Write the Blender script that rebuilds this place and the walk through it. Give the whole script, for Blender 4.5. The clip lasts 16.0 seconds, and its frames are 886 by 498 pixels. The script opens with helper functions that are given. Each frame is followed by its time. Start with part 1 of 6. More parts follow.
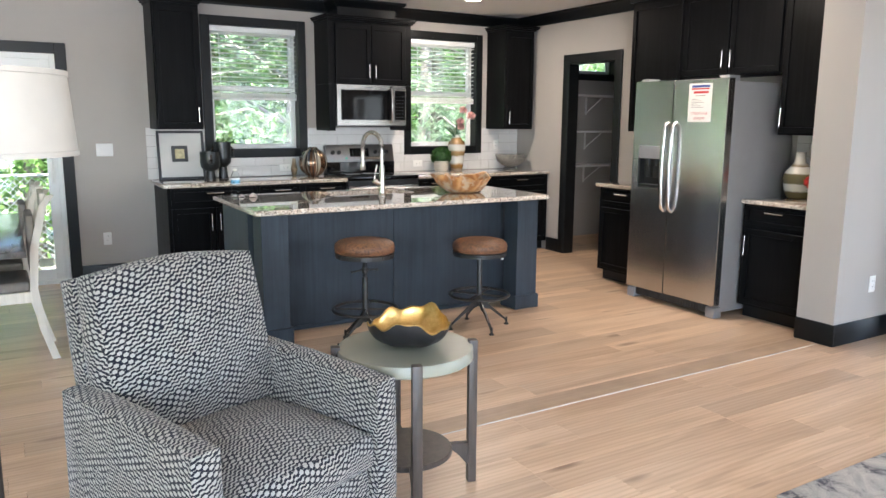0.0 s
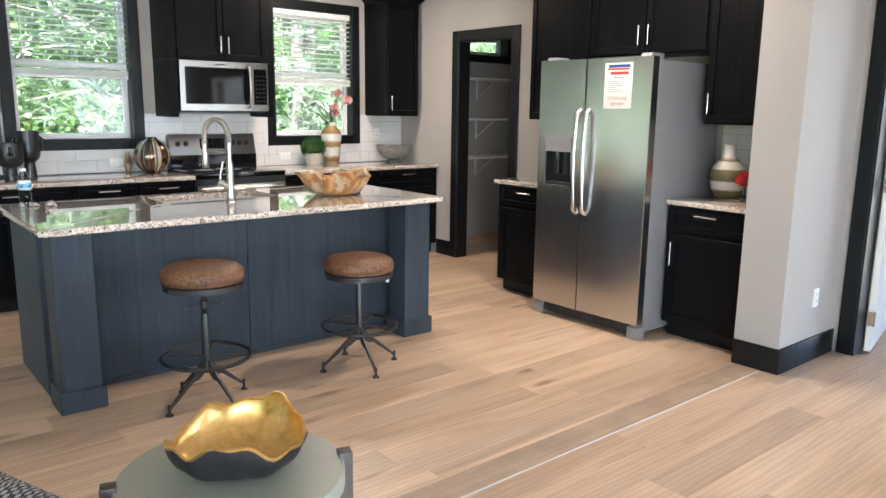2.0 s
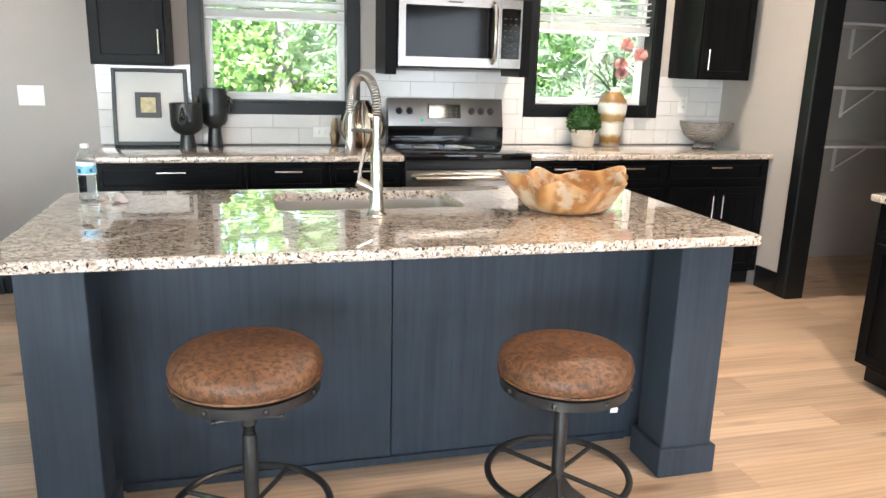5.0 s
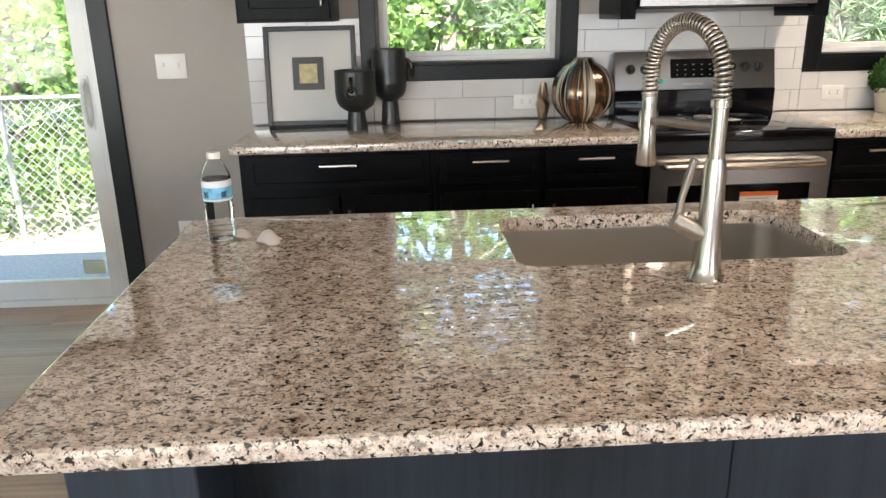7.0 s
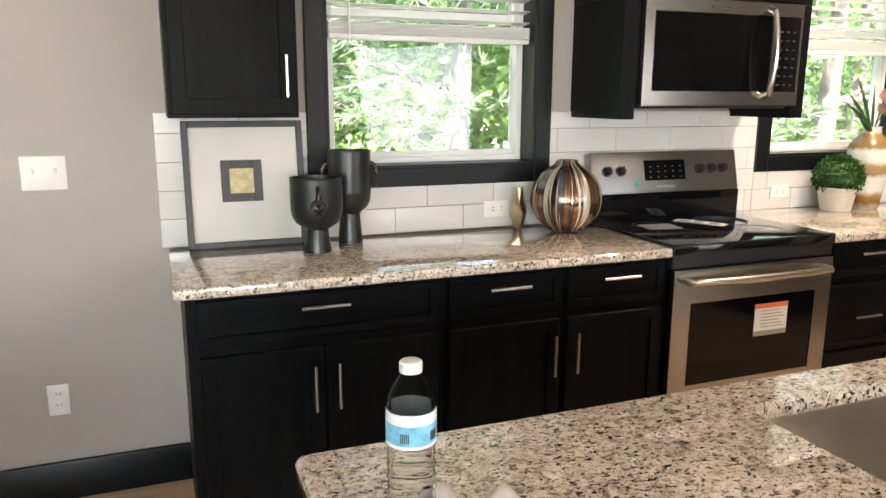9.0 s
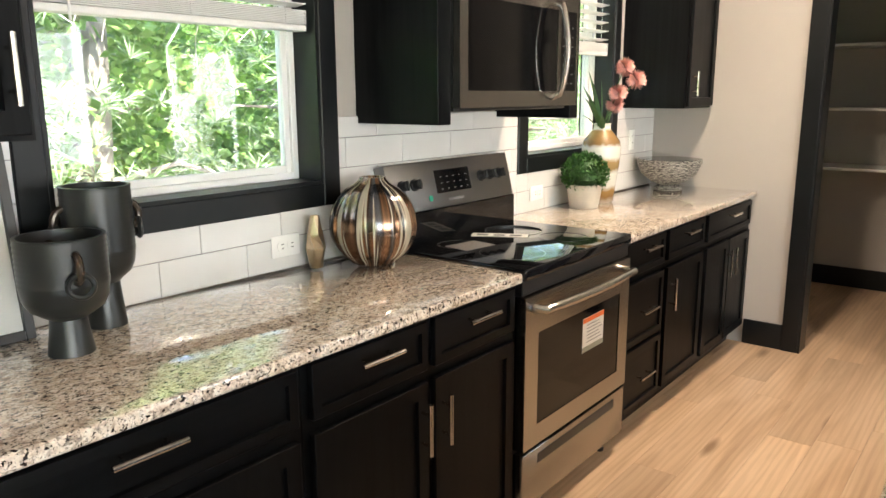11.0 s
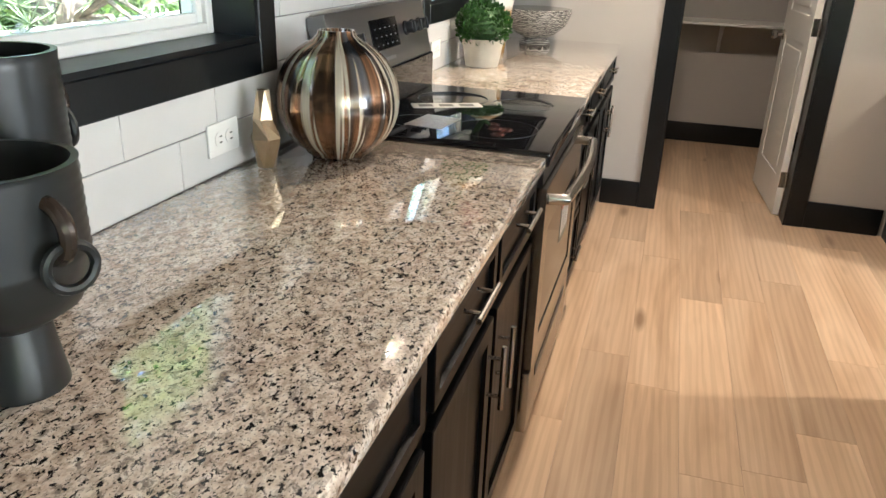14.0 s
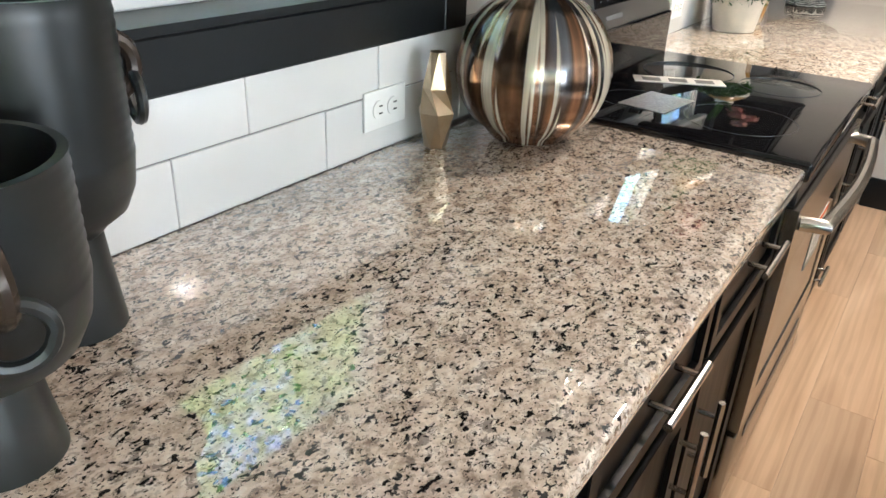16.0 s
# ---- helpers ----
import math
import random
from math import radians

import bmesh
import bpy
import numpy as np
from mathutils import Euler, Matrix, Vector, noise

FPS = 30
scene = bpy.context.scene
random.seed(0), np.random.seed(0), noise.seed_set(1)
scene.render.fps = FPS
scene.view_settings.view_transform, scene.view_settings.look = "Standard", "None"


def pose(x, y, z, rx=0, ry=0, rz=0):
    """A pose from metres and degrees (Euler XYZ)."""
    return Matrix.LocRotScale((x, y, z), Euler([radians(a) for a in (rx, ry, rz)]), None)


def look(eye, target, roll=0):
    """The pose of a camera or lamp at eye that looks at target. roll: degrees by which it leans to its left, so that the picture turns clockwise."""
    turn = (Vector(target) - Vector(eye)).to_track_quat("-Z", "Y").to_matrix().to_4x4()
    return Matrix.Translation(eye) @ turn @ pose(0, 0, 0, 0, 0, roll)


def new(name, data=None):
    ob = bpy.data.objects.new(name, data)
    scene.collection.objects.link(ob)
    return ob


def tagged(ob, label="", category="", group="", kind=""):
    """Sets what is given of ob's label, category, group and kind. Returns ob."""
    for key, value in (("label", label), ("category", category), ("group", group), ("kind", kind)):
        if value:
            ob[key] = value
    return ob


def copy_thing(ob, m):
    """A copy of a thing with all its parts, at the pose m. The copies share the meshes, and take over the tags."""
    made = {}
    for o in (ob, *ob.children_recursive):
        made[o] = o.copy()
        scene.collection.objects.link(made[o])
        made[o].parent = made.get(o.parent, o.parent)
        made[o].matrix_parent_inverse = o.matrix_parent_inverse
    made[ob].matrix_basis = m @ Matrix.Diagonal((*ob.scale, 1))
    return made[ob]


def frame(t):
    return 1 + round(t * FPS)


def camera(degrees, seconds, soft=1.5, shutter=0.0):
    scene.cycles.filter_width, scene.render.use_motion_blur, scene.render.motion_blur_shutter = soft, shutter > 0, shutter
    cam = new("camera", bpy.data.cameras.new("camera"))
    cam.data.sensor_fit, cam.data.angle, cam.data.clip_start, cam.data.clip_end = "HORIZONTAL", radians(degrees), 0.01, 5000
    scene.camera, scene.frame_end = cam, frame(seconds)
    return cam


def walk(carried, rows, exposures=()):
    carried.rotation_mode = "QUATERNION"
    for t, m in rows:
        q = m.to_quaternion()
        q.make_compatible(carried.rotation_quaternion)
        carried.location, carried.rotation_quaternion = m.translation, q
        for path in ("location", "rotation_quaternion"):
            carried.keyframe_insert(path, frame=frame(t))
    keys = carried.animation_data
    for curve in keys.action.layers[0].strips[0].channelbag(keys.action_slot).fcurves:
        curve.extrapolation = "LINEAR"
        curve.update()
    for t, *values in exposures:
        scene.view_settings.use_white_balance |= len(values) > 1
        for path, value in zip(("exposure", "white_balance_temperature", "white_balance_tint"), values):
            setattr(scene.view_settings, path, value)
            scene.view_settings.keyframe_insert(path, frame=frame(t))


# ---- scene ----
cam = camera(61.9, 16.0)
METRES, EYE, TILT, LEAN, TURN = 8.0, 1.485, 0.0, 0.0, -30.7
ROWS = [
    (0.0, 0.0, 0.0, 0.0, 0.07, -9.92, -0.39),
    (0.5, -0.0055, 0.0238, -0.0017, -1.99, -10.41, -0.7),
    (1.0, -0.0096, 0.0554, -0.0005, -6.1, -10.78, -0.91),
    (1.5, -0.0005, 0.0961, -0.0021, -8.45, -10.8, -0.91),
    (2.0, 0.0109, 0.1389, -0.0017, -8.95, -10.81, -0.76),
    (2.5, 0.0162, 0.1895, -0.0027, -8.72, -10.92, -0.33),
    (3.0, 0.0289, 0.2321, -0.0047, -7.58, -11.28, -0.38),
    (3.5, 0.0455, 0.2724, -0.0025, -2.92, -11.13, -0.9),
    (4.0, 0.052, 0.3115, -0.0063, 1.7, -11.76, -1.58),
    (4.5, 0.0541, 0.353, -0.0066, 7.75, -12.84, -1.78),
    (5.0, 0.0574, 0.3965, -0.0067, 16.14, -13.97, -1.54),
    (7.5, -0.0649, 0.5338, -0.0095, 27.45, -17.96, 1.11),
    (8.0, -0.0979, 0.539, -0.0067, 20.59, -16.06, 0.83),
    (8.5, -0.134, 0.548, -0.005, 15.25, -12.81, 0.33),
    (11.0, -0.247, 0.6524, -0.0021, -20.95, -11.85, 0.26),
    (11.5, -0.2592, 0.6784, -0.002, -27.59, -12.53, 0.91),
    (12.0, -0.2604, 0.7099, -0.0036, -32.49, -12.94, 1.13),
    (12.5, -0.264, 0.7301, -0.0052, -37.01, -13.68, 1.09),
    (13.0, -0.2765, 0.7453, -0.0045, -41.16, -15.15, 1.02),
    (13.5, -0.2881, 0.755, -0.0062, -43.77, -17.83, 0.25),
    (14.0, -0.292, 0.7644, -0.011, -42.55, -22.55, -1.95),
    (14.5, -0.2853, 0.7746, -0.0123, -37.77, -25.7, -3.67),
    (15.0, -0.271, 0.7885, -0.0146, -31.05, -27.92, -3.91),
    (15.5, -0.2637, 0.7947, -0.0158, -26.36, -28.66, -3.37),
    (16.0, -0.2585, 0.7973, -0.0151, -24.56, -26.92, -2.16),
]
EXPOSURES = [(0.0, 3.25, 5650, 9), (3.0, 3.55, 5600, 8), (5.0, 3.8, 5800, 8), (7.3, 3.15, 6200, 11), (8.7, 3.6, 6350, 11), (11.0, 3.85, 6350, 8), (13.0, 3.85, 6100, 7), (16.0, 3.95, 5600, 6)]
walk(cam, [(t, pose(0, 0, EYE, TILT, LEAN, TURN) @ pose(METRES * x, METRES * y, METRES * z, 90 + pitch, roll, yaw)) for t, x, y, z, yaw, pitch, roll in ROWS], EXPOSURES)

# ---------------------------------------------------------------- light
def make_world():
    w = bpy.data.worlds.new("world")
    scene.world = w
    w.use_nodes = True
    nt = w.node_tree
    sky = nt.nodes.new("ShaderNodeTexSky")
    sky.sky_type = "NISHITA"
    sky.sun_disc = False
    sky.sun_elevation, sky.sun_rotation = radians(58), radians(200)
    bg = nt.nodes["Background"]
    bg.inputs[1].default_value = 0.15
    nt.links.new(sky.outputs[0], bg.inputs[0])


make_world()
sun = new("sun", bpy.data.lights.new("sun", "SUN"))
sun.data.energy, sun.data.angle, sun.data.color = 5.0, radians(0.5), (1, 0.95, 0.86)
sun.matrix_world = look((-3, -8, 14), (0, 0, 0))


def opening_lamp(eye, target, w, h, power, color=(0.86, 0.94, 1.0)):
    d = bpy.data.lights.new("opening_lamp", "AREA")
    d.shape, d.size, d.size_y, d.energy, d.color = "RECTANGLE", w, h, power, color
    ob = new("opening_lamp", d)
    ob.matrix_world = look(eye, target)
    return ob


# sky light standing in the opening of the south wall, behind the walk
opening_lamp((-1.2, -3.86, 1.35), (2.0, 3.5, 0.9), 4.7, 2.0, 29, (0.90, 0.95, 1.0))
# an unseen east-wall opening, added with this lamp to brighten floor and end wall
opening_lamp((5.46, -1.4, 1.4), (0.5, 0.6, 0.4), 3.7, 1.75, 11, (0.92, 0.96, 1.0))


def can_lamp(x, y, power):
    d = bpy.data.lights.new("can_lamp", "AREA")
    d.shape, d.size, d.energy, d.color = "DISK", 0.13, power, (1.0, 0.79, 0.59)
    ob = new("can_lamp", d)
    ob.matrix_world = look((x, y, 2.652), (x, y, 0))


# the second light is unseen, added by guess for more warm light
CANS = [(4.14, 6.42), (4.14, 3.9)]
for cx, cy in CANS:
    can_lamp(cx, cy, 3.8)


# ---------------------------------------------------------------- materials
def nodes(name):
    m = bpy.data.materials.new(name)
    m.use_nodes = True
    nt = m.node_tree
    return m, nt, nt.nodes["Principled BSDF"]


def add(nt, kind, **inputs):
    n = nt.nodes.new(kind)
    for k, v in inputs.items():
        n.inputs[k].default_value = v
    return n


def coords(nt, scale=(1, 1, 1), shift=False):
    """Object coordinates, stretched; with shift, moved apart for each object by its random number."""
    tc = nt.nodes.new("ShaderNodeTexCoord")
    mp = nt.nodes.new("ShaderNodeMapping")
    mp.inputs["Scale"].default_value = scale
    nt.links.new(tc.outputs["Object"], mp.inputs["Vector"])
    if shift:
        oi = nt.nodes.new("ShaderNodeObjectInfo")
        mu = nt.nodes.new("ShaderNodeVectorMath")
        mu.operation = "SCALE"
        mu.inputs[0].default_value = (17.0, 31.0, 7.0)
        nt.links.new(oi.outputs["Random"], mu.inputs["Scale"])
        nt.links.new(mu.outputs[0], mp.inputs["Location"])
    return mp.outputs[0]


def ramp(nt, fac, stops):
    r = nt.nodes.new("ShaderNodeValToRGB")
    el = r.color_ramp.elements
    while len(el) < len(stops):
        el.new(0.5)
    for e, (p, c) in zip(el, stops):
        e.position, e.color = p, (*c, 1)
    nt.links.new(fac, r.inputs[0])
    return r.outputs[0]


def mix(nt, fac, a, b, mode="MIX"):
    m = nt.nodes.new("ShaderNodeMix")
    m.data_type, m.blend_type = "RGBA", mode
    for sock, v in ((m.inputs[0], fac), (m.inputs[6], a), (m.inputs[7], b)):
        if hasattr(v, "is_linked"):
            nt.links.new(v, sock)
        else:
            sock.default_value = v if isinstance(v, (int, float)) else (*v, 1)
    return m.outputs[2]


def noise_tex(nt, vec, scale, detail=4, rough=0.55, distortion=0.0):
    n = add(nt, "ShaderNodeTexNoise", Scale=scale, Detail=detail, Roughness=rough, Distortion=distortion)
    nt.links.new(vec, n.inputs["Vector"])
    return n.outputs["Fac"]


def bump(nt, bsdf, height, strength=0.2, distance=0.002):
    b = add(nt, "ShaderNodeBump", Strength=strength, Distance=distance)
    nt.links.new(height, b.inputs["Height"])
    nt.links.new(b.outputs[0], bsdf.inputs["Normal"])


def surface(name, color, rough=0.5, metal=0.0, vary=0.12, scale=6.0, bumpy=0.08, grain=120.0, spec=0.5):
    """Paint, plastic or plain metal: two scales of tone, uneven gloss and a fine relief."""
    m, nt, b = nodes(name)
    v = coords(nt)
    big = noise_tex(nt, v, scale, 3)
    fine = noise_tex(nt, v, grain, 2)
    dark = tuple(c * (1 - vary) for c in color)
    light = tuple(min(1, c * (1 + vary)) for c in color)
    nt.links.new(ramp(nt, big, [(0.3, dark), (0.7, light)]), b.inputs["Base Color"])
    mr = add(nt, "ShaderNodeMapRange")
    mr.inputs["To Min"].default_value, mr.inputs["To Max"].default_value = rough * 0.85, min(1, rough * 1.15)
    nt.links.new(big, mr.inputs["Value"])
    nt.links.new(mr.outputs[0], b.inputs["Roughness"])
    b.inputs["Metallic"].default_value = metal
    b.inputs["Specular IOR Level"].default_value = spec
    if bumpy:
        bump(nt, b, fine, bumpy)
    return m


def stained_wood(name, dark, light, along=2, rough=0.42, spec=0.4):
    """Wood with its grain along one axis (0, 1, 2)."""
    m, nt, b = nodes(name)
    s = [38.0, 38.0, 38.0]
    s[along] = 1.6
    v = coords(nt, s, shift=True)
    g = noise_tex(nt, v, 1.0, 6, 0.65, 0.4)
    cloud = noise_tex(nt, coords(nt, (1, 1, 1), shift=True), 3.0, 3)
    c = ramp(nt, g, [(0.3, dark), (0.72, light)])
    c = mix(nt, 0.45, c, ramp(nt, cloud, [(0.3, (0.55, 0.55, 0.55)), (0.7, (1.25, 1.25, 1.25))]), "MULTIPLY")
    nt.links.new(c, b.inputs["Base Color"])
    nt.links.new(ramp(nt, g, [(0.2, (rough * 0.85,) * 3), (0.8, (rough * 1.2,) * 3)]), b.inputs["Roughness"])
    b.inputs["Specular IOR Level"].default_value = spec
    bump(nt, b, g, 0.12, 0.001)
    return m


def brushed(name, color, rough, along=0, aniso_scale=(2, 400, 2)):
    m, nt, b = nodes(name)
    g = noise_tex(nt, coords(nt, aniso_scale), 1.0, 3)
    nt.links.new(ramp(nt, g, [(0.3, tuple(c * 0.975 for c in color)), (0.7, color)]), b.inputs["Base Color"])
    nt.links.new(ramp(nt, g, [(0.3, (rough * 0.96,) * 3), (0.7, (rough * 1.04,) * 3)]), b.inputs["Roughness"])
    b.inputs["Metallic"].default_value = 1.0
    return m


def granite_material():
    """Polished pinkish tan granite: pale feldspar, brown-grey clouds and irregular black mica."""
    m, nt, b = nodes("granite")
    v = coords(nt, (1, 1.25, 1))
    base = noise_tex(nt, v, 42, 5, 0.65, 0.3)
    c = ramp(nt, base, [(0.32, (0.40, 0.315, 0.255)), (0.44, (0.66, 0.56, 0.47)), (0.56, (0.80, 0.72, 0.635)), (0.70, (0.90, 0.865, 0.81))])
    vo = add(nt, "ShaderNodeTexVoronoi", Scale=230.0, Randomness=1.0)
    nt.links.new(v, vo.inputs["Vector"])
    sep = nt.nodes.new("ShaderNodeSeparateColor")
    nt.links.new(vo.outputs["Color"], sep.inputs[0])
    c = mix(nt, 0.8, c, ramp(nt, sep.outputs[0], [(0.0, (0.60, 0.58, 0.56)), (0.30, (0.95, 0.94, 0.93)), (1.0, (1.1, 1.1, 1.1))]), "MULTIPLY")
    cloud = noise_tex(nt, v, 66, 5, 0.7, 0.6)
    c = mix(nt, ramp(nt, cloud, [(0.55, (0, 0, 0)), (0.60, (0.75,) * 3)]), c, (0.19, 0.16, 0.14))
    mica = noise_tex(nt, coords(nt, (1.0, 1.45, 1)), 98, 3, 0.6, 0.4)
    c = mix(nt, ramp(nt, mica, [(0.582, (0, 0, 0)), (0.602, (0.98,) * 3)]), c, (0.010, 0.010, 0.012))
    fleck = noise_tex(nt, v, 210, 2, 0.5)
    c = mix(nt, ramp(nt, fleck, [(0.63, (0, 0, 0)), (0.66, (0.92,) * 3)]), c, (0.018, 0.016, 0.016))
    broad = noise_tex(nt, v, 5, 3)
    c = mix(nt, 0.6, c, ramp(nt, broad, [(0.3, (0.88, 0.83, 0.79)), (0.7, (1.05, 1.02, 1.0))]), "MULTIPLY")
    nt.links.new(c, b.inputs["Base Color"])
    b.inputs["Roughness"].default_value = 0.05
    b.inputs["Coat Weight"].default_value = 1.0
    b.inputs["Coat Roughness"].default_value = 0.015
    b.inputs["Coat IOR"].default_value = 1.5
    b.inputs["Specular IOR Level"].default_value = 0.5
    return m


def plank_material(joined):
    m, nt, b = nodes("oak_plank_joined" if joined else "oak_plank")
    tc = nt.nodes.new("ShaderNodeTexCoord")
    if joined:
        r = nt.nodes.new("ShaderNodeNewGeometry").outputs["Random Per Island"]
    else:
        r = nt.nodes.new("ShaderNodeObjectInfo").outputs["Random"]
    sh = nt.nodes.new("ShaderNodeVectorMath")
    sh.operation = "SCALE"
    sh.inputs[0].default_value = (23.0, 41.0, 5.0)
    nt.links.new(r, sh.inputs["Scale"])
    va = nt.nodes.new("ShaderNodeVectorMath")
    nt.links.new(tc.outputs["Object"], va.inputs[0])
    nt.links.new(sh.outputs[0], va.inputs[1])

    def mapped(scale):
        mp = nt.nodes.new("ShaderNodeMapping")
        mp.inputs["Scale"].default_value = scale
        nt.links.new(va.outputs[0], mp.inputs["Vector"])
        return mp.outputs[0]

    fine = noise_tex(nt, mapped((3.0, 70.0, 1)), 1.0, 6, 0.65, 0.3)
    figure = noise_tex(nt, mapped((0.7, 6.0, 1)), 1.0, 3, 0.5, 1.4)
    rings = add(nt, "ShaderNodeTexWave", Scale=1.0, Distortion=7.0, Detail=3.0)
    rings.inputs["Detail Scale"].default_value = 1.2
    rings.bands_direction = "Y"
    nt.links.new(mapped((0.9, 11.0, 1)), rings.inputs["Vector"])
    c = ramp(nt, figure, [(0.28, (0.46, 0.315, 0.205)), (0.52, (0.60, 0.435, 0.30)), (0.75, (0.69, 0.525, 0.38))])
    c = mix(nt, 0.3, c, ramp(nt, fine, [(0.25, (0.76, 0.72, 0.68)), (0.6, (1.06, 1.06, 1.06))]), "MULTIPLY")
    c = mix(nt, 0.2, c, ramp(nt, rings.outputs["Fac"], [(0.2, (0.62, 0.55, 0.48)), (0.6, (1.1, 1.1, 1.1))]), "MULTIPLY")
    knots = add(nt, "ShaderNodeTexVoronoi", Scale=1.0)
    nt.links.new(mapped((1.1, 4.5, 1)), knots.inputs["Vector"])
    c = mix(nt, ramp(nt, knots.outputs["Distance"], [(0.05, (0.75,) * 3), (0.14, (0, 0, 0))]), c, (0.17, 0.09, 0.045))
    c = mix(nt, 0.75, c, ramp(nt, r, [(0.0, (0.8, 0.79, 0.78)), (0.4, (1.0, 0.98, 0.96)), (0.8, (1.12, 1.1, 1.06)), (1.0, (0.88, 0.84, 0.8))]), "MULTIPLY")
    nt.links.new(c, b.inputs["Base Color"])
    nt.links.new(ramp(nt, fine, [(0.2, (0.30,) * 3), (0.8, (0.40,) * 3)]), b.inputs["Roughness"])
    bump(nt, b, fine, 0.08, 0.001)
    return m


def glass_material(name="window_glass", tint=(1, 1, 1), rough=0.0):
    m, nt, b = nodes(name)
    b.inputs["Base Color"].default_value = (*tint, 1)
    b.inputs["Transmission Weight"].default_value = 1.0
    b.inputs["Roughness"].default_value = rough
    b.inputs["IOR"].default_value = 1.45
    return m


M = {}
M["wall"] = surface("wall_paint", (0.395, 0.370, 0.342), 0.75, vary=0.03, scale=2, bumpy=0.12, grain=180)
M["ceiling"] = surface("ceiling_paint", (0.74, 0.72, 0.69), 0.85, vary=0.02, scale=2, bumpy=0.2, grain=140)
M["cab"] = stained_wood("charcoal_stained_wood", (0.0025, 0.0027, 0.0032), (0.0075, 0.0078, 0.0085), 2, 0.36, 0.08)
M["cab_x"] = stained_wood("charcoal_stained_wood_level", (0.0025, 0.0027, 0.0032), (0.0075, 0.0078, 0.0085), 0, 0.36, 0.08)
# cabinet stain made lighter and bluer: light on the island put into its colour
M["island"] = stained_wood("stained_wood_daylit", (0.026, 0.034, 0.046), (0.043, 0.055, 0.071), 2, 0.5, 0.3)
M["trim"] = surface("dark_trim_paint", (0.0055, 0.0065, 0.0074), 0.36, vary=0.2, scale=8, bumpy=0.1, spec=0.3)
M["white"] = surface("white_vinyl", (0.78, 0.79, 0.78), 0.35, vary=0.03)
M["door_white"] = surface("white_door_paint", (0.74, 0.73, 0.71), 0.4, vary=0.03)
M["granite"] = granite_material()
M["steel"] = brushed("brushed_steel", (0.62, 0.615, 0.60), 0.30, aniso_scale=(3, 3, 300))
M["steel_h"] = brushed("brushed_steel_level", (0.37, 0.355, 0.33), 0.26, aniso_scale=(3, 300, 300))
M["fridge_steel"] = surface("fridge_steel", (0.60, 0.60, 0.60), 0.25, 1.0, vary=0.02, scale=2, bumpy=0)
M["steel_dark"] = brushed("slate_steel", (0.24, 0.242, 0.25), 0.38, aniso_scale=(3, 300, 300))
M["joint_board"] = stained_wood("joint_board", (0.36, 0.25, 0.165), (0.50, 0.365, 0.255), 0)
M["sink_steel"] = surface("satin_sink_steel", (0.60, 0.57, 0.53), 0.32, 1.0, vary=0.04, bumpy=0)
M["nickel"] = surface("brushed_nickel", (0.50, 0.475, 0.44), 0.26, 1.0, vary=0.05)
M["grey_side"] = surface("grey_painted_steel", (0.30, 0.30, 0.31), 0.42, 0.3, vary=0.04)
M["black_glass"] = surface("black_glass", (0.006, 0.006, 0.007), 0.04, vary=0.02, bumpy=0)
M["oven_glass"] = surface("tinted_oven_glass", (0.004, 0.004, 0.0045), 0.07, vary=0.02, bumpy=0, spec=0.2)
M["black"] = surface("black_plastic", (0.012, 0.012, 0.013), 0.35, vary=0.1)
M["dark_grey"] = surface("dark_grey_metal", (0.055, 0.057, 0.06), 0.38, 0.6, vary=0.1)
M["tile"] = surface("white_glazed_tile", (0.64, 0.635, 0.63), 0.12, vary=0.05, scale=3, bumpy=0.05, grain=25)
M["grout"] = surface("grey_grout", (0.22, 0.215, 0.21), 0.9, vary=0.1, scale=20)
M["glass"] = glass_material()
M["subfloor"] = surface("floor_joint", (0.10, 0.065, 0.04), 0.8)
M["plank"] = plank_material(False)
M["plank_joined"] = plank_material(True)
M["plate"] = surface("white_plastic", (0.76, 0.76, 0.74), 0.3, vary=0.02)


# ---------------------------------------------------------------- building helpers
def cube(bm, x0, x1, y0, y1, z0, z1, bev=0.0, seg=2, m=None):
    mat = Matrix.Translation(((x0 + x1) / 2, (y0 + y1) / 2, (z0 + z1) / 2)) @ Matrix.Diagonal((abs(x1 - x0), abs(y1 - y0), abs(z1 - z0), 1))
    vs = bmesh.ops.create_cube(bm, size=1.0, matrix=mat)["verts"]
    if bev > 0:
        es = list({e for v in vs for e in v.link_edges})
        out = bmesh.ops.bevel(bm, geom=es, offset=bev, segments=seg, profile=0.5, affect="EDGES")
        vs = list({v for f in out["faces"] for v in f.verts} | {v for v in vs if v.is_valid})
    if m is not None:
        bmesh.ops.transform(bm, matrix=m, verts=vs)
    return bm


def lathe(bm, profile, n=32, center=(0, 0), ripple=None):
    """A body of revolution; profile: radius and height from the bottom up. ripple(angle, height) scales the radius."""
    rings = []
    for r, z in profile:
        ring = []
        for i in range(n):
            a = 2 * math.pi * i / n
            k = ripple(a, z) if ripple else 1
            ring.append(bm.verts.new((center[0] + r * k * math.cos(a), center[1] + r * k * math.sin(a), z)))
        rings.append(ring)
    for lo, hi in zip(rings, rings[1:]):
        for i in range(n):
            j = (i + 1) % n
            bm.faces.new((lo[i], lo[j], hi[j], hi[i]))
    for ring, flip in ((rings[0], True), (rings[-1], False)):
        if max((v.co - ring[0].co).length for v in ring) > 1e-5:
            bm.faces.new(ring[::-1] if flip else ring)
    return bm


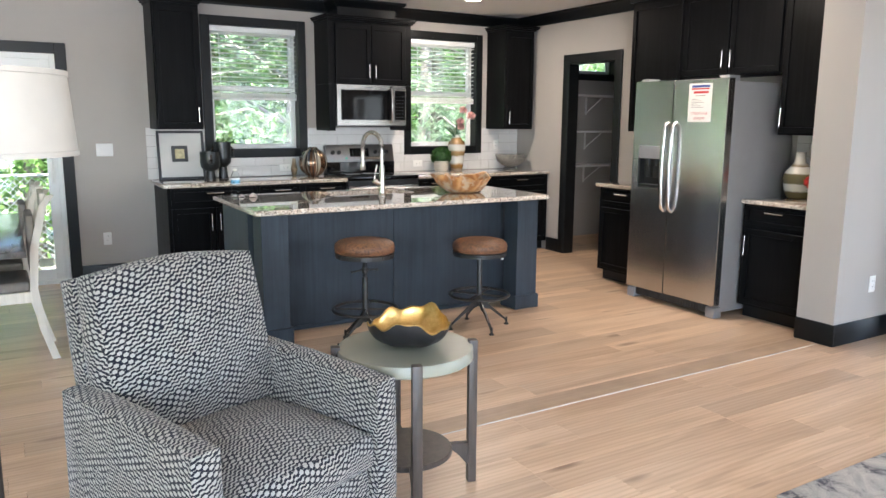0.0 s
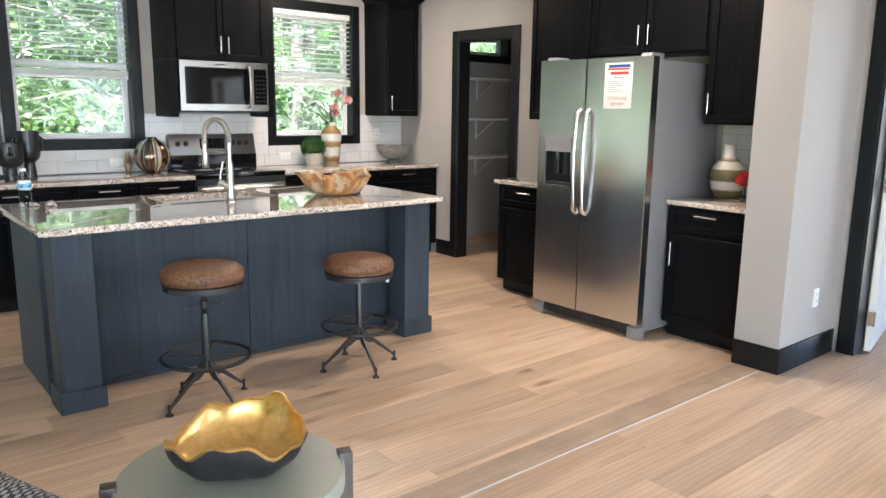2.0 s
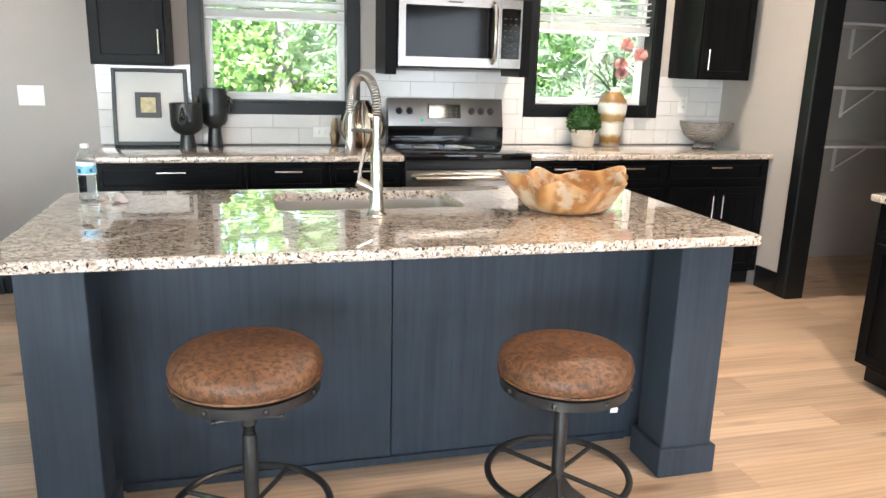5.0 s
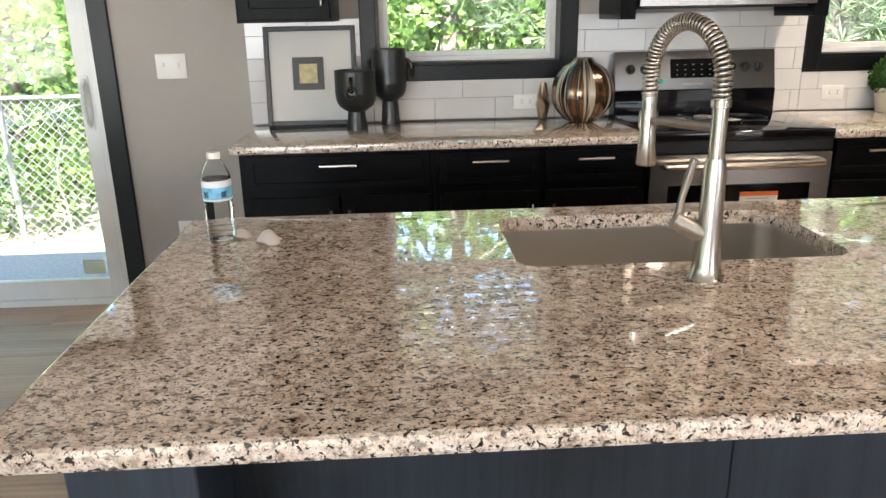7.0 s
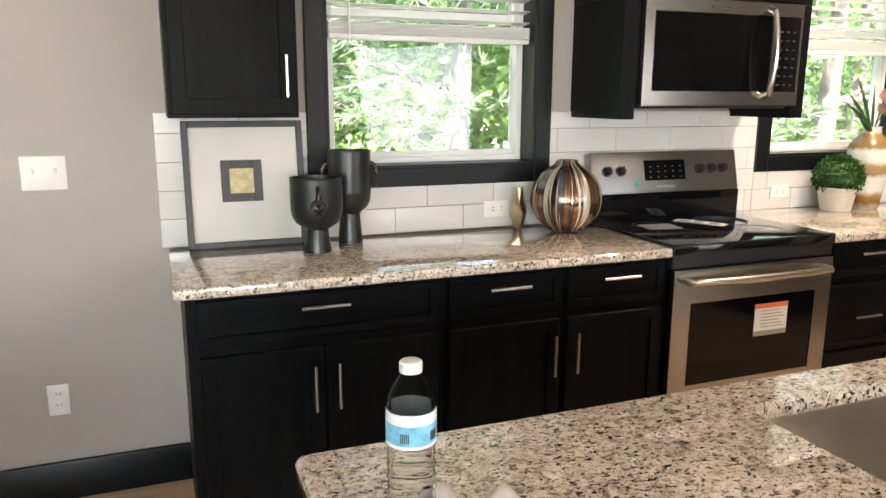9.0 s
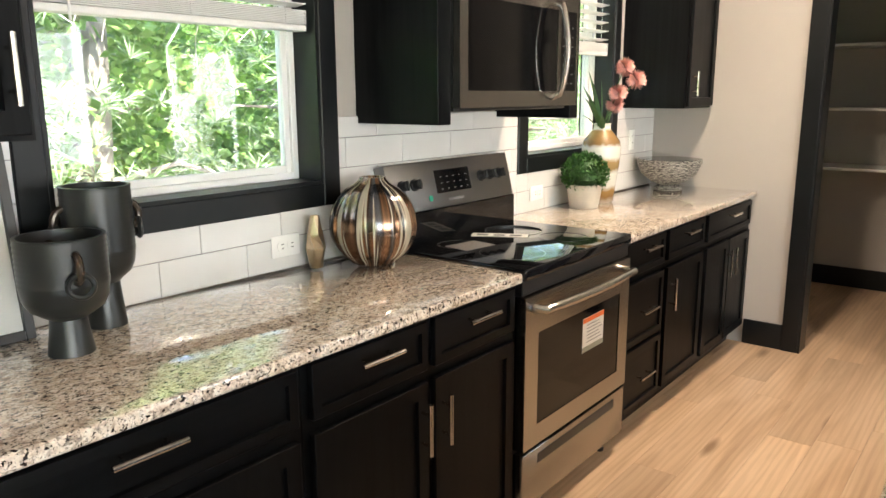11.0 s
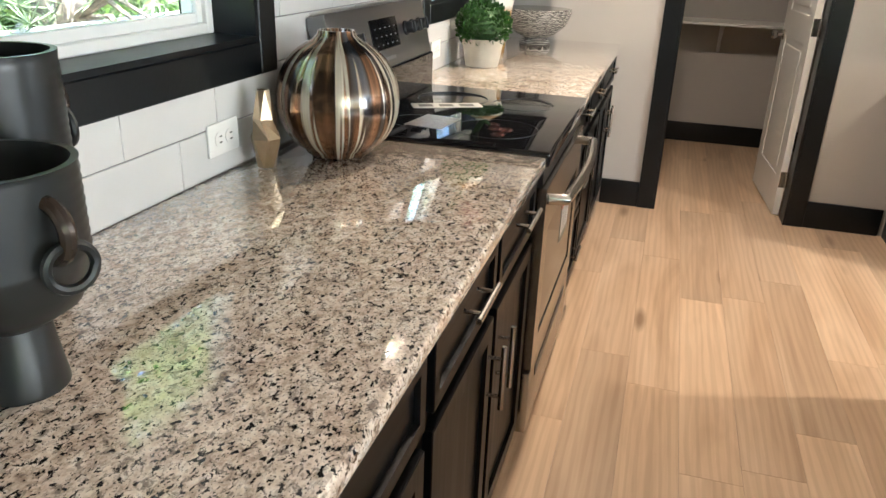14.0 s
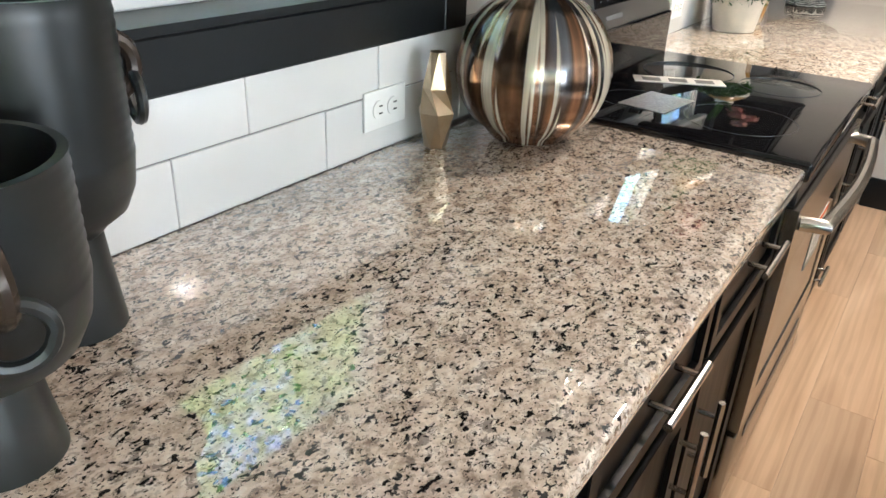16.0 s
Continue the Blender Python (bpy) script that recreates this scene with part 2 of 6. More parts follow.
def tube(bm, pts, r, n=10, radii=None, closed=False):
    """A round bar along points."""
    pts = [Vector(p) for p in pts]
    rings, side = [], None
    for i, p in enumerate(pts):
        a = pts[i - 1] if (i > 0 or closed) else p
        b = pts[(i + 1) % len(pts)] if (i < len(pts) - 1 or closed) else p
        d = (b - a).normalized()
        if side is None:
            side = d.orthogonal().normalized()
        side = (side - d * side.dot(d)).normalized()
        up = d.cross(side)
        rr = radii[i] if radii else r
        rings.append([bm.verts.new(p + rr * (math.cos(2 * math.pi * k / n) * side + math.sin(2 * math.pi * k / n) * up)) for k in range(n)])
    pairs = list(zip(rings, rings[1:])) + ([(rings[-1], rings[0])] if closed else [])
    for lo, hi in pairs:
        for k in range(n):
            j = (k + 1) % n
            bm.faces.new((lo[k], lo[j], hi[j], hi[k]))
    if not closed:
        bm.faces.new(rings[0][::-1])
        bm.faces.new(rings[-1])
    return bm


def mesh_object(name, bm, material, angle=35):
    bmesh.ops.recalc_face_normals(bm, faces=bm.faces)
    me = bpy.data.meshes.new(name)
    bm.to_mesh(me)
    bm.free()
    me.polygons.foreach_set("use_smooth", [True] * len(me.polygons))
    me.set_sharp_from_angle(angle=radians(angle))
    me.materials.append(M[material] if isinstance(material, str) else material)
    return new(name, me)


def part(name, bm, material, parent, label="", angle=35):
    ob = mesh_object(name, bm, material, angle)
    ob.parent = parent
    return tagged(ob, label)


def thing(name, label, category, m=None, group="", kind=""):
    ob = new(name)
    ob.empty_display_size = 0.1
    if m is not None:
        ob.matrix_world = m
    return tagged(ob, label, category, group, kind)


def solo(name, bm, material, label, category, m=None, group="", kind="", angle=35):
    ob = mesh_object(name, bm, material, angle)
    if m is not None:
        ob.matrix_world = m
    return tagged(ob, label, category, group, kind)


def B():
    return bmesh.new()


# ---------------------------------------------------------------- the shell of the rooms
N, E = 7.358, 5.40            # faces of the window wall and of the wall with the pantry door
TOP = 2.66                   # ceiling


def wall_run(name, a0, a1, t0, t1, z1, openings, along, label, material="wall"):
    """A straight wall along x or y with openings (from, to, bottom, top) cut through it."""
    bm = B()
    cuts = sorted({a0, a1, *[o[0] for o in openings], *[o[1] for o in openings]})
    for lo, hi in zip(cuts, cuts[1:]):
        mid = (lo + hi) / 2
        spans = [(0.0, z1)]
        for o in openings:
            if o[0] < mid < o[1]:
                spans = [(0.0, o[2]), (o[3], z1)]
        for z0, z2 in spans:
            if z2 - z0 > 0.001:
                if along == "x":
                    cube(bm, lo, hi, t0, t1, z0, z2)
                else:
                    cube(bm, t0, t1, lo, hi, z0, z2)
    return solo(name, bm, material, label, "wall", kind="structure")


W1 = (1.765, 2.652, 1.176, 2.372)
W2 = (3.925, 4.800, 1.176, 2.372)
SLIDE = (-1.35, 0.455, 0.0, 2.025)
TRANSOM = (6.15, 6.95, 2.06, 2.30)
PANTRY = (5.69, 6.41, 0.0, 2.10)
HALL = (1.83, 2.65, 0.0, 2.09)
wall_run("wall_north", -4.0, 7.38, N, N + 0.18, TOP, [W1, W2, SLIDE, TRANSOM], "x", "painted greige wall with two kitchen windows and a sliding door")
# the opening from y -3.3 to 0.5 is unseen, added for a lamp
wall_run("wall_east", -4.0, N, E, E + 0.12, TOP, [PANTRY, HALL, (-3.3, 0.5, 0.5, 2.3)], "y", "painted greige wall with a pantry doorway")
wall_run("wall_west", -4.0, N, -4.0, -3.85, TOP, [(-2.6, 4.2, 0.5, 2.4)], "y", "plain wall with a broad living room window")
wall_run("wall_south", -4.0, 7.38, -4.0, -3.85, TOP, [(-3.6, 1.2, 0.3, 2.4)], "x", "plain wall with a broad living room window")
wall_run("wall_pantry_back", 2.0, N, 7.23, 7.38, TOP, [], "y", "painted wall at the back of the pantry")
wall_run("wall_pantry_side", E + 0.12, 7.23, 5.30, 5.40, TOP, [], "x", "painted side wall of the pantry")
wall_run("wall_hall_side", E + 0.12, 7.23, 1.0, 1.1, TOP, [], "x", "painted wall of the side room")
wall_run("wall_wing", 4.685, E, 2.775, 3.045, TOP, [], "x", "painted end wall beside the cabinets")
solo("ceiling", cube(B(), -4.0, 7.38, -4.0, N + 0.15, TOP, TOP + 0.12), "ceiling", "flat pale ceiling", "ceiling", kind="structure")
floor = solo("floor", cube(B(), -4.0, 7.38, -4.0, N + 0.15, -0.2, -0.006), "subfloor", "light oak plank floor", "floor", kind="structure")


def casing(name, lo, hi, bottom, top, face, along, side, label, w=0.09, d=0.02, sill=False):
    """Flat boards round an opening; side: +1 or -1, to which side of the face they stand proud."""
    bm = B()
    t0, t1 = (face, face + side * d)

    def b(a0, a1, z0, z2, extra=0.0):
        if along == "x":
            cube(bm, a0, a1, min(t0, t1 + side * extra), max(t0, t1 + side * extra), z0, z2, 0.003, 1)
        else:
            cube(bm, min(t0, t1 + side * extra), max(t0, t1 + side * extra), a0, a1, z0, z2, 0.003, 1)

    b(lo - w, lo, bottom - (w if sill else 0), top + w)
    b(hi, hi + w, bottom - (w if sill else 0), top + w)
    b(lo, hi, top, top + w)
    if sill:
        b(lo, hi, bottom - w, bottom)
    return solo(name, bm, "trim", label, "trim", kind="structure")


casing("trim_1", W1[0], W1[1], W1[2], W1[3], N, "x", -1, "flat black window casing", w=0.074, sill=True)
casing("trim_2", W2[0], W2[1], W2[2], W2[3], N, "x", -1, "flat black window casing", w=0.074, sill=True)
casing("trim_3", SLIDE[0], SLIDE[1], 0, SLIDE[3], N, "x", -1, "flat black casing round the sliding door")
casing("trim_4", PANTRY[0], PANTRY[1], 0, PANTRY[3], E, "y", -1, "flat black casing round the pantry doorway")
casing("trim_5", HALL[0], HALL[1], 0, HALL[3], E, "y", -1, "flat black casing round the side door")
casing("trim_6", TRANSOM[0], TRANSOM[1], TRANSOM[2], TRANSOM[3], N, "x", -1, "flat black casing of the small pantry window", w=0.07, sill=True)


def jamb(name, lo, hi, bottom, top, t0, t1, along, label, sill=True, th=0.012):
    bm = B()
    boxes = [(lo, lo + th, bottom, top), (hi - th, hi, bottom, top), (lo + th, hi - th, top - th, top)]
    if sill:
        boxes.append((lo + th, hi - th, bottom, bottom + th))
    for a0, a1, z0, z2 in boxes:
        if along == "x":
            cube(bm, a0, a1, t0, t1, z0, z2)
        else:
            cube(bm, t0, t1, a0, a1, z0, z2)
    return solo(name, bm, "trim", label, "trim", kind="structure")


jamb("trim_7", *W1, N - 0.016, N + 0.18, "x", "black window reveal")
jamb("trim_8", *W2, N - 0.016, N + 0.18, "x", "black window reveal")
jamb("trim_9", *TRANSOM, N - 0.016, N + 0.18, "x", "black window reveal")
jamb("trim_10", *PANTRY, E - 0.016, E + 0.12, "y", "black door jamb", False)
jamb("trim_11", *HALL, E - 0.016, E + 0.12, "y", "black door jamb", False)


def baseboard(name, x0, x1, y0, y1):
    bm = cube(B(), x0, x1, y0, y1, 0.0, 0.15, 0.006, 2)
    solo(name, bm, "trim", "black painted baseboard", "baseboard", kind="structure")


baseboard("baseboard_1", SLIDE[1] + 0.09, 1.235, N - 0.016, N)
baseboard("baseboard_2", E - 0.016, E, PANTRY[1] + 0.09, 6.72)
baseboard("baseboard_3", E - 0.016, E, 5.22, PANTRY[0] - 0.09)
baseboard("baseboard_4", 4.669, 4.685, 2.759, 3.045)
baseboard("baseboard_5", 4.686, E - 0.021, 2.759, 2.775)
baseboard("baseboard_6", 7.214, 7.23, 5.40, N)
baseboard("baseboard_7", -3.85, SLIDE[0] - 0.09, N - 0.016, N)
baseboard("baseboard_8", E - 0.016, E, -3.85, HALL[0] - 0.09)


def crown(name, pts):
    """Stepped moulding under the ceiling, along corner points (wall on the left hand)."""
    prof = [(0.0, -0.115), (0.012, -0.115), (0.016, -0.095), (0.03, -0.075), (0.06, -0.04), (0.085, -0.022), (0.085, 0.0), (0.0, 0.0)]
    bm = B()
    rows = []
    for i, p in enumerate(pts):
        p = Vector((*p, 0))
        d0 = (p - Vector((*pts[i - 1], 0))).normalized() if i else None
        d1 = (Vector((*pts[i + 1], 0)) - p).normalized() if i < len(pts) - 1 else None
        n0 = Vector((d0.y, -d0.x, 0)) if d0 else None
        n1 = Vector((d1.y, -d1.x, 0)) if d1 else None
        if n0 is None:
            off = n1
        elif n1 is None:
            off = n0
        else:
            off = (n0 + n1) / (1 + n0.dot(n1))
        rows.append([bm.verts.new((p.x + off.x * u, p.y + off.y * u, TOP - 0.001 + v)) for u, v in prof])
    for a, b in zip(rows, rows[1:]):
        for k in range(len(prof)):
            j = (k + 1) % len(prof)
            bm.faces.new((a[k], a[j], b[j], b[k]))
    bm.faces.new(rows[0])
    bm.faces.new(rows[-1][::-1])
    solo(name, bm, "trim", "black crown moulding", "trim", kind="structure", angle=20)


crown("trim_12", [(1.2, N), (2.98, N), (2.98, N - 0.26), (3.62, N - 0.26), (3.62, N), (E, N), (E, 5.17), (5.06, 5.17), (5.06, 3.047)])


def recessed_light(x, y):
    t = thing("recessed_light", "round white recessed ceiling light, lit warm", "ceiling light", pose(x, y, TOP), group="kitchen ceiling lights")
    ring = lathe(B(), [(0.092, -0.001), (0.092, -0.006), (0.07, -0.009), (0.068, -0.004), (0.068, -0.001)], 36)
    part("trim_ring", ring, "white", t)
    m, nt, b = nodes("lamp_lens")
    b.inputs["Emission Color"].default_value = (1, 0.8, 0.58, 1)
    b.inputs["Emission Strength"].default_value = 6.0
    part("lens", lathe(B(), [(0.066, -0.0035), (0.066, -0.0055), (0.0, -0.0056)], 32), m, t, "glowing lens")


# the second fixture goes with the added, unseen lamp
for cx, cy in CANS:
    recessed_light(cx, cy)


# ---------------------------------------------------------------- windows and doors
def pane_object(name, bm, parent):
    ob = part(name, bm, "glass", parent)
    ob.visible_shadow = False
    return ob


def window(name, o, label, blind=True):
    x0, x1, z0, z1 = o[0] + 0.012, o[1] - 0.012, o[2] + 0.012, o[3] - 0.012
    t = thing(name, label, "window", pose(x0, N + 0.09, z0), kind="structure")
    w, h = x1 - x0, z1 - z0
    fr = B()
    for a in ((0, 0.024, 0, h), (w - 0.024, w, 0, h), (0.024, w - 0.024, 0, 0.024), (0.024, w - 0.024, h - 0.03, h)):
        cube(fr, a[0], a[1], 0, 0.07, a[2], a[3], 0.003, 1)
    part("window_frame", fr, "white", t, "white vinyl frame")
    half = h * 0.5 if h > 0.6 else None
    spans = [(0.024, h - 0.03, 0.02)] if half is None else [(0.024, half + 0.015, 0.012), (half - 0.015, h - 0.03, 0.036)]
    for a, b, y in spans:
        s = B()
        for q in ((0.024, 0.046, a, b), (w - 0.046, w - 0.024, a, b), (0.046, w - 0.046, a, a + 0.022), (0.046, w - 0.046, b - 0.03, b)):
            cube(s, q[0], q[1], y, y + 0.022, q[2], q[3], 0.002, 1)
        sash = part("sash", s, "white", t)
        pane_object("pane", cube(B(), 0.046, w - 0.046, y + 0.009, y + 0.013, a + 0.022, b - 0.03), sash)
    return t


window("window_1", W1, "white vinyl double-hung window in a deep black reveal")
window("window_2", W2, "white vinyl double-hung window in a deep black reveal")
window("window_3", TRANSOM, "small high pantry window")


def blind(o, drop):
    x0, x1, z1 = o[0] + 0.02, o[1] - 0.02, o[3] - 0.014
    t = thing("window_blind", "white horizontal slat blind, let half down in the window", "blind", pose(x0, N + 0.035, z1), group="kitchen window blinds")
    w = x1 - x0
    part("headrail", cube(B(), 0, w, -0.025, 0.025, -0.055, 0, 0.004), "white", t)
    part("bottom_rail", cube(B(), 0.004, w - 0.004, -0.025, 0.025, -drop, -drop + 0.02, 0.004), "white", t)
    z = -drop + 0.022
    for k in range(9):   # gathered slats above the bottom rail
        part("slat", cube(B(), 0.004, w - 0.004, -0.025, 0.025, z + 0.005 * k, z + 0.005 * k + 0.003), "white", t)
    top = -0.075
    z = z + 0.06
    n = int((top - z) / 0.042)
    first = None
    for k in range(n + 1):
        zz = z + (top - z) * k / n
        if first is None:
            s = B()
            cube(s, 0.004, w - 0.004, -0.025, 0.025, -0.0014, 0.0014)
            first = part("slat", s, "white", t)
        else:
            c = first.copy()
            scene.collection.objects.link(c)
            first_done = c
        (first if k == 0 else first_done).matrix_basis = pose(0, 0, zz, -8, 0, 0)
    for x in (0.09, w / 2, w - 0.09):
        part("cord", tube(B(), [(x, -0.027, -0.05), (x, -0.027, -drop + 0.02)], 0.001, 5), "white", t)
    part("wand", tube(B(), [(0.075, -0.035, -0.05), (0.08, -0.04, -drop - 0.02)], 0.0035, 6), "white", t)


blind(W1, 0.692)
blind(W2, 0.692)


M["label_film"], _, film_bsdf = nodes("pale_sticker_film")
film_bsdf.inputs["Base Color"].default_value = (0.62, 0.64, 0.54, 1)
film_bsdf.inputs["Transmission Weight"].default_value = 0.6
film_bsdf.inputs["Roughness"].default_value = 0.7


def sliding_door():
    x0, x1, z1 = SLIDE[0], SLIDE[1], SLIDE[3]
    t = thing("door_1", "white framed sliding glass door", "sliding door", pose(x0, N + 0.03, 0), kind="structure")
    w = x1 - x0
    f = B()
    for a in ((0, 0.045, 0, z1), (w - 0.045, w, 0, z1), (0.045, w - 0.045, 0, 0.035), (0.045, w - 0.045, z1 - 0.05, z1)):
        cube(f, a[0], a[1], 0, 0.115, a[2], a[3], 0.003, 1)
    part("door_frame", f, "white", t)
    for lo, hi, y in ((0.045, w / 2 + 0.04, 0.062), (w / 2 - 0.04, w - 0.045, 0.018)):
        s = B()
        for a in ((lo, lo + 0.075, 0.035, z1 - 0.05), (hi - 0.075, hi, 0.035, z1 - 0.05), (lo + 0.075, hi - 0.075, 0.035, 0.135), (lo + 0.075, hi - 0.075, z1 - 0.135, z1 - 0.05)):
            cube(s, a[0], a[1], y, y + 0.035, a[2], a[3], 0.003, 1)
        leaf = part("door_leaf", s, "white", t)
        pane_object("pane", cube(B(), lo + 0.075, hi - 0.075, y + 0.014, y + 0.02, 0.135, z1 - 0.135), leaf)
        if y < 0.05:
            part("notice_sticker", cube(B(), hi - 0.20, hi - 0.09, y + 0.0125, y + 0.0135, 0.16, 0.235), "label_film", leaf, "pale printed notice sticker")
            h = B()
            tube(h, [(hi - 0.04, y, 0.92), (hi - 0.04, y - 0.04, 0.95), (hi - 0.04, y - 0.045, 1.03), (hi - 0.04, y - 0.04, 1.11), (hi - 0.04, y, 1.14)], 0.011, 8)
            cube(h, hi - 0.06, hi - 0.02, y - 0.006, y + 0.001, 0.9, 1.16, 0.002, 1)
            part("handle", h, "plate", leaf, "white pull handle")


sliding_door()


def panel_door(name, m, label, w=0.70, h=2.06):
    """A white two-panel door leaf, hinged at x = 0, in the plane y = 0 to 0.035."""
    t = thing(name, label, "door", m, kind="structure")
    bm = B()
    cube(bm, 0, w, 0.006, 0.029, 0.012, h)
    for y0, y1 in ((0.0, 0.0061), (0.0289, 0.035)):
        for a in ((0, 0.11, 0.012, h), (w - 0.11, w, 0.012, h), (0.11, w - 0.11, 0.012, 0.22), (0.11, w - 0.11, 0.95, 1.10), (0.11, w - 0.11, h - 0.12, h)):
            cube(bm, a[0], a[1], y0, y1, a[2], a[3])
        for z0, z1 in ((0.24, 0.93), (1.12, h - 0.14)):
            cube(bm, 0.135, w - 0.135, y0 + 0.001, y1 - 0.001, z0 + 0.02, z1 - 0.02, 0.0018, 1)
    part("leaf", bm, "door_white", t)
    for z in (0.22, 1.05, 1.85):
        hg = cube(B(), -0.002, 0.001, 0.002, 0.033, z - 0.045, z + 0.045)
        cube(hg, -0.03, -0.002, -0.003, -0.0005, z - 0.045, z + 0.045)
        tube(hg, [(-0.006, -0.006, z - 0.047), (-0.006, -0.006, z + 0.047)], 0.006, 8)
        part("hinge", hg, "nickel", t, "satin nickel hinge")
    kb = B()
    for s in (-1, 1):
        y = 0.0 if s < 0 else 0.035
        lathe(kb, [(0.03, 0), (0.03, 0.006), (0.01, 0.01), (0.01, 0.035), (0.024, 0.045), (0.028, 0.06), (0.02, 0.072), (0, 0.075)], 16)
        bmesh.ops.transform(kb, matrix=pose(w - 0.06, y, 0.95, 90 if s < 0 else -90), verts=kb.verts[-8 * 16:])
    part("door_knob", kb, "nickel", t)


panel_door("door_2", pose(E + 0.125, PANTRY[0] + 0.02, 0, 0, 0, 4), "white panelled pantry door standing open")
panel_door("door_3", pose(E + 0.125, HALL[1] - 0.055, 0, 0, 0, 12), "white panelled door standing open into the side room", 0.79)


def shelf(z):
    t = thing("pantry_shelf", "white painted pantry shelf on brackets", "shelf", pose(7.23, 0, z), group="pantry shelves")
    part("board", cube(B(), -0.36, 0, 5.40, N, -0.02, 0, 0.002, 1), "door_white", t)
    for y in (6.09, 6.85):
        b = cube(B(), -0.012, 0, y - 0.012, y + 0.012, -0.24, -0.02)
        cube(b, -0.26, -0.012, y - 0.012, y + 0.012, -0.032, -0.02)
        tube(b, [(-0.006, y, -0.22), (-0.24, y, -0.03)], 0.007, 6)
        part("bracket", b, "door_white", t)
    part("board", cube(B(), E + 0.12 - 7.23, -0.361, N - 0.36, N, -0.02, 0, 0.002, 1), "door_white", t)
    for x in (-1.3, -0.75):
        b = cube(B(), x - 0.012, x + 0.012, N - 0.012, N, -0.24, -0.02)
        tube(b, [(x, N - 0.006, -0.22), (x, N - 0.30, -0.03)], 0.007, 6)
        part("bracket", b, "door_white", t)


for z in (0.94, 1.36, 1.80):
    shelf(z)


# ---------------------------------------------------------------- cabinets
def bar_pull(parent, x, y, z, length, upright, material="nickel"):
    """A bar handle on two posts, standing out towards -y."""
    bm = B()
    if upright:
        tube(bm, [(x, y - 0.032, z - length / 2), (x, y - 0.032, z + length / 2)], 0.006, 10)
        for s in (-1, 1):
            tube(bm, [(x, y + 0.001, z + s * length * 0.3), (x, y - 0.032, z + s * length * 0.3)], 0.0045, 8)
    else:
        tube(bm, [(x - length / 2, y - 0.032, z), (x + length / 2, y - 0.032, z)], 0.006, 10)
        for s in (-1, 1):
            tube(bm, [(x + s * length * 0.3, y + 0.001, z), (x + s * length * 0.3, y - 0.032, z)], 0.0045, 8)
    part("handle", bm, material, parent, "brushed nickel bar handle")


def shaker(parent, name, x0, x1, z0, z1, rail=0.058, material="cab", th=0.02):
    bm = cube(B(), x0, x1, -th, -0.001, z0, z1, 0.002, 1)
    bm.normal_update()
    front = max((f for f in bm.faces if f.normal.y < -0.9), key=lambda f: f.calc_area())
    bmesh.ops.inset_individual(bm, faces=[front], thickness=rail, depth=0.0)
    bmesh.ops.inset_individual(bm, faces=[front], thickness=0.003, depth=0.0)
    for v in front.verts:
        v.co.y += 0.010
    return part(name, bm, material, parent)


def base_cabinet(w, d, fronts, m, label, end_left=True):
    t = thing("base_cabinet", label, "base cabinet", m, group="kitchen base cabinets")
    body = cube(B(), 0, w, 0, d, 0.105, 0.879)
    part("body", body, "cab", t)
    part("toe_kick", cube(B(), 0.0, w, 0.075, d - 0.01, 0.0, 0.104), "trim", t)
    for f in fronts:
        kind, x0, x1, z0, z1, hx, hz = f
        if kind == "drawer":
            ob = shaker(t, "drawer_front", x0, x1, z0, z1, 0.035, "cab_x")
            bar_pull(ob, hx, -0.02, hz, 0.15, False)
        else:
            ob = shaker(t, "door", x0, x1, z0, z1)
            bar_pull(ob, hx, -0.02, hz, 0.15, True)
    return t


def drawer(x0, x1, z0=0.73, z1=0.868):
    return ("drawer", x0, x1, z0, z1, (x0 + x1) / 2, (z0 + z1) / 2 + (0.03 if z0 > 0.7 else 0.0))


def door(x0, x1, right, z0=0.125, z1=0.695):
    return ("door", x0, x1, z0, z1, (x1 - 0.03) if right else (x0 + 0.03), z1 - 0.125)


FRONT = 6.735
D = N - FRONT - 0.002
base_cabinet(0.795, D, [drawer(0.03, 0.775), door(0.03, 0.395, True), door(0.41, 0.775, False)], pose(1.205, FRONT, 0),
             "black-stained base cabinet with one wide drawer and two doors")
base_cabinet(0.885, D, [drawer(0.02, 0.435), drawer(0.465, 0.865), door(0.02, 0.435, True), door(0.465, 0.865, False)], pose(2.002, FRONT, 0),
             "black-stained base cabinet with two drawers above two doors")
base_cabinet(0.432, D, [drawer(0.02, 0.412), drawer(0.02, 0.412, 0.42, 0.695), drawer(0.02, 0.412, 0.125, 0.40)], pose(3.683, FRONT, 0),
             "black-stained base cabinet with three drawers")
base_cabinet(0.50, D, [drawer(0.02, 0.48), door(0.02, 0.48, False)], pose(4.117, FRONT, 0),
             "black-stained base cabinet with a drawer above one door")
base_cabinet(0.775, D, [drawer(0.03, 0.735), door(0.03, 0.375, True), door(0.39, 0.735, False)], pose(4.619, FRONT, 0),
             "black-stained base cabinet with one drawer and two doors")
XF = 4.80
base_cabinet(0.62, E - XF - 0.002, [drawer(0.03, 0.60), door(0.03, 0.60, True)], pose(XF, 5.20, 0, 0, 0, -90),
             "black-stained base cabinet beside the refrigerator")
base_cabinet(0.575, E - XF - 0.002, [drawer(0.03, 0.545), door(0.03, 0.545, False)], pose(XF, 3.622, 0, 0, 0, -90),
             "black-stained base cabinet between the refrigerator and the end wall")


def worktop(name, x0, x1, y0, y1, label):
    """A granite slab with rounded edges."""
    bm = cube(B(), x0, x1, y0, y1, 0.880, 0.915, 0.010, 3)
    return solo(name, bm, "granite", label, "worktop", angle=20)


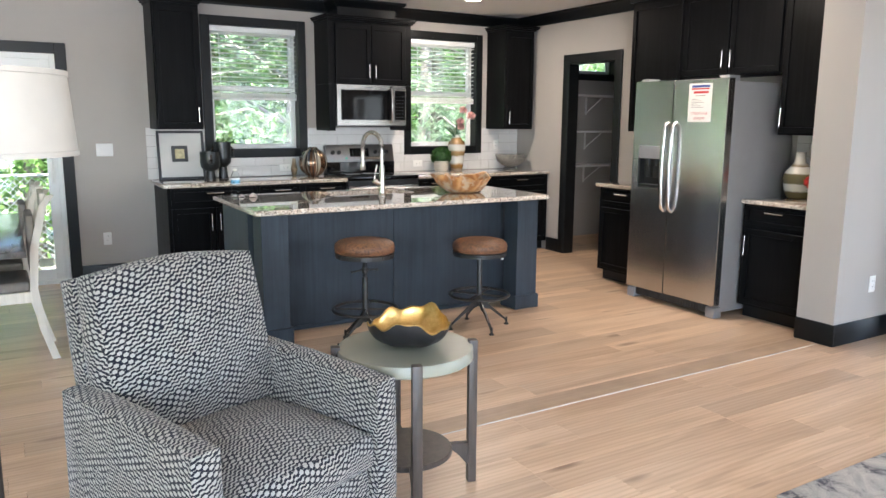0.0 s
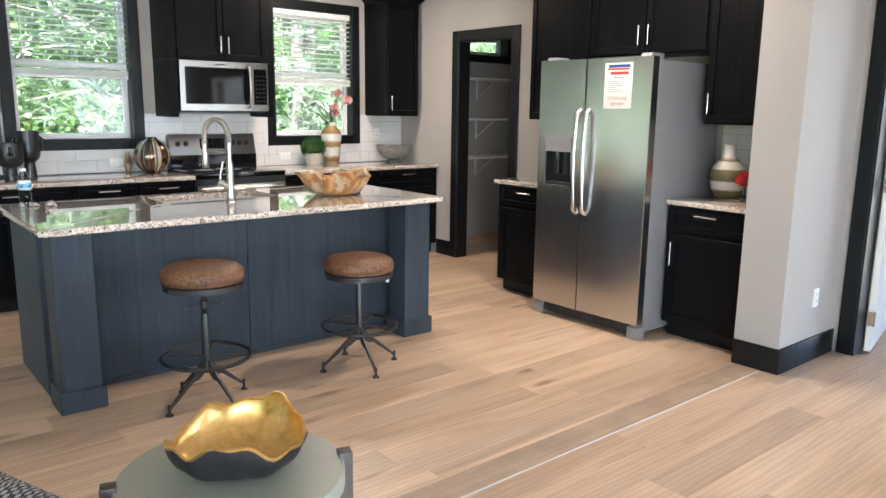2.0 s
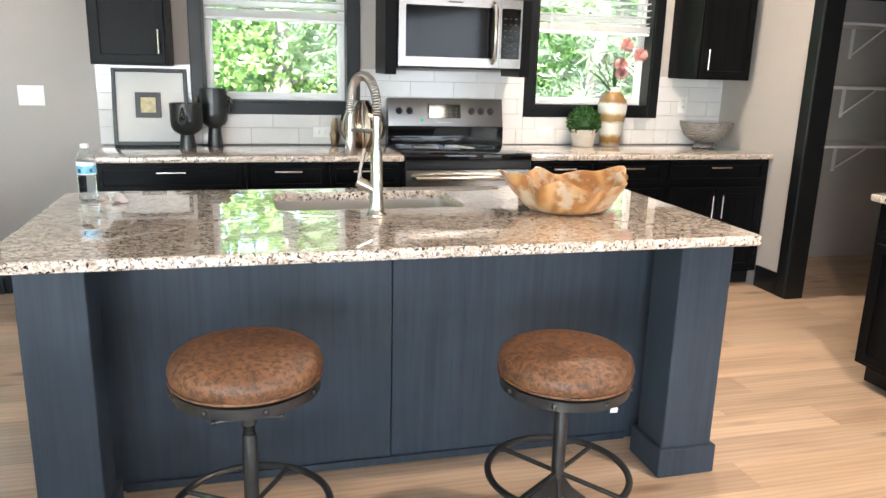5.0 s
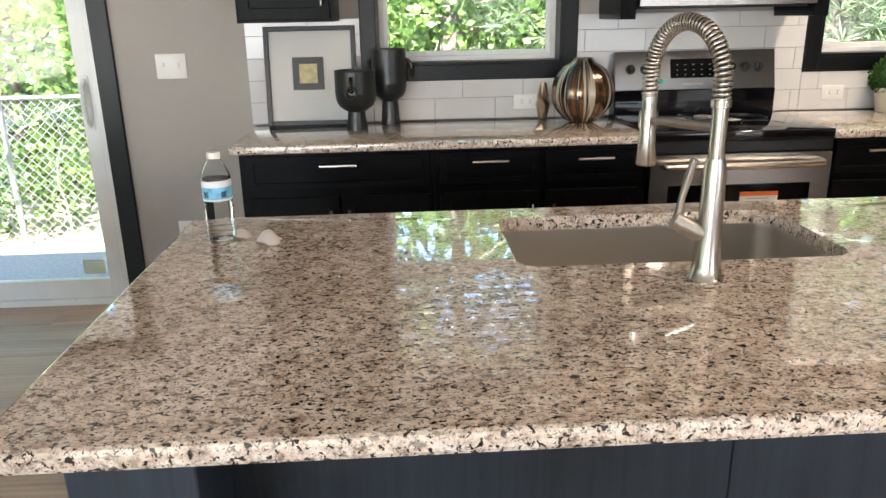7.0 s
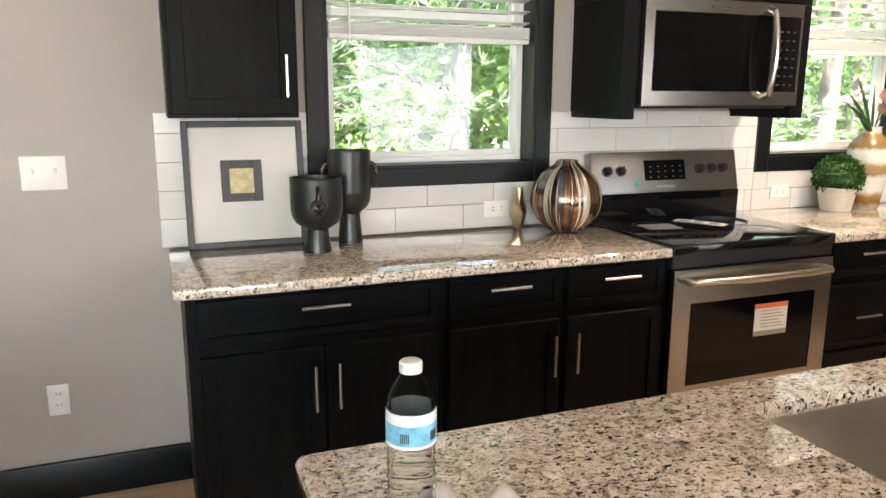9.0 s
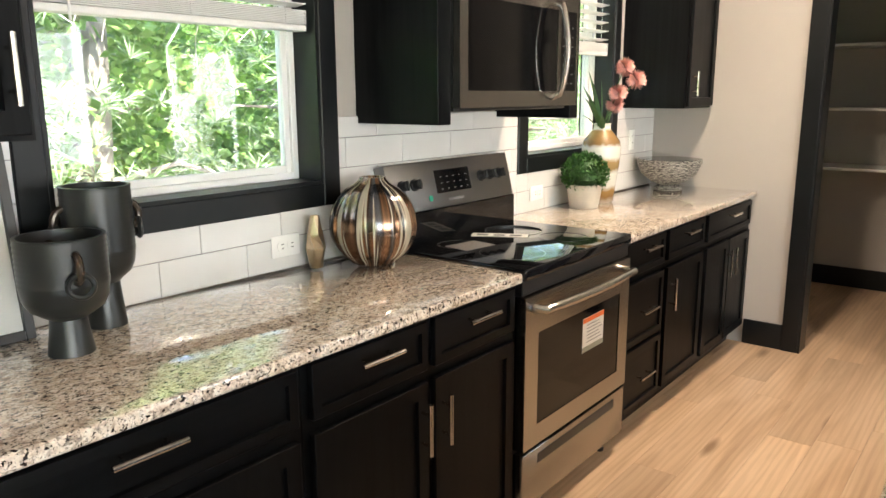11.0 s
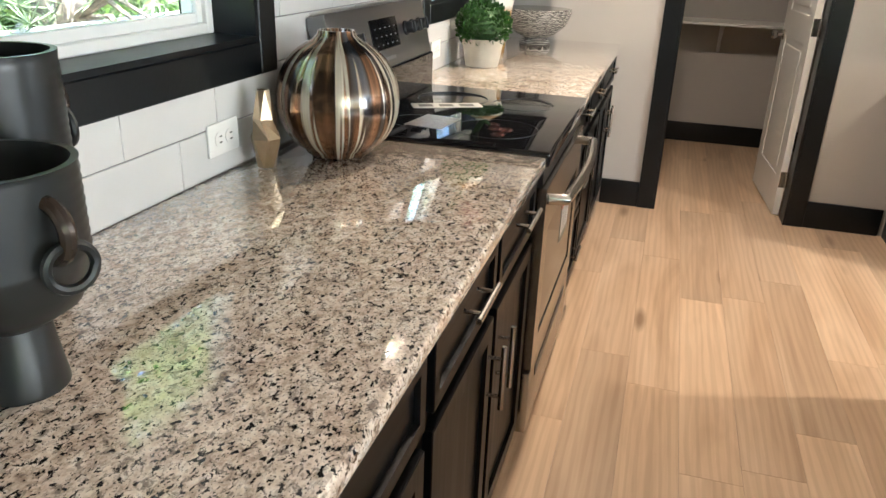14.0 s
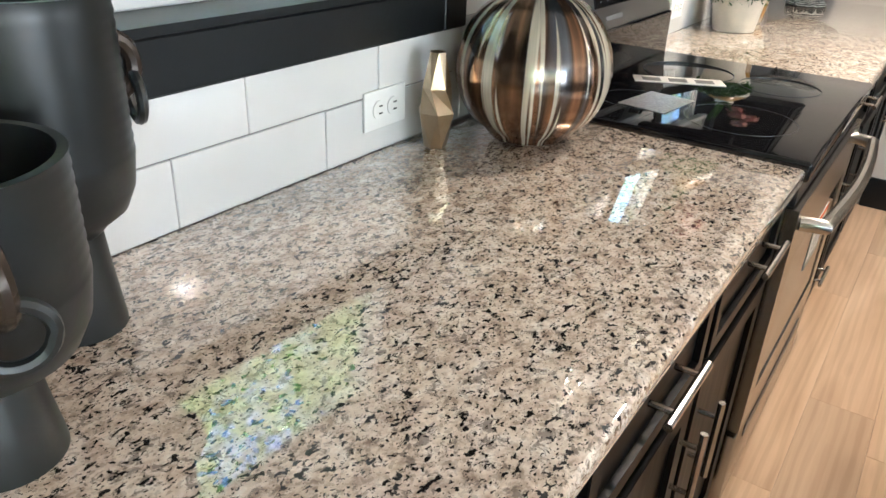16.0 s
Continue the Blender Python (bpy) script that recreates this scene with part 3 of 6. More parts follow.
worktop("granite_worktop", 1.172, 2.892, FRONT - 0.035, N - 0.0037, "speckled grey and cream granite worktop")
worktop("granite_worktop", 3.682, E - 0.002, FRONT - 0.035, N - 0.0037, "speckled grey and cream granite worktop")
worktop("granite_worktop", XF - 0.035, E - 0.002, 4.583, 5.235, "short speckled granite worktop beside the refrigerator")
worktop("granite_worktop", XF - 0.035, E - 0.012, 3.048, 3.63, "short speckled granite worktop beside the end wall")


def wall_cabinet(w, d, z0, z1, doors, m, label, crown_top=True):
    t = thing("wall_cabinet", label, "wall cabinet", m, group="kitchen wall cabinets")
    part("body", cube(B(), 0, w, 0, d, z0, z1), "cab", t)
    for x0, x1, right in doors:
        ob = shaker(t, "door", x0, x1, z0 + 0.012, z1 - 0.03, 0.06)
        if right is not None:
            bar_pull(ob, (x1 - 0.03) if right else (x0 + 0.03), -0.02, z0 + 0.13, 0.13, True)
    if crown_top:
        c = B()
        for k, (o, za, zb) in enumerate(((0.012, z1, z1 + 0.018), (0.03, z1 + 0.018, z1 + 0.034), (0.04, z1 + 0.034, z1 + 0.05))):
            cube(c, -o, w + o, -0.02 - o, d, za, zb, 0.003, 1)
        part("cornice", c, "cab_x", t)
    return t


UY = 6.99
UD = N - UY - 0.002
wall_cabinet(0.40, UD, 1.385, 2.48, [(0.012, 0.388, True)], pose(1.20, UY, 0), "tall narrow black-stained wall cabinet beside a window")
wall_cabinet(0.40, UD, 1.385, 2.48, [(0.012, 0.388, False)], pose(4.945, UY, 0), "tall narrow black-stained wall cabinet in the corner")
hood = wall_cabinet(0.918, UD, 1.83, 2.44, [(0.07, 0.455, True), (0.463, 0.848, False)], pose(2.826, UY, 0), "black-stained wall cabinet above the microwave with long side panels")
for x0, x1 in ((0.0, 0.066), (0.852, 0.918)):
    part("side_panel", cube(B(), x0, x1, -0.002, UD, 1.37, 1.829, 0.002, 1), "cab", hood)
part("top_box", cube(B(), 0.14, 0.78, 0.08, UD, 2.491, TOP - 0.003), "trim", hood)
UX = 5.07
UXD = E - UX - 0.002
wall_cabinet(0.60, UXD, 1.39, 2.54, [(0.012, 0.588, None)], pose(UX, 5.15, 0, 0, 0, -90), "tall black-stained wall cabinet beside the refrigerator", False)
wall_cabinet(0.962, UXD, 1.85, 2.54, [(0.02, 0.472, True), (0.49, 0.942, False)], pose(UX, 4.548, 0, 0, 0, -90), "two-door black-stained wall cabinet above the refrigerator", False)
wall_cabinet(0.535, UXD, 1.39, 2.54, [(0.012, 0.523, False)], pose(UX, 3.584, 0, 0, 0, -90), "tall black-stained wall cabinet beside the end wall", False)


# ---------------------------------------------------------------- island
IX0, IX1, IY0, IY1 = 1.322, 3.652, 4.518, 5.605
SINK = (2.10, 2.81, 5.125, 5.505)


def island():
    t = thing("kitchen_island", "dark-stained wooden kitchen island with corner posts and a seating overhang", "kitchen island")
    bx0, bx1, by0, by1 = 1.385, 3.622, 4.915, 5.56
    part("body", cube(B(), bx0 + 0.02, bx1 - 0.02, by0 + 0.02, by1, 0.10, 0.60), "island", t)
    shellb = B()
    cube(shellb, bx0 + 0.02, bx1 - 0.02, by0 + 0.02, by0 + 0.04, 0.601, 0.879)
    cube(shellb, bx0 + 0.02, bx1 - 0.02, by1 - 0.02, by1, 0.601, 0.879)
    part("rim", shellb, "island", t)
    part("toe_kick", cube(B(), bx0 + 0.03, bx1 - 0.03, by0 + 0.05, by1 - 0.07, 0, 0.099), "trim", t)
    xm = 2.483
    part("back_panel", cube(B(), bx0, xm - 0.0015, by0, by0 + 0.019, 0.0, 0.879, 0.0015, 1), "island", t)
    part("back_panel", cube(B(), xm + 0.0015, bx1, by0, by0 + 0.019, 0.0, 0.879, 0.0015, 1), "island", t)
    part("base_strip", cube(B(), 1.575, 3.43, by0 - 0.012, by0 - 0.001, 0.0, 0.03, 0.002, 1), "island", t)
    for x in (bx0, bx1 - 0.019):
        part("end_panel", cube(B(), x, x + 0.019, by0 + 0.0195, by1, 0.0, 0.879, 0.0015, 1), "island", t)
    for x0, x1 in ((1.387, 1.567), (3.42, 3.618)):
        post = part("corner_post", cube(B(), x0, x1, 4.622, 4.80, 0, 0.879, 0.003, 1), "island", t)
        part("plinth", cube(B(), x0 - 0.016, x1 + 0.016, 4.606, 4.816, 0, 0.11, 0.004, 1), "island", post)
        part("stretcher", cube(B(), x0 + 0.05, x1 - 0.05, 4.80, by0, 0.80, 0.879), "island", post)
    # kitchen side: doors facing the window wall
    for x0, x1 in ((1.45, 1.98), (1.99, 2.46), (2.47, 2.94), (2.95, 3.56)):
        d = B()
        cube(d, x0, x1, by1 + 0.001, by1 + 0.02, 0.13, 0.86, 0.002, 1)
        part("door", d, "island", t)


island()


def island_top():
    bm = B()
    z0, z1 = 0.880, 0.915
    s0, s1, r0, r1 = SINK
    rad = 0.05
    hole = []
    for cx, cy, a0 in ((s1 - rad, r1 - rad, 0), (s0 + rad, r1 - rad, 90), (s0 + rad, r0 + rad, 180), (s1 - rad, r0 + rad, 270)):
        for k in range(7):
            a = radians(a0 + 15 * k)
            hole.append((cx + rad * math.cos(a), cy + rad * math.sin(a)))
    outer = []
    rc = 0.02
    for cx, cy, a0 in ((IX1 - rc, IY1 - rc, 0), (IX0 + rc, IY1 - rc, 90), (IX0 + rc, IY0 + rc, 180), (IX1 - rc, IY0 + rc, 270)):
        for k in range(7):
            a = radians(a0 + 15 * k)
            outer.append((cx + rc * math.cos(a), cy + rc * math.sin(a)))
    n = len(hole)

    def ring(src, z, inset=0.0):
        cx, cy = (IX0 + IX1) / 2, (IY0 + IY1) / 2
        return [bm.verts.new((x - inset * (1 if x > cx else -1), y - inset * (1 if y > cy else -1), z)) for x, y in src]

    rows = [ring(hole, z0), ring(hole, z1), ring(outer, z1, 0.009), ring(outer, z1 - 0.003, 0.003), ring(outer, z1 - 0.010, 0), ring(outer, z0 + 0.010, 0), ring(outer, z0 + 0.003, 0.003), ring(outer, z0, 0.009)]
    rows.append(rows[0])
    for a, b in zip(rows, rows[1:]):
        for k in range(n):
            j = (k + 1) % n
            bm.faces.new((a[k], a[j], b[j], b[k]))
    solo("granite_worktop", bm, "granite", "large polished speckled granite worktop of the island with a sink cut-out", "worktop", angle=20)


island_top()


def sink():
    s0, s1, r0, r1 = SINK
    s0, s1, r0, r1 = s0 - 0.004, s1 + 0.004, r0 - 0.004, r1 + 0.004
    t = thing("undermount_sink", "stainless steel undermount sink bowl in the island", "sink", pose((s0 + s1) / 2, (r0 + r1) / 2, 0.66))
    w, h = (s1 - s0) / 2, (r1 - r0) / 2
    bm = B()

    def loop(z, ins, rad):
        out = []
        for cx, cy, a0 in ((w - ins - rad, h - ins - rad, 0), (-w + ins + rad, h - ins - rad, 90), (-w + ins + rad, -h + ins + rad, 180), (w - ins - rad, -h + ins + rad, 270)):
            for k in range(7):
                a = radians(a0 + 15 * k)
                out.append(bm.verts.new((cx + rad * math.cos(a), cy + rad * math.sin(a), z)))
        return out

    rows = [loop(0.219, -0.018, 0.06), loop(0.219, 0.0, 0.05), loop(0.04, 0.006, 0.05), loop(0.012, 0.018, 0.045), loop(0.002, 0.045, 0.04), loop(0.0, 0.16, 0.02)]
    for a, b in zip(rows, rows[1:]):
        for k in range(28):
            j = (k + 1) % 28
            bm.faces.new((a[k], a[j], b[j], b[k]))
    bm.faces.new(rows[-1])
    part("bowl", bm, "sink_steel", t)
    part("drain", lathe(B(), [(0.045, 0.0015), (0.045, 0.004), (0.03, 0.003), (0.0, 0.002)], 24), "nickel", t)


sink()


# ---------------------------------------------------------------- refrigerator
def fridge():
    # local: x along the front, -y towards the room
    t = thing("refrigerator", "side-by-side stainless steel refrigerator with grey sides and a water dispenser", "refrigerator", pose(4.55, 4.556, 0, 0, 0, -90))
    w, h = 0.915, 1.80
    part("body", cube(B(), 0.008, w - 0.008, 0.075, 0.80, 0.04, h - 0.022, 0.006), "grey_side", t)
    split = 0.405
    d1 = B()
    # freezer door with the dispenser's niche cut in
    nx0, nx1, nz0, nz1 = 0.075, 0.315, 0.955, 1.285
    for a in ((0.0, nx0, 0.10, h), (nx1, split - 0.004, 0.10, h), (nx0, nx1, 0.10, nz0), (nx0, nx1, nz1, h)):
        cube(d1, a[0], a[1], 0, 0.07, a[2], a[3])
    bmesh.ops.remove_doubles(d1, verts=d1.verts, dist=0.0005)
    left = part("freezer_door", d1, "fridge_steel", t)
    right = part("fridge_door", cube(B(), split + 0.004, w, 0, 0.07, 0.10, h, 0.004, 2), "fridge_steel", t, angle=20)
    for ob, x in ((left, split - 0.038), (right, split + 0.038)):
        hb = B()
        pts = [(x, 0.002, 0.775), (x, -0.03, 0.80)] + [(x, -0.04 - 0.018 * math.sin(math.pi * k / 10), 0.83 + 0.60 * k / 10) for k in range(11)] + [(x, -0.03, 1.45), (x, 0.002, 1.475)]
        tube(hb, pts, 0.0125, 10)
        for v in hb.verts:
            v.co.x = x + (v.co.x - x) * 1.3
        part("handle", hb, "fridge_steel", ob, "bowed steel handle")
    dn = B()
    cube(dn, nx0, nx1, 0.056, 0.066, nz0, nz1 - 0.10)
    cube(dn, nx0, nx0 + 0.008, 0.0, 0.056, nz0, nz1 - 0.10)
    cube(dn, nx1 - 0.008, nx1, 0.0, 0.056, nz0, nz1 - 0.10)
    cube(dn, nx0, nx1, 0.0, 0.056, nz0, nz0 + 0.012)
    disp = part("dispenser", dn, "black", t, "black dispenser niche")
    part("control_panel", cube(B(), nx0 - 0.004, nx1 + 0.004, -0.004, 0.05, nz1 - 0.10, nz1 + 0.004, 0.003, 1), "grey_side", disp, "grey control panel")
    fr = B()
    for a in ((nx0 - 0.006, nx0, nz0 - 0.008, nz1 - 0.10), (nx1, nx1 + 0.006, nz0 - 0.008, nz1 - 0.10), (nx0, nx1, nz0 - 0.008, nz0)):
        cube(fr, a[0], a[1], -0.005, 0.01, a[2], a[3], 0.002, 1)
    part("surround", fr, "dark_grey", disp)
    for x in (0.155, 0.235):
        part("paddle", cube(B(), x - 0.022, x + 0.022, 0.022, 0.034, 1.03, 1.12, 0.004, 2, pose(0, 0, 0)), "dark_grey", disp)
        part("spout", lathe(B(), [(0.012, 1.125), (0.018, 1.15), (0.018, 1.185)], 12, (x, 0.03)), "dark_grey", disp)
    part("tray", cube(B(), nx0 + 0.01, nx1 - 0.01, 0.0, 0.05, nz0 + 0.012, nz0 + 0.02, 0.002, 1), "dark_grey", disp)
    g = cube(B(), 0.09, w - 0.09, 0.03, 0.05, 0.03, 0.095)
    part("grille", g, "black", t)
    for k in range(28):
        x = 0.10 + (w - 0.2) * k / 27
        s = cube(B(), x - 0.009, x + 0.009, 0.022, 0.03, 0.04, 0.088)
        part("grille_bar", s, "dark_grey", t)
    for x0, x1 in ((0.0, 0.085), (w - 0.085, w)):
        part("foot", cube(B(), x0, x1, 0.012, 0.10, 0.0, 0.085, 0.008), "grey_side", t)
    for x0, x1 in ((0.03, 0.11), (w - 0.11, w - 0.03)):
        part("hinge_cover", cube(B(), x0, x1, 0.03, 0.16, h - 0.021, h + 0.022, 0.006), "grey_side", t)


fridge()


# ---------------------------------------------------------------- range and microwave
def knob(parent, x, y, z, tilt, r=0.019):
    bm = lathe(B(), [(r + 0.004, 0), (r + 0.004, 0.006), (r, 0.008), (r * 0.92, 0.026), (r * 0.75, 0.03), (0, 0.03)], 24)
    cube(bm, -r * 0.22, r * 0.22, -r * 0.95, r * 0.95, 0.028, 0.037, 0.002, 1)
    bmesh.ops.transform(bm, matrix=pose(x, y, z, 90 - tilt), verts=bm.verts)
    part("knob", bm, "black", parent)


def stove():
    x0 = 2.894
    t = thing("range_cooker", "freestanding stainless steel range with a black glass hob", "range", pose(x0, FRONT - 0.03, 0))
    w, d = 0.784, N - 0.012 - (FRONT - 0.03)
    part("body", cube(B(), 0.003, w - 0.003, 0.03, d - 0.03, 0.06, 0.885), "black", t)
    hob = part("hob", cube(B(), 0, w, -0.012, d - 0.10, 0.886, 0.925, 0.007, 3), "black_glass", t, "black ceramic glass hob")
    for cx, cy, r in ((0.2, 0.17, 0.115), (0.56, 0.17, 0.095), (0.2, 0.40, 0.08), (0.56, 0.40, 0.115)):
        ringm = B()
        tube(ringm, [(cx + r * math.cos(a), cy + r * math.sin(a), 0.9252) for a in [2 * math.pi * k / 48 for k in range(48)]], 0.0008, 4, closed=True)
        part("burner_ring", ringm, "dark_grey", hob)
    # back guard
    bg = B()
    cube(bg, 0.0, w, d - 0.10, d - 0.002, 0.90, 1.04, 0.004, 1)
    part("back_riser", bg, "black_glass", t)
    tilt = 14
    gm = pose(0, d - 0.095, 1.04, -tilt)
    guard = part("control_panel", cube(B(), 0.0, w, 0.0, 0.055, 0.0, 0.185, 0.006, 2, gm), "steel_dark", t, "slate steel control panel")
    part("display", cube(B(), 0.27, 0.49, -0.003, 0.004, 0.055, 0.145, 0.002, 1, gm), "oven_glass", guard)
    for k in range(5):
        for r in range(3):
            part("button_mark", cube(B(), 0.297 + 0.04 * k, 0.307 + 0.04 * k, -0.0038, -0.0031, 0.068 + 0.024 * r, 0.0705 + 0.024 * r, 0, 1, gm), "grey_side", guard)
    for x in (0.075, 0.145, 0.565, 0.63, 0.695):
        p = gm @ Vector((x, 0, 0.10))
        knob(guard, p.x, p.y, p.z, tilt)
    part("maker_mark", cube(B(), 0.33, 0.43, -0.0012, 0.001, 0.022, 0.032, 0, 1, gm), "grey_side", guard)
    dot = lathe(B(), [(0.012, 0.0), (0.012, 0.0012), (0.0, 0.0013)], 20)
    bmesh.ops.transform(dot, matrix=gm @ pose(0.226, 0, 0.041, 90), verts=dot.verts)
    part("energy_dot", dot, M["green_dot"], guard, "round green sticker")
    part("top_strip", cube(B(), 0.0, w, 0.0, 0.03, 0.835, 0.884, 0.003, 1), "black", t)
    dr = B()
    for a in ((0.004, 0.085, 0.30, 0.83), (w - 0.085, w - 0.004, 0.30, 0.83), (0.085, w - 0.085, 0.30, 0.375), (0.085, w - 0.085, 0.70, 0.83)):
        cube(dr, a[0], a[1], -0.012, 0.029, a[2], a[3])
    bmesh.ops.remove_doubles(dr, verts=dr.verts, dist=0.0005)
    ov = part("oven_door", dr, "steel_h", t)
    part("oven_window", cube(B(), 0.085, w - 0.085, -0.009, 0.02, 0.375, 0.70), "oven_glass", ov)
    hb = B()
    tube(hb, [(0.05, -0.011, 0.79), (0.06, -0.05, 0.79)] + [(0.06 + (w - 0.12) * k / 12, -0.055 - 0.018 * math.sin(math.pi * k / 12), 0.79) for k in range(13)] + [(w - 0.06, -0.05, 0.79), (w - 0.05, -0.011, 0.79)], 0.015, 10)
    part("handle", hb, "nickel", ov, "bowed steel oven handle")
    lab = part("paper_label", cube(B(), 0.40, 0.565, -0.0105, -0.0093, 0.535, 0.665), "plate", ov, "white paper label with an orange head")
    part("label_band", cube(B(), 0.40, 0.565, -0.0112, -0.0106, 0.647, 0.665), M["orange"], lab)
    for k in range(6):
        part("label_line", cube(B(), 0.43, 0.55 - 0.012 * (k % 3), -0.0112, -0.0106, 0.569 + 0.013 * k, 0.572 + 0.013 * k), "grey_side", lab)
    part("label_foot", cube(B(), 0.40, 0.565, -0.0112, -0.0106, 0.535, 0.555), "sage", lab)
    lower = part("drawer", cube(B(), 0.004, w - 0.004, -0.010, 0.029, 0.085, 0.285, 0.004, 2), "steel_h", t)
    part("pull_slot", cube(B(), 0.10, w - 0.10, -0.0125, -0.009, 0.225, 0.262, 0.002, 1), "dark_grey", lower)
    for x in (0.06, w - 0.06):
        part("foot", lathe(B(), [(0.016, 0), (0.018, 0.012), (0.01, 0.016), (0.01, 0.061)], 12, (x, 0.06)), "black", t)
        part("foot", lathe(B(), [(0.016, 0), (0.018, 0.012), (0.01, 0.016), (0.01, 0.061)], 12, (x, d - 0.08)), "black", t)


M["green_dot"] = surface("green_sticker", (0.02, 0.35, 0.22), 0.5)
M["orange"] = surface("orange_print", (0.75, 0.16, 0.03), 0.6)
M["sage"] = surface("sage_lacquer", (0.26, 0.265, 0.215), 0.36, vary=0.06, scale=4)
stove()


def microwave():
    t = thing("microwave_oven", "stainless steel over-the-range microwave with a black glass door", "microwave", pose(2.8975, 6.955, 1.423))
    w, h, d = 0.772, 0.402, N - 6.955 - 0.010
    part("body", cube(B(), 0.0, w, 0.03, d, 0.0, h), "dark_grey", t)
    fb = B()
    dw = 0.63
    for a in ((0, 0.043, 0, h), (dw - 0.012, dw, 0, h), (0.043, dw - 0.012, 0, 0.055), (0.043, dw - 0.012, h - 0.05, h)):
        cube(fb, a[0], a[1], 0, 0.029, a[2], a[3])
    bmesh.ops.remove_doubles(fb, verts=fb.verts, dist=0.0005)
    dr = part("door", fb, "steel_h", t)
    part("door_glass", cube(B(), 0.043, dw - 0.012, 0.003, 0.025, 0.055, h - 0.05), "oven_glass", dr)
    part("maker_mark", cube(B(), 0.30, 0.39, -0.0012, 0.001, h - 0.03, h - 0.022), "dark_grey", dr)
    hb = B()
    tube(hb, [(dw - 0.045, 0.001, 0.03), (dw - 0.045, -0.035, 0.045)] + [(dw - 0.045, -0.04 - 0.02 * math.sin(math.pi * k / 10), 0.06 + 0.29 * k / 10) for k in range(11)] + [(dw - 0.045, -0.035, 0.365), (dw - 0.045, 0.001, 0.38)], 0.012, 10)
    part("handle", hb, "nickel", dr, "bowed steel handle")
    pb = B()
    for a in ((dw + 0.002, dw + 0.01, 0, h), (w - 0.012, w, 0, h), (dw + 0.01, w - 0.012, 0, 0.055), (dw + 0.01, w - 0.012, h - 0.05, h)):
        cube(pb, a[0], a[1], 0, 0.029, a[2], a[3])
    pn = part("control_panel", pb, "steel_h", t)
    part("keypad", cube(B(), dw + 0.01, w - 0.012, 0.002, 0.02, 0.055, h - 0.05), "oven_glass", pn)
    for r in range(7):
        for k in range(3):
            part("key_mark", cube(B(), dw + 0.026 + 0.034 * k, dw + 0.042 + 0.034 * k, 0.0012, 0.0019, 0.08 + 0.035 * r, 0.086 + 0.035 * r), "dark_grey", pn)
    part("underside", cube(B(), 0.02, w - 0.02, 0.04, d - 0.02, -0.012, -0.0005, 0.003, 1), "black", t)


microwave()


# ---------------------------------------------------------------- more materials
def striped_glaze():
    """Uneven upright stripes of copper, bronze and steel blue with cream runs between them."""
    m, nt, b = nodes("striped_metallic_glaze")
    tc = nt.nodes.new("ShaderNodeTexCoord")
    gr = nt.nodes.new("ShaderNodeTexGradient")
    gr.gradient_type = "RADIAL"
    nt.links.new(tc.outputs["Object"], gr.inputs[0])
    sx = nt.nodes.new("ShaderNodeSeparateXYZ")
    nt.links.new(tc.outputs["Object"], sx.inputs[0])

    def stripes(turns, rise, detail, seed):
        cx = nt.nodes.new("ShaderNodeCombineXYZ")
        for out, k, sock in ((gr.outputs["Fac"], turns, 0), (sx.outputs[2], rise, 1)):
            mu = nt.nodes.new("ShaderNodeMath")
            mu.operation = "MULTIPLY"
            mu.inputs[1].default_value = k
            nt.links.new(out, mu.inputs[0])
            nt.links.new(mu.outputs[0], cx.inputs[sock])
        cx.inputs[2].default_value = seed
        return noise_tex(nt, cx.outputs[0], 1.0, detail, 0.5)

    cream = ramp(nt, stripes(36.0, 1.6, 2, 0.0), [(0.525, (0, 0, 0)), (0.565, (1, 1, 1))])
    hue = stripes(22.0, 2.5, 1, 7.0)
    dark = ramp(nt, hue, [(0.28, (0.16, 0.19, 0.23)), (0.42, (0.10, 0.07, 0.05)), (0.52, (0.34, 0.19, 0.11)), (0.66, (0.15, 0.095, 0.06)), (0.78, (0.40, 0.24, 0.15))])
    streak = ramp(nt, stripes(90.0, 4.0, 3, 3.0), [(0.3, (0.62,) * 3), (0.7, (1.2,) * 3)])
    c = mix(nt, 0.6, mix(nt, cream, dark, (0.50, 0.45, 0.36)), streak, "MULTIPLY")
    nt.links.new(c, b.inputs["Base Color"])
    nt.links.new(ramp(nt, cream, [(0, (0.9,) * 3), (1, (0.35,) * 3)]), b.inputs["Metallic"])
    b.inputs["Roughness"].default_value = 0.19
    return m


def banded_glaze(name, stops, wobble, scale):
    """Glaze in level bands that run a little; stops by height from the thing's foot."""
    m, nt, b = nodes(name)
    tc = nt.nodes.new("ShaderNodeTexCoord")
    sx = nt.nodes.new("ShaderNodeSeparateXYZ")
    nt.links.new(tc.outputs["Object"], sx.inputs[0])
    w = noise_tex(nt, tc.outputs["Object"], 30, 4)
    ma = nt.nodes.new("ShaderNodeMath")
    ma.operation = "MULTIPLY_ADD"
    ma.inputs[1].default_value = wobble
    nt.links.new(w, ma.inputs[0])
    mu = nt.nodes.new("ShaderNodeMath")
    mu.operation = "MULTIPLY"
    mu.inputs[1].default_value = scale
    nt.links.new(sx.outputs[2], mu.inputs[0])
    nt.links.new(mu.outputs[0], ma.inputs[2])
    c = ramp(nt, ma.outputs[0], stops)
    nt.links.new(c, b.inputs["Base Color"])
    b.inputs["Roughness"].default_value = 0.22
    bump(nt, b, w, 0.1)
    return m


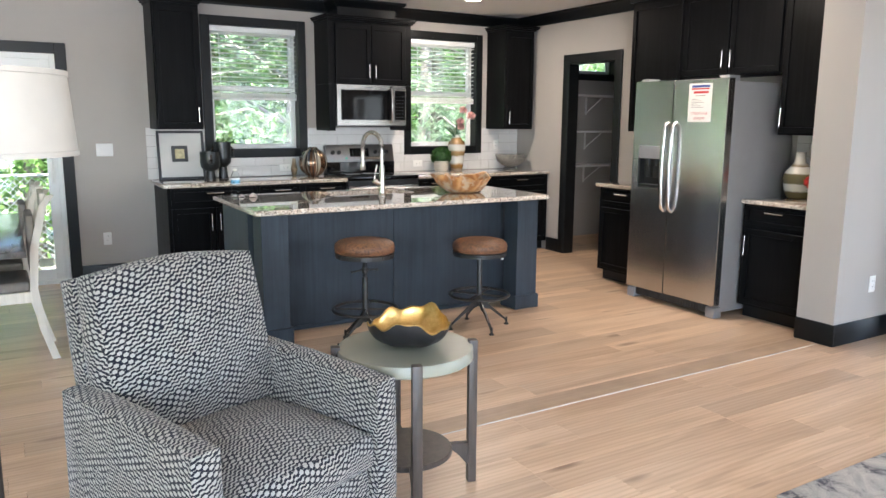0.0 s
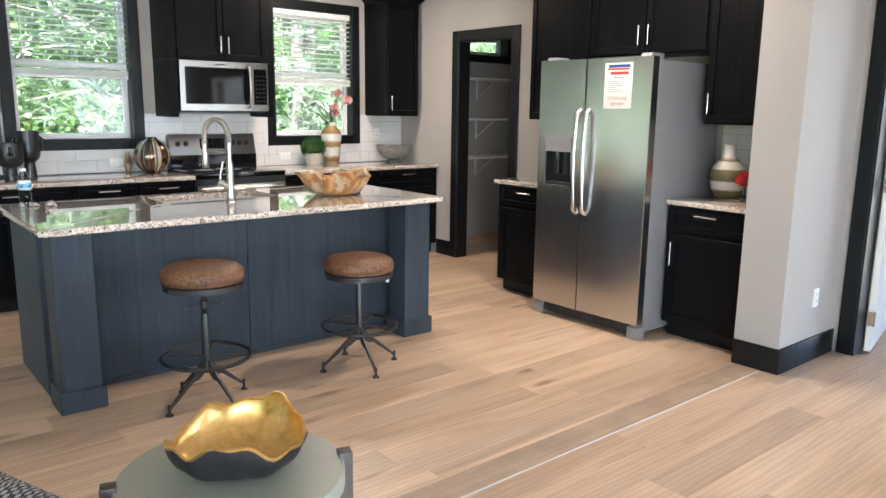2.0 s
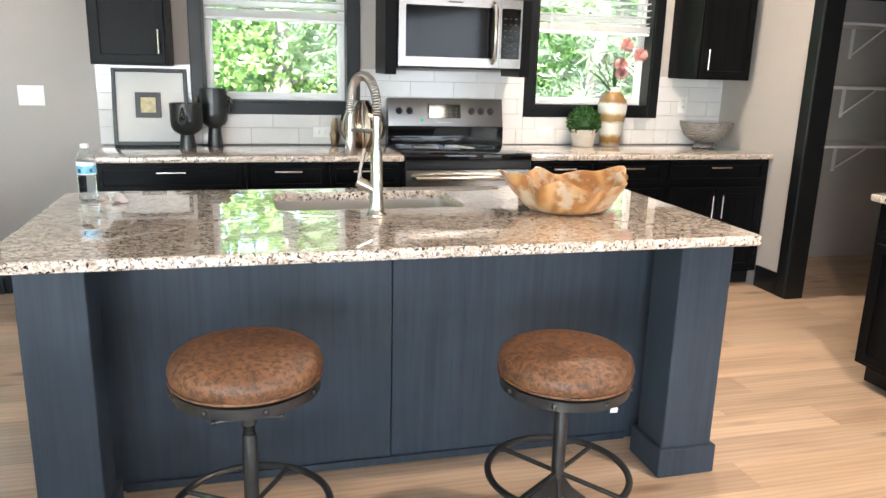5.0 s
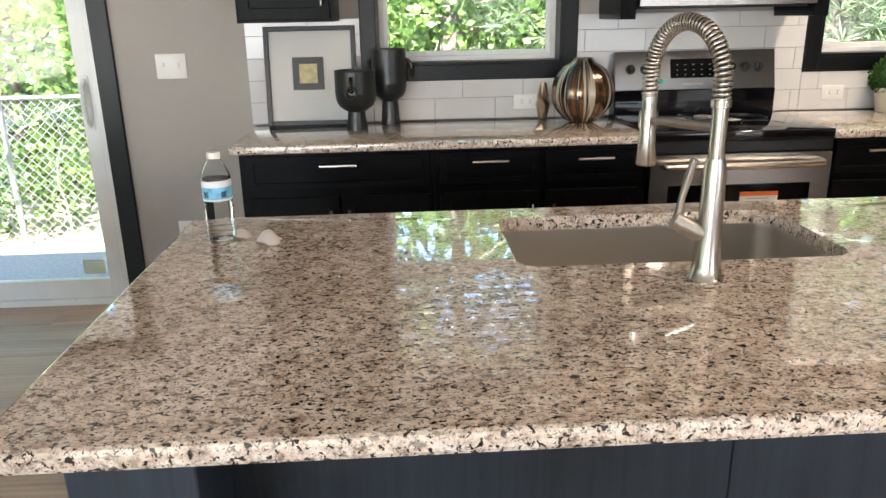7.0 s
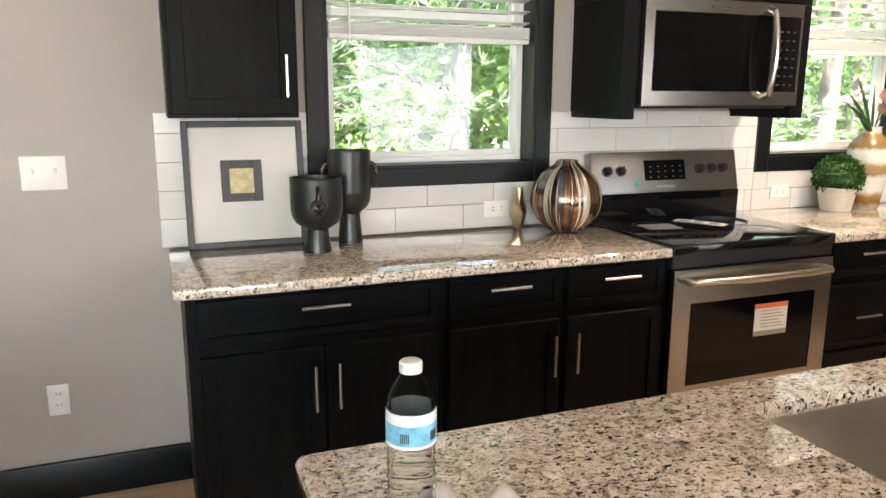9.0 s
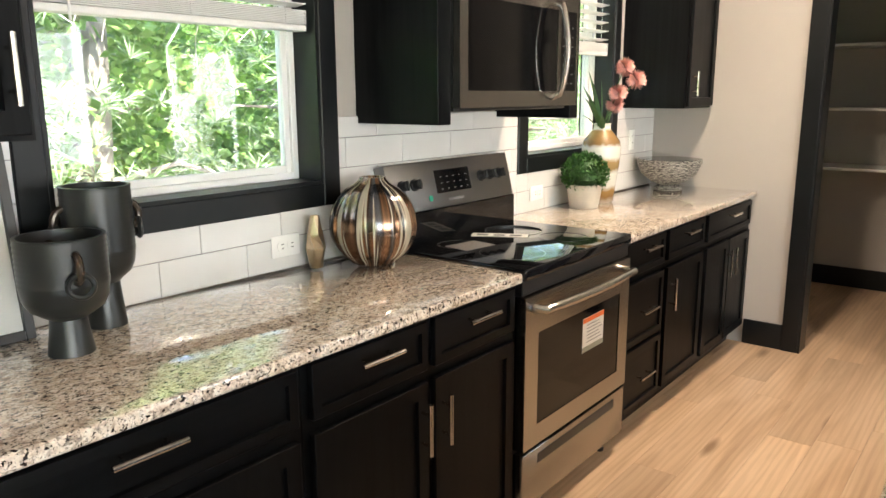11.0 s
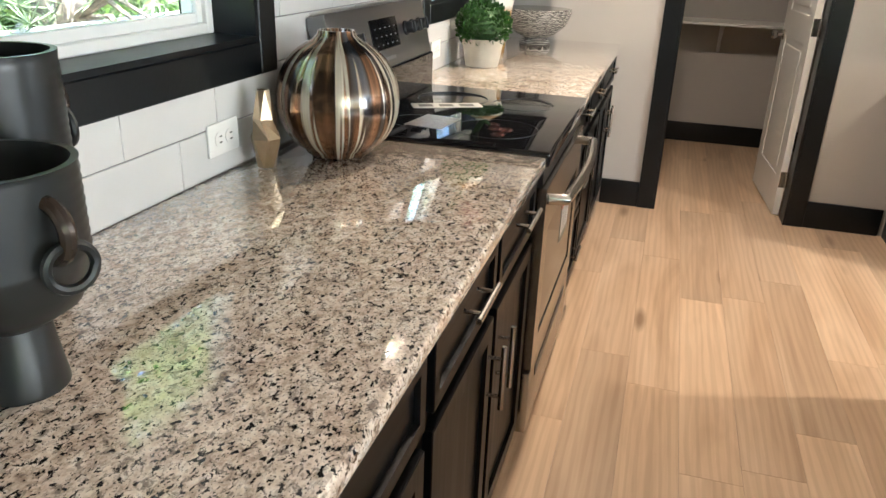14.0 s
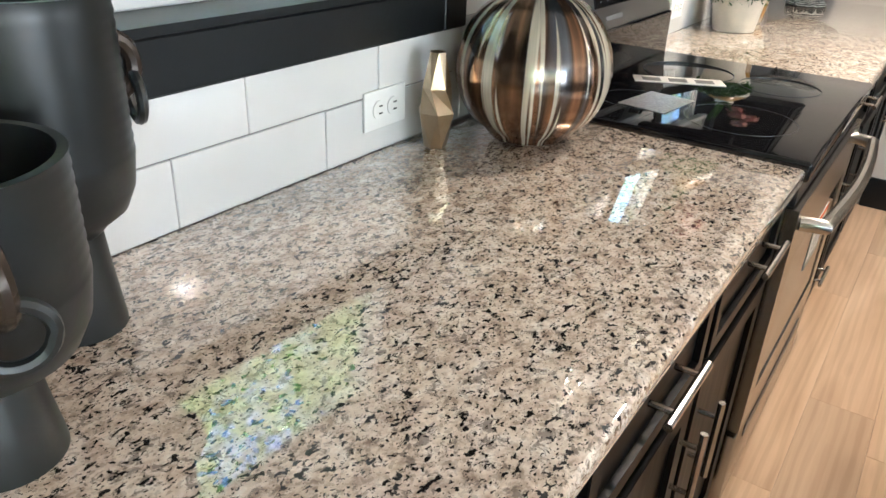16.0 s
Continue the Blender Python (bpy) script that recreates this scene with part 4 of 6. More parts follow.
def leather_material():
    m, nt, b = nodes("worn_brown_leather")
    v = coords(nt, shift=True)
    worn = noise_tex(nt, v, 14, 6, 0.7)
    vo = add(nt, "ShaderNodeTexVoronoi", Scale=95.0)
    nt.links.new(v, vo.inputs["Vector"])
    flecks = noise_tex(nt, v, 70, 4, 0.7)
    c = ramp(nt, worn, [(0.3, (0.10, 0.043, 0.02)), (0.5, (0.18, 0.08, 0.034)), (0.7, (0.26, 0.12, 0.052))])
    c = mix(nt, ramp(nt, flecks, [(0.46, (0, 0, 0)), (0.60, (0.85,) * 3)]), c, (0.055, 0.026, 0.015))
    nt.links.new(c, b.inputs["Base Color"])
    nt.links.new(ramp(nt, worn, [(0.3, (0.42,) * 3), (0.7, (0.6,) * 3)]), b.inputs["Roughness"])
    bump(nt, b, vo.outputs["Distance"], 0.25, 0.001)
    return m


def fabric_material():
    """Woven chains and zigzags, ink blue on ecru, by the uv map in metres."""
    m, nt, b = nodes("zigzag_upholstery")
    uv = nt.nodes.new("ShaderNodeUVMap")
    sx = nt.nodes.new("ShaderNodeSeparateXYZ")
    nt.links.new(uv.outputs[0], sx.inputs[0])

    def calc(op, a, bb=None, c=None):
        n = nt.nodes.new("ShaderNodeMath")
        n.operation = op
        for s, val in zip(n.inputs, (a, bb, c)):
            if val is None:
                continue
            if isinstance(val, (int, float)):
                s.default_value = val
            else:
                nt.links.new(val, s)
        return n.outputs[0]

    nz = noise_tex(nt, uv.outputs[0], 30, 2)
    turn = radians(24)
    u0 = calc("MULTIPLY_ADD", sx.outputs[1], math.sin(turn), calc("MULTIPLY", sx.outputs[0], math.cos(turn)))
    v0 = calc("SUBTRACT", calc("MULTIPLY", sx.outputs[1], math.cos(turn)), calc("MULTIPLY", sx.outputs[0], math.sin(turn)))
    u = calc("MULTIPLY_ADD", nz, 0.006, u0)
    p, q = 0.028, 0.027
    tri = calc("SUBTRACT", calc("PINGPONG", calc("DIVIDE", u, p), 0.5), 0.25)
    trap = calc("MINIMUM", calc("MAXIMUM", calc("MULTIPLY", tri, 1.5), -0.105), 0.105)
    rows = calc("DIVIDE", v0, q)
    # patches in which neighbouring lines run together (zigzag) or against each other (links of a chain)
    patch = noise_tex(nt, uv.outputs[0], 13, 1)
    side = calc("MINIMUM", calc("MAXIMUM", calc("MULTIPLY", calc("SUBTRACT", patch, 0.5), 14.0), -1.0), 1.0)

    def line_gap(x):
        return calc("ABSOLUTE", calc("SUBTRACT", calc("FRACT", x), 0.5))

    gap = calc("MINIMUM", line_gap(calc("ADD", rows, trap)), line_gap(calc("ADD", calc("ADD", calc("MULTIPLY", side, trap), rows), 0.5)))
    weave = noise_tex(nt, uv.outputs[0], 900, 1)
    thick = noise_tex(nt, uv.outputs[0], 24, 2)
    line = calc("SUBTRACT", gap, calc("MULTIPLY", calc("SUBTRACT", thick, 0.5), 0.12))
    line = calc("MULTIPLY_ADD", calc("SUBTRACT", weave, 0.5), 0.05, line)
    c = ramp(nt, line, [(0.118, (0.008, 0.009, 0.016)), (0.130, (0.03, 0.03, 0.035)), (0.148, (0.32, 0.308, 0.28))])
    nt.links.new(mix(nt, 0.5, c, ramp(nt, weave, [(0.3, (0.72,) * 3), (0.7, (1.1,) * 3)]), "MULTIPLY"), b.inputs["Base Color"])
    b.inputs["Roughness"].default_value = 0.9
    b.inputs["Specular IOR Level"].default_value = 0.2
    b.inputs["Sheen Weight"].default_value = 0.15
    bump(nt, b, line, 0.5, 0.002)
    return m


def leaf_material(name, dark, light, through_light=0.25):
    m, nt, b = nodes(name)
    r = nt.nodes.new("ShaderNodeNewGeometry").outputs["Random Per Island"]
    c = ramp(nt, r, [(0.0, dark), (0.6, tuple((a + bb) / 2 for a, bb in zip(dark, light))), (1.0, light)])
    nt.links.new(c, b.inputs["Base Color"])
    b.inputs["Roughness"].default_value = 0.45
    if through_light:
        tr = nt.nodes.new("ShaderNodeBsdfTranslucent")
        nt.links.new(c, tr.inputs["Color"])
        ms = nt.nodes.new("ShaderNodeMixShader")
        ms.inputs[0].default_value = through_light
        nt.links.new(b.outputs[0], ms.inputs[1])
        nt.links.new(tr.outputs[0], ms.inputs[2])
        nt.links.new(ms.outputs[0], nt.nodes["Material Output"].inputs[0])
    return m


def burl_material():
    m, nt, b = nodes("root_wood")
    v = coords(nt)
    g = add(nt, "ShaderNodeTexWave", Scale=4.0, Distortion=9.0, Detail=4.0)
    nt.links.new(v, g.inputs["Vector"])
    big = noise_tex(nt, v, 14, 4, 0.6)
    c = ramp(nt, g.outputs["Fac"], [(0.15, (0.36, 0.16, 0.05)), (0.6, (0.46, 0.23, 0.08)), (0.95, (0.54, 0.31, 0.13))])
    c = mix(nt, ramp(nt, big, [(0.50, (0, 0, 0)), (0.60, (1, 1, 1))]), c, (0.52, 0.40, 0.28))
    c = mix(nt, ramp(nt, noise_tex(nt, v, 22, 3), [(0.68, (0, 0, 0)), (0.74, (0.9,) * 3)]), c, (0.07, 0.04, 0.025))
    nt.links.new(c, b.inputs["Base Color"])
    b.inputs["Roughness"].default_value = 0.33
    bump(nt, b, big, 0.4, 0.004)
    return m


def foil_material(name, dark, light, rough, metal, scale=30):
    m, nt, b = nodes(name)
    v = coords(nt)
    n1 = noise_tex(nt, v, scale, 5, 0.65)
    nt.links.new(ramp(nt, n1, [(0.3, dark), (0.7, light)]), b.inputs["Base Color"])
    b.inputs["Metallic"].default_value = metal
    b.inputs["Roughness"].default_value = rough
    bump(nt, b, n1, 0.5, 0.003)
    return m


def scribble_material():
    """White slip lines turned round a dark bowl."""
    m, nt, b = nodes("combed_slip")
    w = add(nt, "ShaderNodeTexWave", Scale=42.0, Distortion=5.0, Detail=3.0)
    w.bands_direction = "Z"
    nt.links.new(coords(nt), w.inputs["Vector"])
    br = noise_tex(nt, coords(nt, (40, 40, 160)), 1.0, 3)
    c = ramp(nt, w.outputs["Fac"], [(0.42, (0.03, 0.028, 0.026)), (0.56, (0.48, 0.46, 0.42))])
    nt.links.new(mix(nt, ramp(nt, br, [(0.52, (0, 0, 0)), (0.6, (0.9,) * 3)]), c, (0.035, 0.032, 0.03)), b.inputs["Base Color"])
    b.inputs["Roughness"].default_value = 0.6
    bump(nt, b, w.outputs["Fac"], 0.5, 0.003)
    return m


def rug_material():
    m, nt, b = nodes("mottled_rug")
    v = coords(nt)
    n1 = noise_tex(nt, v, 5, 6, 0.7, 1.0)
    n2 = noise_tex(nt, v, 300, 2)
    c = ramp(nt, n1, [(0.38, (0.10, 0.10, 0.12)), (0.46, (0.42, 0.41, 0.40)), (0.6, (0.56, 0.54, 0.51))])
    nt.links.new(mix(nt, 0.6, c, ramp(nt, n2, [(0.3, (0.6,) * 3), (0.7, (1.1,) * 3)]), "MULTIPLY"), b.inputs["Base Color"])
    b.inputs["Roughness"].default_value = 0.95
    bump(nt, b, n2, 0.6, 0.004)
    return m


M["gourd"] = striped_glaze()
M["vase_bands"] = banded_glaze("dripped_band_glaze", [(0.0, (0.55, 0.52, 0.46)), (0.13, (0.22, 0.12, 0.035)), (0.2, (0.30, 0.17, 0.05)), (0.27, (0.60, 0.60, 0.55)), (0.42, (0.58, 0.58, 0.54)),
                                                     (0.47, (0.25, 0.17, 0.07)), (0.56, (0.33, 0.22, 0.10)), (0.62, (0.62, 0.62, 0.57)), (0.74, (0.60, 0.60, 0.56)), (0.78, (0.22, 0.13, 0.05)), (0.93, (0.30, 0.18, 0.07)), (0.96, (0.66, 0.64, 0.58))], 0.09, 2.42)
M["vase_olive"] = banded_glaze("olive_band_glaze", [(0.0, (0.14, 0.12, 0.05)), (0.16, (0.13, 0.11, 0.05)), (0.2, (0.62, 0.60, 0.54)), (0.33, (0.62, 0.60, 0.54)), (0.36, (0.13, 0.115, 0.055)), (0.55, (0.15, 0.13, 0.06)), (0.58, (0.62, 0.60, 0.54)),
                                                    (0.7, (0.62, 0.6, 0.54)), (0.73, (0.19, 0.14, 0.07)), (0.80, (0.62, 0.60, 0.55))], 0.05, 2.9)
M["leather"] = leather_material()
M["fabric"] = fabric_material()
M["boxwood"] = leaf_material("boxwood_leaves", (0.012, 0.05, 0.008), (0.05, 0.14, 0.02), 0.1)
M["burl"] = burl_material()
M["gold"] = foil_material("hammered_gold_leaf", (0.50, 0.31, 0.09), (0.74, 0.52, 0.20), 0.32, 1.0)
M["brass"] = foil_material("aged_champagne_metal", (0.42, 0.33, 0.22), (0.56, 0.46, 0.33), 0.28, 1.0, 12)
M["bowl_black"] = surface("black_ribbed_lacquer", (0.012, 0.012, 0.013), 0.42, vary=0.3, scale=30)
M["slip"] = scribble_material()
M["pot"] = surface("pale_stoneware", (0.58, 0.53, 0.45), 0.7, vary=0.08, scale=20)
M["black_clay"] = surface("black_glazed_clay", (0.013, 0.0145, 0.0145), 0.33, vary=0.15, scale=10, bumpy=0.12, grain=60)
M["ring_bronze"] = surface("bronze_glaze", (0.045, 0.032, 0.024), 0.25, 0.4, vary=0.2)
M["walnut"] = stained_wood("grey_brown_wood", (0.035, 0.027, 0.022), (0.09, 0.072, 0.062), 2, 0.4)
M["iron"] = surface("gunmetal_iron", (0.06, 0.058, 0.056), 0.4, 0.75, vary=0.15, scale=20)
M["shade"] = surface("ecru_linen_shade", (0.48, 0.455, 0.41), 0.9, vary=0.04, scale=10, bumpy=0.3, grain=400)
M["cream_wood"] = stained_wood("cream_washed_wood", (0.46, 0.41, 0.34), (0.60, 0.55, 0.47), 2, 0.5)
M["grey_pad"] = surface("taupe_cushion", (0.16, 0.14, 0.12), 0.9, vary=0.1, scale=30, bumpy=0.3)
M["table_top"] = stained_wood("dark_table_wood", (0.05, 0.05, 0.05), (0.11, 0.11, 0.11), 1, 0.18, 0.6)
M["rug"] = rug_material()
M["paper"] = surface("white_paper", (0.62, 0.61, 0.59), 0.8, vary=0.02)
M["red_ink"] = surface("red_ink", (0.38, 0.035, 0.035), 0.7)
M["blue_ink"] = surface("blue_ink", (0.03, 0.05, 0.22), 0.7)
M["grey_ink"] = surface("grey_ink", (0.14, 0.14, 0.14), 0.7)
M["print"] = surface("straw_print", (0.52, 0.46, 0.27), 0.7, vary=0.3, scale=30)
M["frame"] = surface("grey_black_frame", (0.045, 0.046, 0.05), 0.45, vary=0.15, scale=20)
M["petal"] = surface("pink_petal", (0.72, 0.40, 0.37), 0.7, vary=0.25, scale=60)
M["red_petal"] = surface("coral_red_petal", (0.62, 0.045, 0.035), 0.6, vary=0.35, scale=60)
M["stem"] = surface("green_stem", (0.05, 0.12, 0.035), 0.5, vary=0.25, scale=30)
M["bottle"] = glass_material("clear_plastic", (0.96, 0.98, 0.98), 0.02)
M["bottle"].node_tree.nodes["Principled BSDF"].inputs["IOR"].default_value = 1.1
M["label_blue"] = surface("blue_label", (0.16, 0.42, 0.62), 0.4, vary=0.4, scale=50)
M["tissue"] = surface("white_tissue", (0.84, 0.77, 0.74), 0.95, vary=0.06, scale=40)
M["label_white"] = surface("white_film", (0.74, 0.76, 0.78), 0.35, vary=0.04)
M["water"] = glass_material("still_water", (0.98, 0.99, 0.99), 0.0)
M["water"].node_tree.nodes["Principled BSDF"].inputs["IOR"].default_value = 1.12
M["etched"] = surface("grey_printed_card", (0.30, 0.29, 0.28), 0.3, 0.3, vary=0.5, scale=220)


# ---------------------------------------------------------------- living room end: armchair, table, lamp, rug
def box_uv(bm):
    lay = bm.loops.layers.uv.new("uv")
    for f in bm.faces:
        n = f.normal
        ax = max(range(3), key=lambda k: abs(n[k]))
        for l in f.loops:
            c = l.vert.co
            l[lay].uv = ((c.y, c.z) if ax == 0 else (c.x, c.z) if ax == 1 else (c.x, c.y))
    return bm


def cushion(x0, x1, y0, y1, z0, z1, bev, puff=(0, 0, 0), lean=0.0, pivot=None, cuts=7):
    """A padded block: soft edges, faces swelling by puff along each axis, leaning back about its foot."""
    bm = B()
    c = Vector(((x0 + x1) / 2, (y0 + y1) / 2, (z0 + z1) / 2))
    s = Vector((x1 - x0, y1 - y0, z1 - z0))
    cube(bm, x0, x1, y0, y1, z0, z1)
    bmesh.ops.subdivide_edges(bm, edges=bm.edges[:], cuts=cuts, use_grid_fill=True)
    for v in bm.verts:
        q = Vector([(v.co[k] - c[k]) / (s[k] / 2) for k in range(3)])
        inner = Vector([max(-1, min(1, q[k])) * (s[k] / 2 - bev) for k in range(3)])
        d = Vector([q[k] * s[k] / 2 for k in range(3)]) - inner
        p = inner + (d.normalized() * bev if d.length > 1e-6 else d)
        for k in range(3):
            a, b2 = (k + 1) % 3, (k + 2) % 3
            if abs(q[k]) > 0.99:
                p[k] += math.copysign(puff[k] * (1 - q[a] ** 2) * (1 - q[b2] ** 2), q[k])
        p += c
        p.x += 0.003 * noise.noise(p * 9)
        p.z += 0.003 * noise.noise(p * 9 + Vector((5, 1, 2)))
        if lean:
            z = p.z - pivot[1]
            y = p.y - pivot[0]
            a = radians(lean)
            p.y, p.z = pivot[0] + y * math.cos(a) + z * math.sin(a), pivot[1] - y * math.sin(a) + z * math.cos(a)
        v.co = p
    bm.normal_update()
    return box_uv(bm)


def armchair():
    t = thing("armchair", "upholstered armchair in a black and ecru zigzag fabric", "armchair", pose(0.745, 2.01, 0, 0, 0, 21.5))
    hw, arm = 0.415, 0.115
    for s in (-1, 1):
        x0, x1 = (-hw, -hw + arm) if s < 0 else (hw - arm, hw)
        bm = cushion(x0, x1, 0.02, 0.74, 0.06, 0.615, 0.028, (0.004, 0.012, 0.006), cuts=9)
        for v in bm.verts:   # arms rise a little to the back
            if v.co.z > 0.3:
                v.co.z += 0.025 * (v.co.y - 0.02) / 0.72
        part("arm", bm, "fabric", t, angle=60)
    part("seat_base", cushion(-hw + arm + 0.002, hw - arm - 0.002, 0.05, 0.72, 0.06, 0.30, 0.02), "fabric", t, angle=60)
    part("seat_cushion", cushion(-hw + arm + 0.003, hw - arm - 0.003, 0.01, 0.66, 0.302, 0.455, 0.045, (0, 0.015, 0.03), cuts=11), "fabric", t, angle=60)
    part("back_cushion", cushion(-0.325, 0.325, 0.53, 0.70, 0.44, 1.03, 0.05, (0.012, 0.035, 0.015), 13, (0.53, 0.44), 11), "fabric", t, angle=60)
    part("back_frame", cushion(-0.345, 0.345, 0.66, 0.76, 0.08, 0.99, 0.03, (0, 0.01, 0), 10, (0.66, 0.44), 9), "fabric", t, angle=60)
    for x in (-0.35, 0.35):
        for y in (0.08, 0.68):
            part("leg", cube(B(), x - 0.025, x + 0.025, y - 0.025, y + 0.025, 0, 0.062, 0.004, 1), "walnut", t)


armchair()


def side_table():
    t = thing("side_table", "round side table with a sage lacquered top and grey-brown wooden legs", "side table", pose(1.316, 2.505, 0, 0, 0, -19))
    part("tabletop", lathe(B(), [(0.262, 0.552), (0.27, 0.558), (0.27, 0.594), (0.266, 0.60), (0, 0.60)], 72), "sage", t)
    part("lower_shelf", lathe(B(), [(0.185, 0.15), (0.19, 0.154), (0.19, 0.17), (0.186, 0.174), (0, 0.174)], 56), "walnut", t)
    leg = B()
    cube(leg, 0.258, 0.294, -0.0195, 0.0195, 0.0, 0.612, 0.004, 2)
    # a curved foot piece towards the shelf
    rows = []
    for k in range(9):
        a = k / 8
        x = 0.262 - 0.10 * a
        rows.append((x, 0.175 + 0.0 * a, 0.07 + 0.085 * math.sin(a * math.pi / 2)))
    for (xa, ta, ba), (xb, tb, bb) in zip(rows, rows[1:]):
        vs = [leg.verts.new((x, y, z)) for y in (-0.014, 0.014) for x, z in ((xa, ba), (xb, bb), (xb, tb - 0.003), (xa, ta - 0.003))]
        for f in ((0, 1, 2, 3), (7, 6, 5, 4), (0, 4, 5, 1), (3, 2, 6, 7)):
            leg.faces.new([vs[i] for i in f])
    first = part("leg", leg, "walnut", t)
    for a in (90, 180, 270):
        c = first.copy()
        scene.collection.objects.link(c)
        c.matrix_basis = pose(0, 0, 0, 0, 0, a)


side_table()


def jagged_bowl():
    t = thing("decorative_bowl", "black bowl with torn rim and gold leaf inside", "bowl", pose(1.335, 2.505, 0.601, 0, 0, 20))

    def rim(a):
        return 0.098 + 0.020 * math.sin(2 * a + 0.6) + 0.012 * math.sin(5 * a + 1) + 0.007 * math.sin(11 * a)

    for name, mat, inset in (("outer_shell", "bowl_black", 0.0), ("gold_lining", "gold", 0.005)):
        bm = B()
        n, rows = 72, 12
        grid = []
        for j in range(rows + 1):
            f = j / rows
            ring = []
            for i in range(n):
                a = 2 * math.pi * i / n
                ph = f * math.pi / 2
                r = (0.168 - inset) * math.sin(ph) ** 0.8
                z = 0.003 + inset + (rim(a) - inset * 0.6) * (1 - math.cos(ph)) ** 1.0
                k = 1 + 0.015 * math.sin(3 * a) + (0.012 * noise.noise(Vector((math.cos(a) * 3, math.sin(a) * 3, f * 4))))
                ring.append(bm.verts.new((r * k * math.cos(a) * 1.02, r * k * math.sin(a) * 0.95, z)))
            grid.append(ring)
        for a, b in zip(grid, grid[1:]):
            for i in range(n):
                j = (i + 1) % n
                try:
                    bm.faces.new((a[i], a[j], b[j], b[i]))
                except ValueError:
                    pass
        bmesh.ops.remove_doubles(bm, verts=bm.verts, dist=0.0004)
        part(name, bm, mat, t, "gold leafed inside" if inset else "", angle=60)
    # the broken edge between shell and lining
    e = B()
    pts = []
    for i in range(72):
        a = 2 * math.pi * i / 72
        k = 1 + 0.015 * math.sin(3 * a) + (0.012 * noise.noise(Vector((math.cos(a) * 3, math.sin(a) * 3, 4))))
        pts.append((0.1655 * k * math.cos(a) * 1.02, 0.1655 * k * math.sin(a) * 0.95, 0.003 + rim(a)))
    tube(e, pts, 0.0042, 6, closed=True)
    part("rim", e, "gold", t)


jagged_bowl()


def floor_lamp():
    t = thing("floor_lamp", "floor lamp with wide ecru drum shade and wooden post", "floor lamp", pose(-0.10, 2.5, 0))
    part("base", lathe(B(), [(0.15, 0), (0.15, 0.018), (0.14, 0.025), (0.03, 0.03), (0.02, 0.04)], 40), "iron", t)
    part("post", lathe(B(), [(0.019, 0.03), (0.021, 0.5), (0.019, 0.75)], 20), "walnut", t)
    part("collar", lathe(B(), [(0.022, 0.745), (0.022, 0.765)], 20), "brass", t)
    part("stem", lathe(B(), [(0.012, 0.76), (0.011, 1.38)], 16), "iron", t)
    sh = B()
    n = 64
    lathe(sh, [(0.302, 1.375), (0.302, 1.389), (0.299, 1.391), (0.284, 1.60), (0.287, 1.602), (0.287, 1.616), (0.28, 1.616), (0.295, 1.375)], n)
    bmesh.ops.delete(sh, geom=[f for f in sh.faces if len(f.verts) > 8], context="FACES_ONLY")
    part("shade", sh, "shade", t, "ecru linen drum shade")
    sp = B()
    for a in (0, 120, 240):
        tube(sp, [(0.011 * math.cos(radians(a)), 0.011 * math.sin(radians(a)), 1.40), (0.285 * math.cos(radians(a)), 0.285 * math.sin(radians(a)), 1.595)], 0.002, 6)
    part("spider", sp, "iron", t)


floor_lamp()


def rug():
    bm = cube(B(), 2.56, 5.0, -0.6, 1.68, 0.0, 0.012, 0.004, 2)
    solo("area_rug", bm, "rug", "grey and ivory mottled area rug on the floor", "rug")


rug()


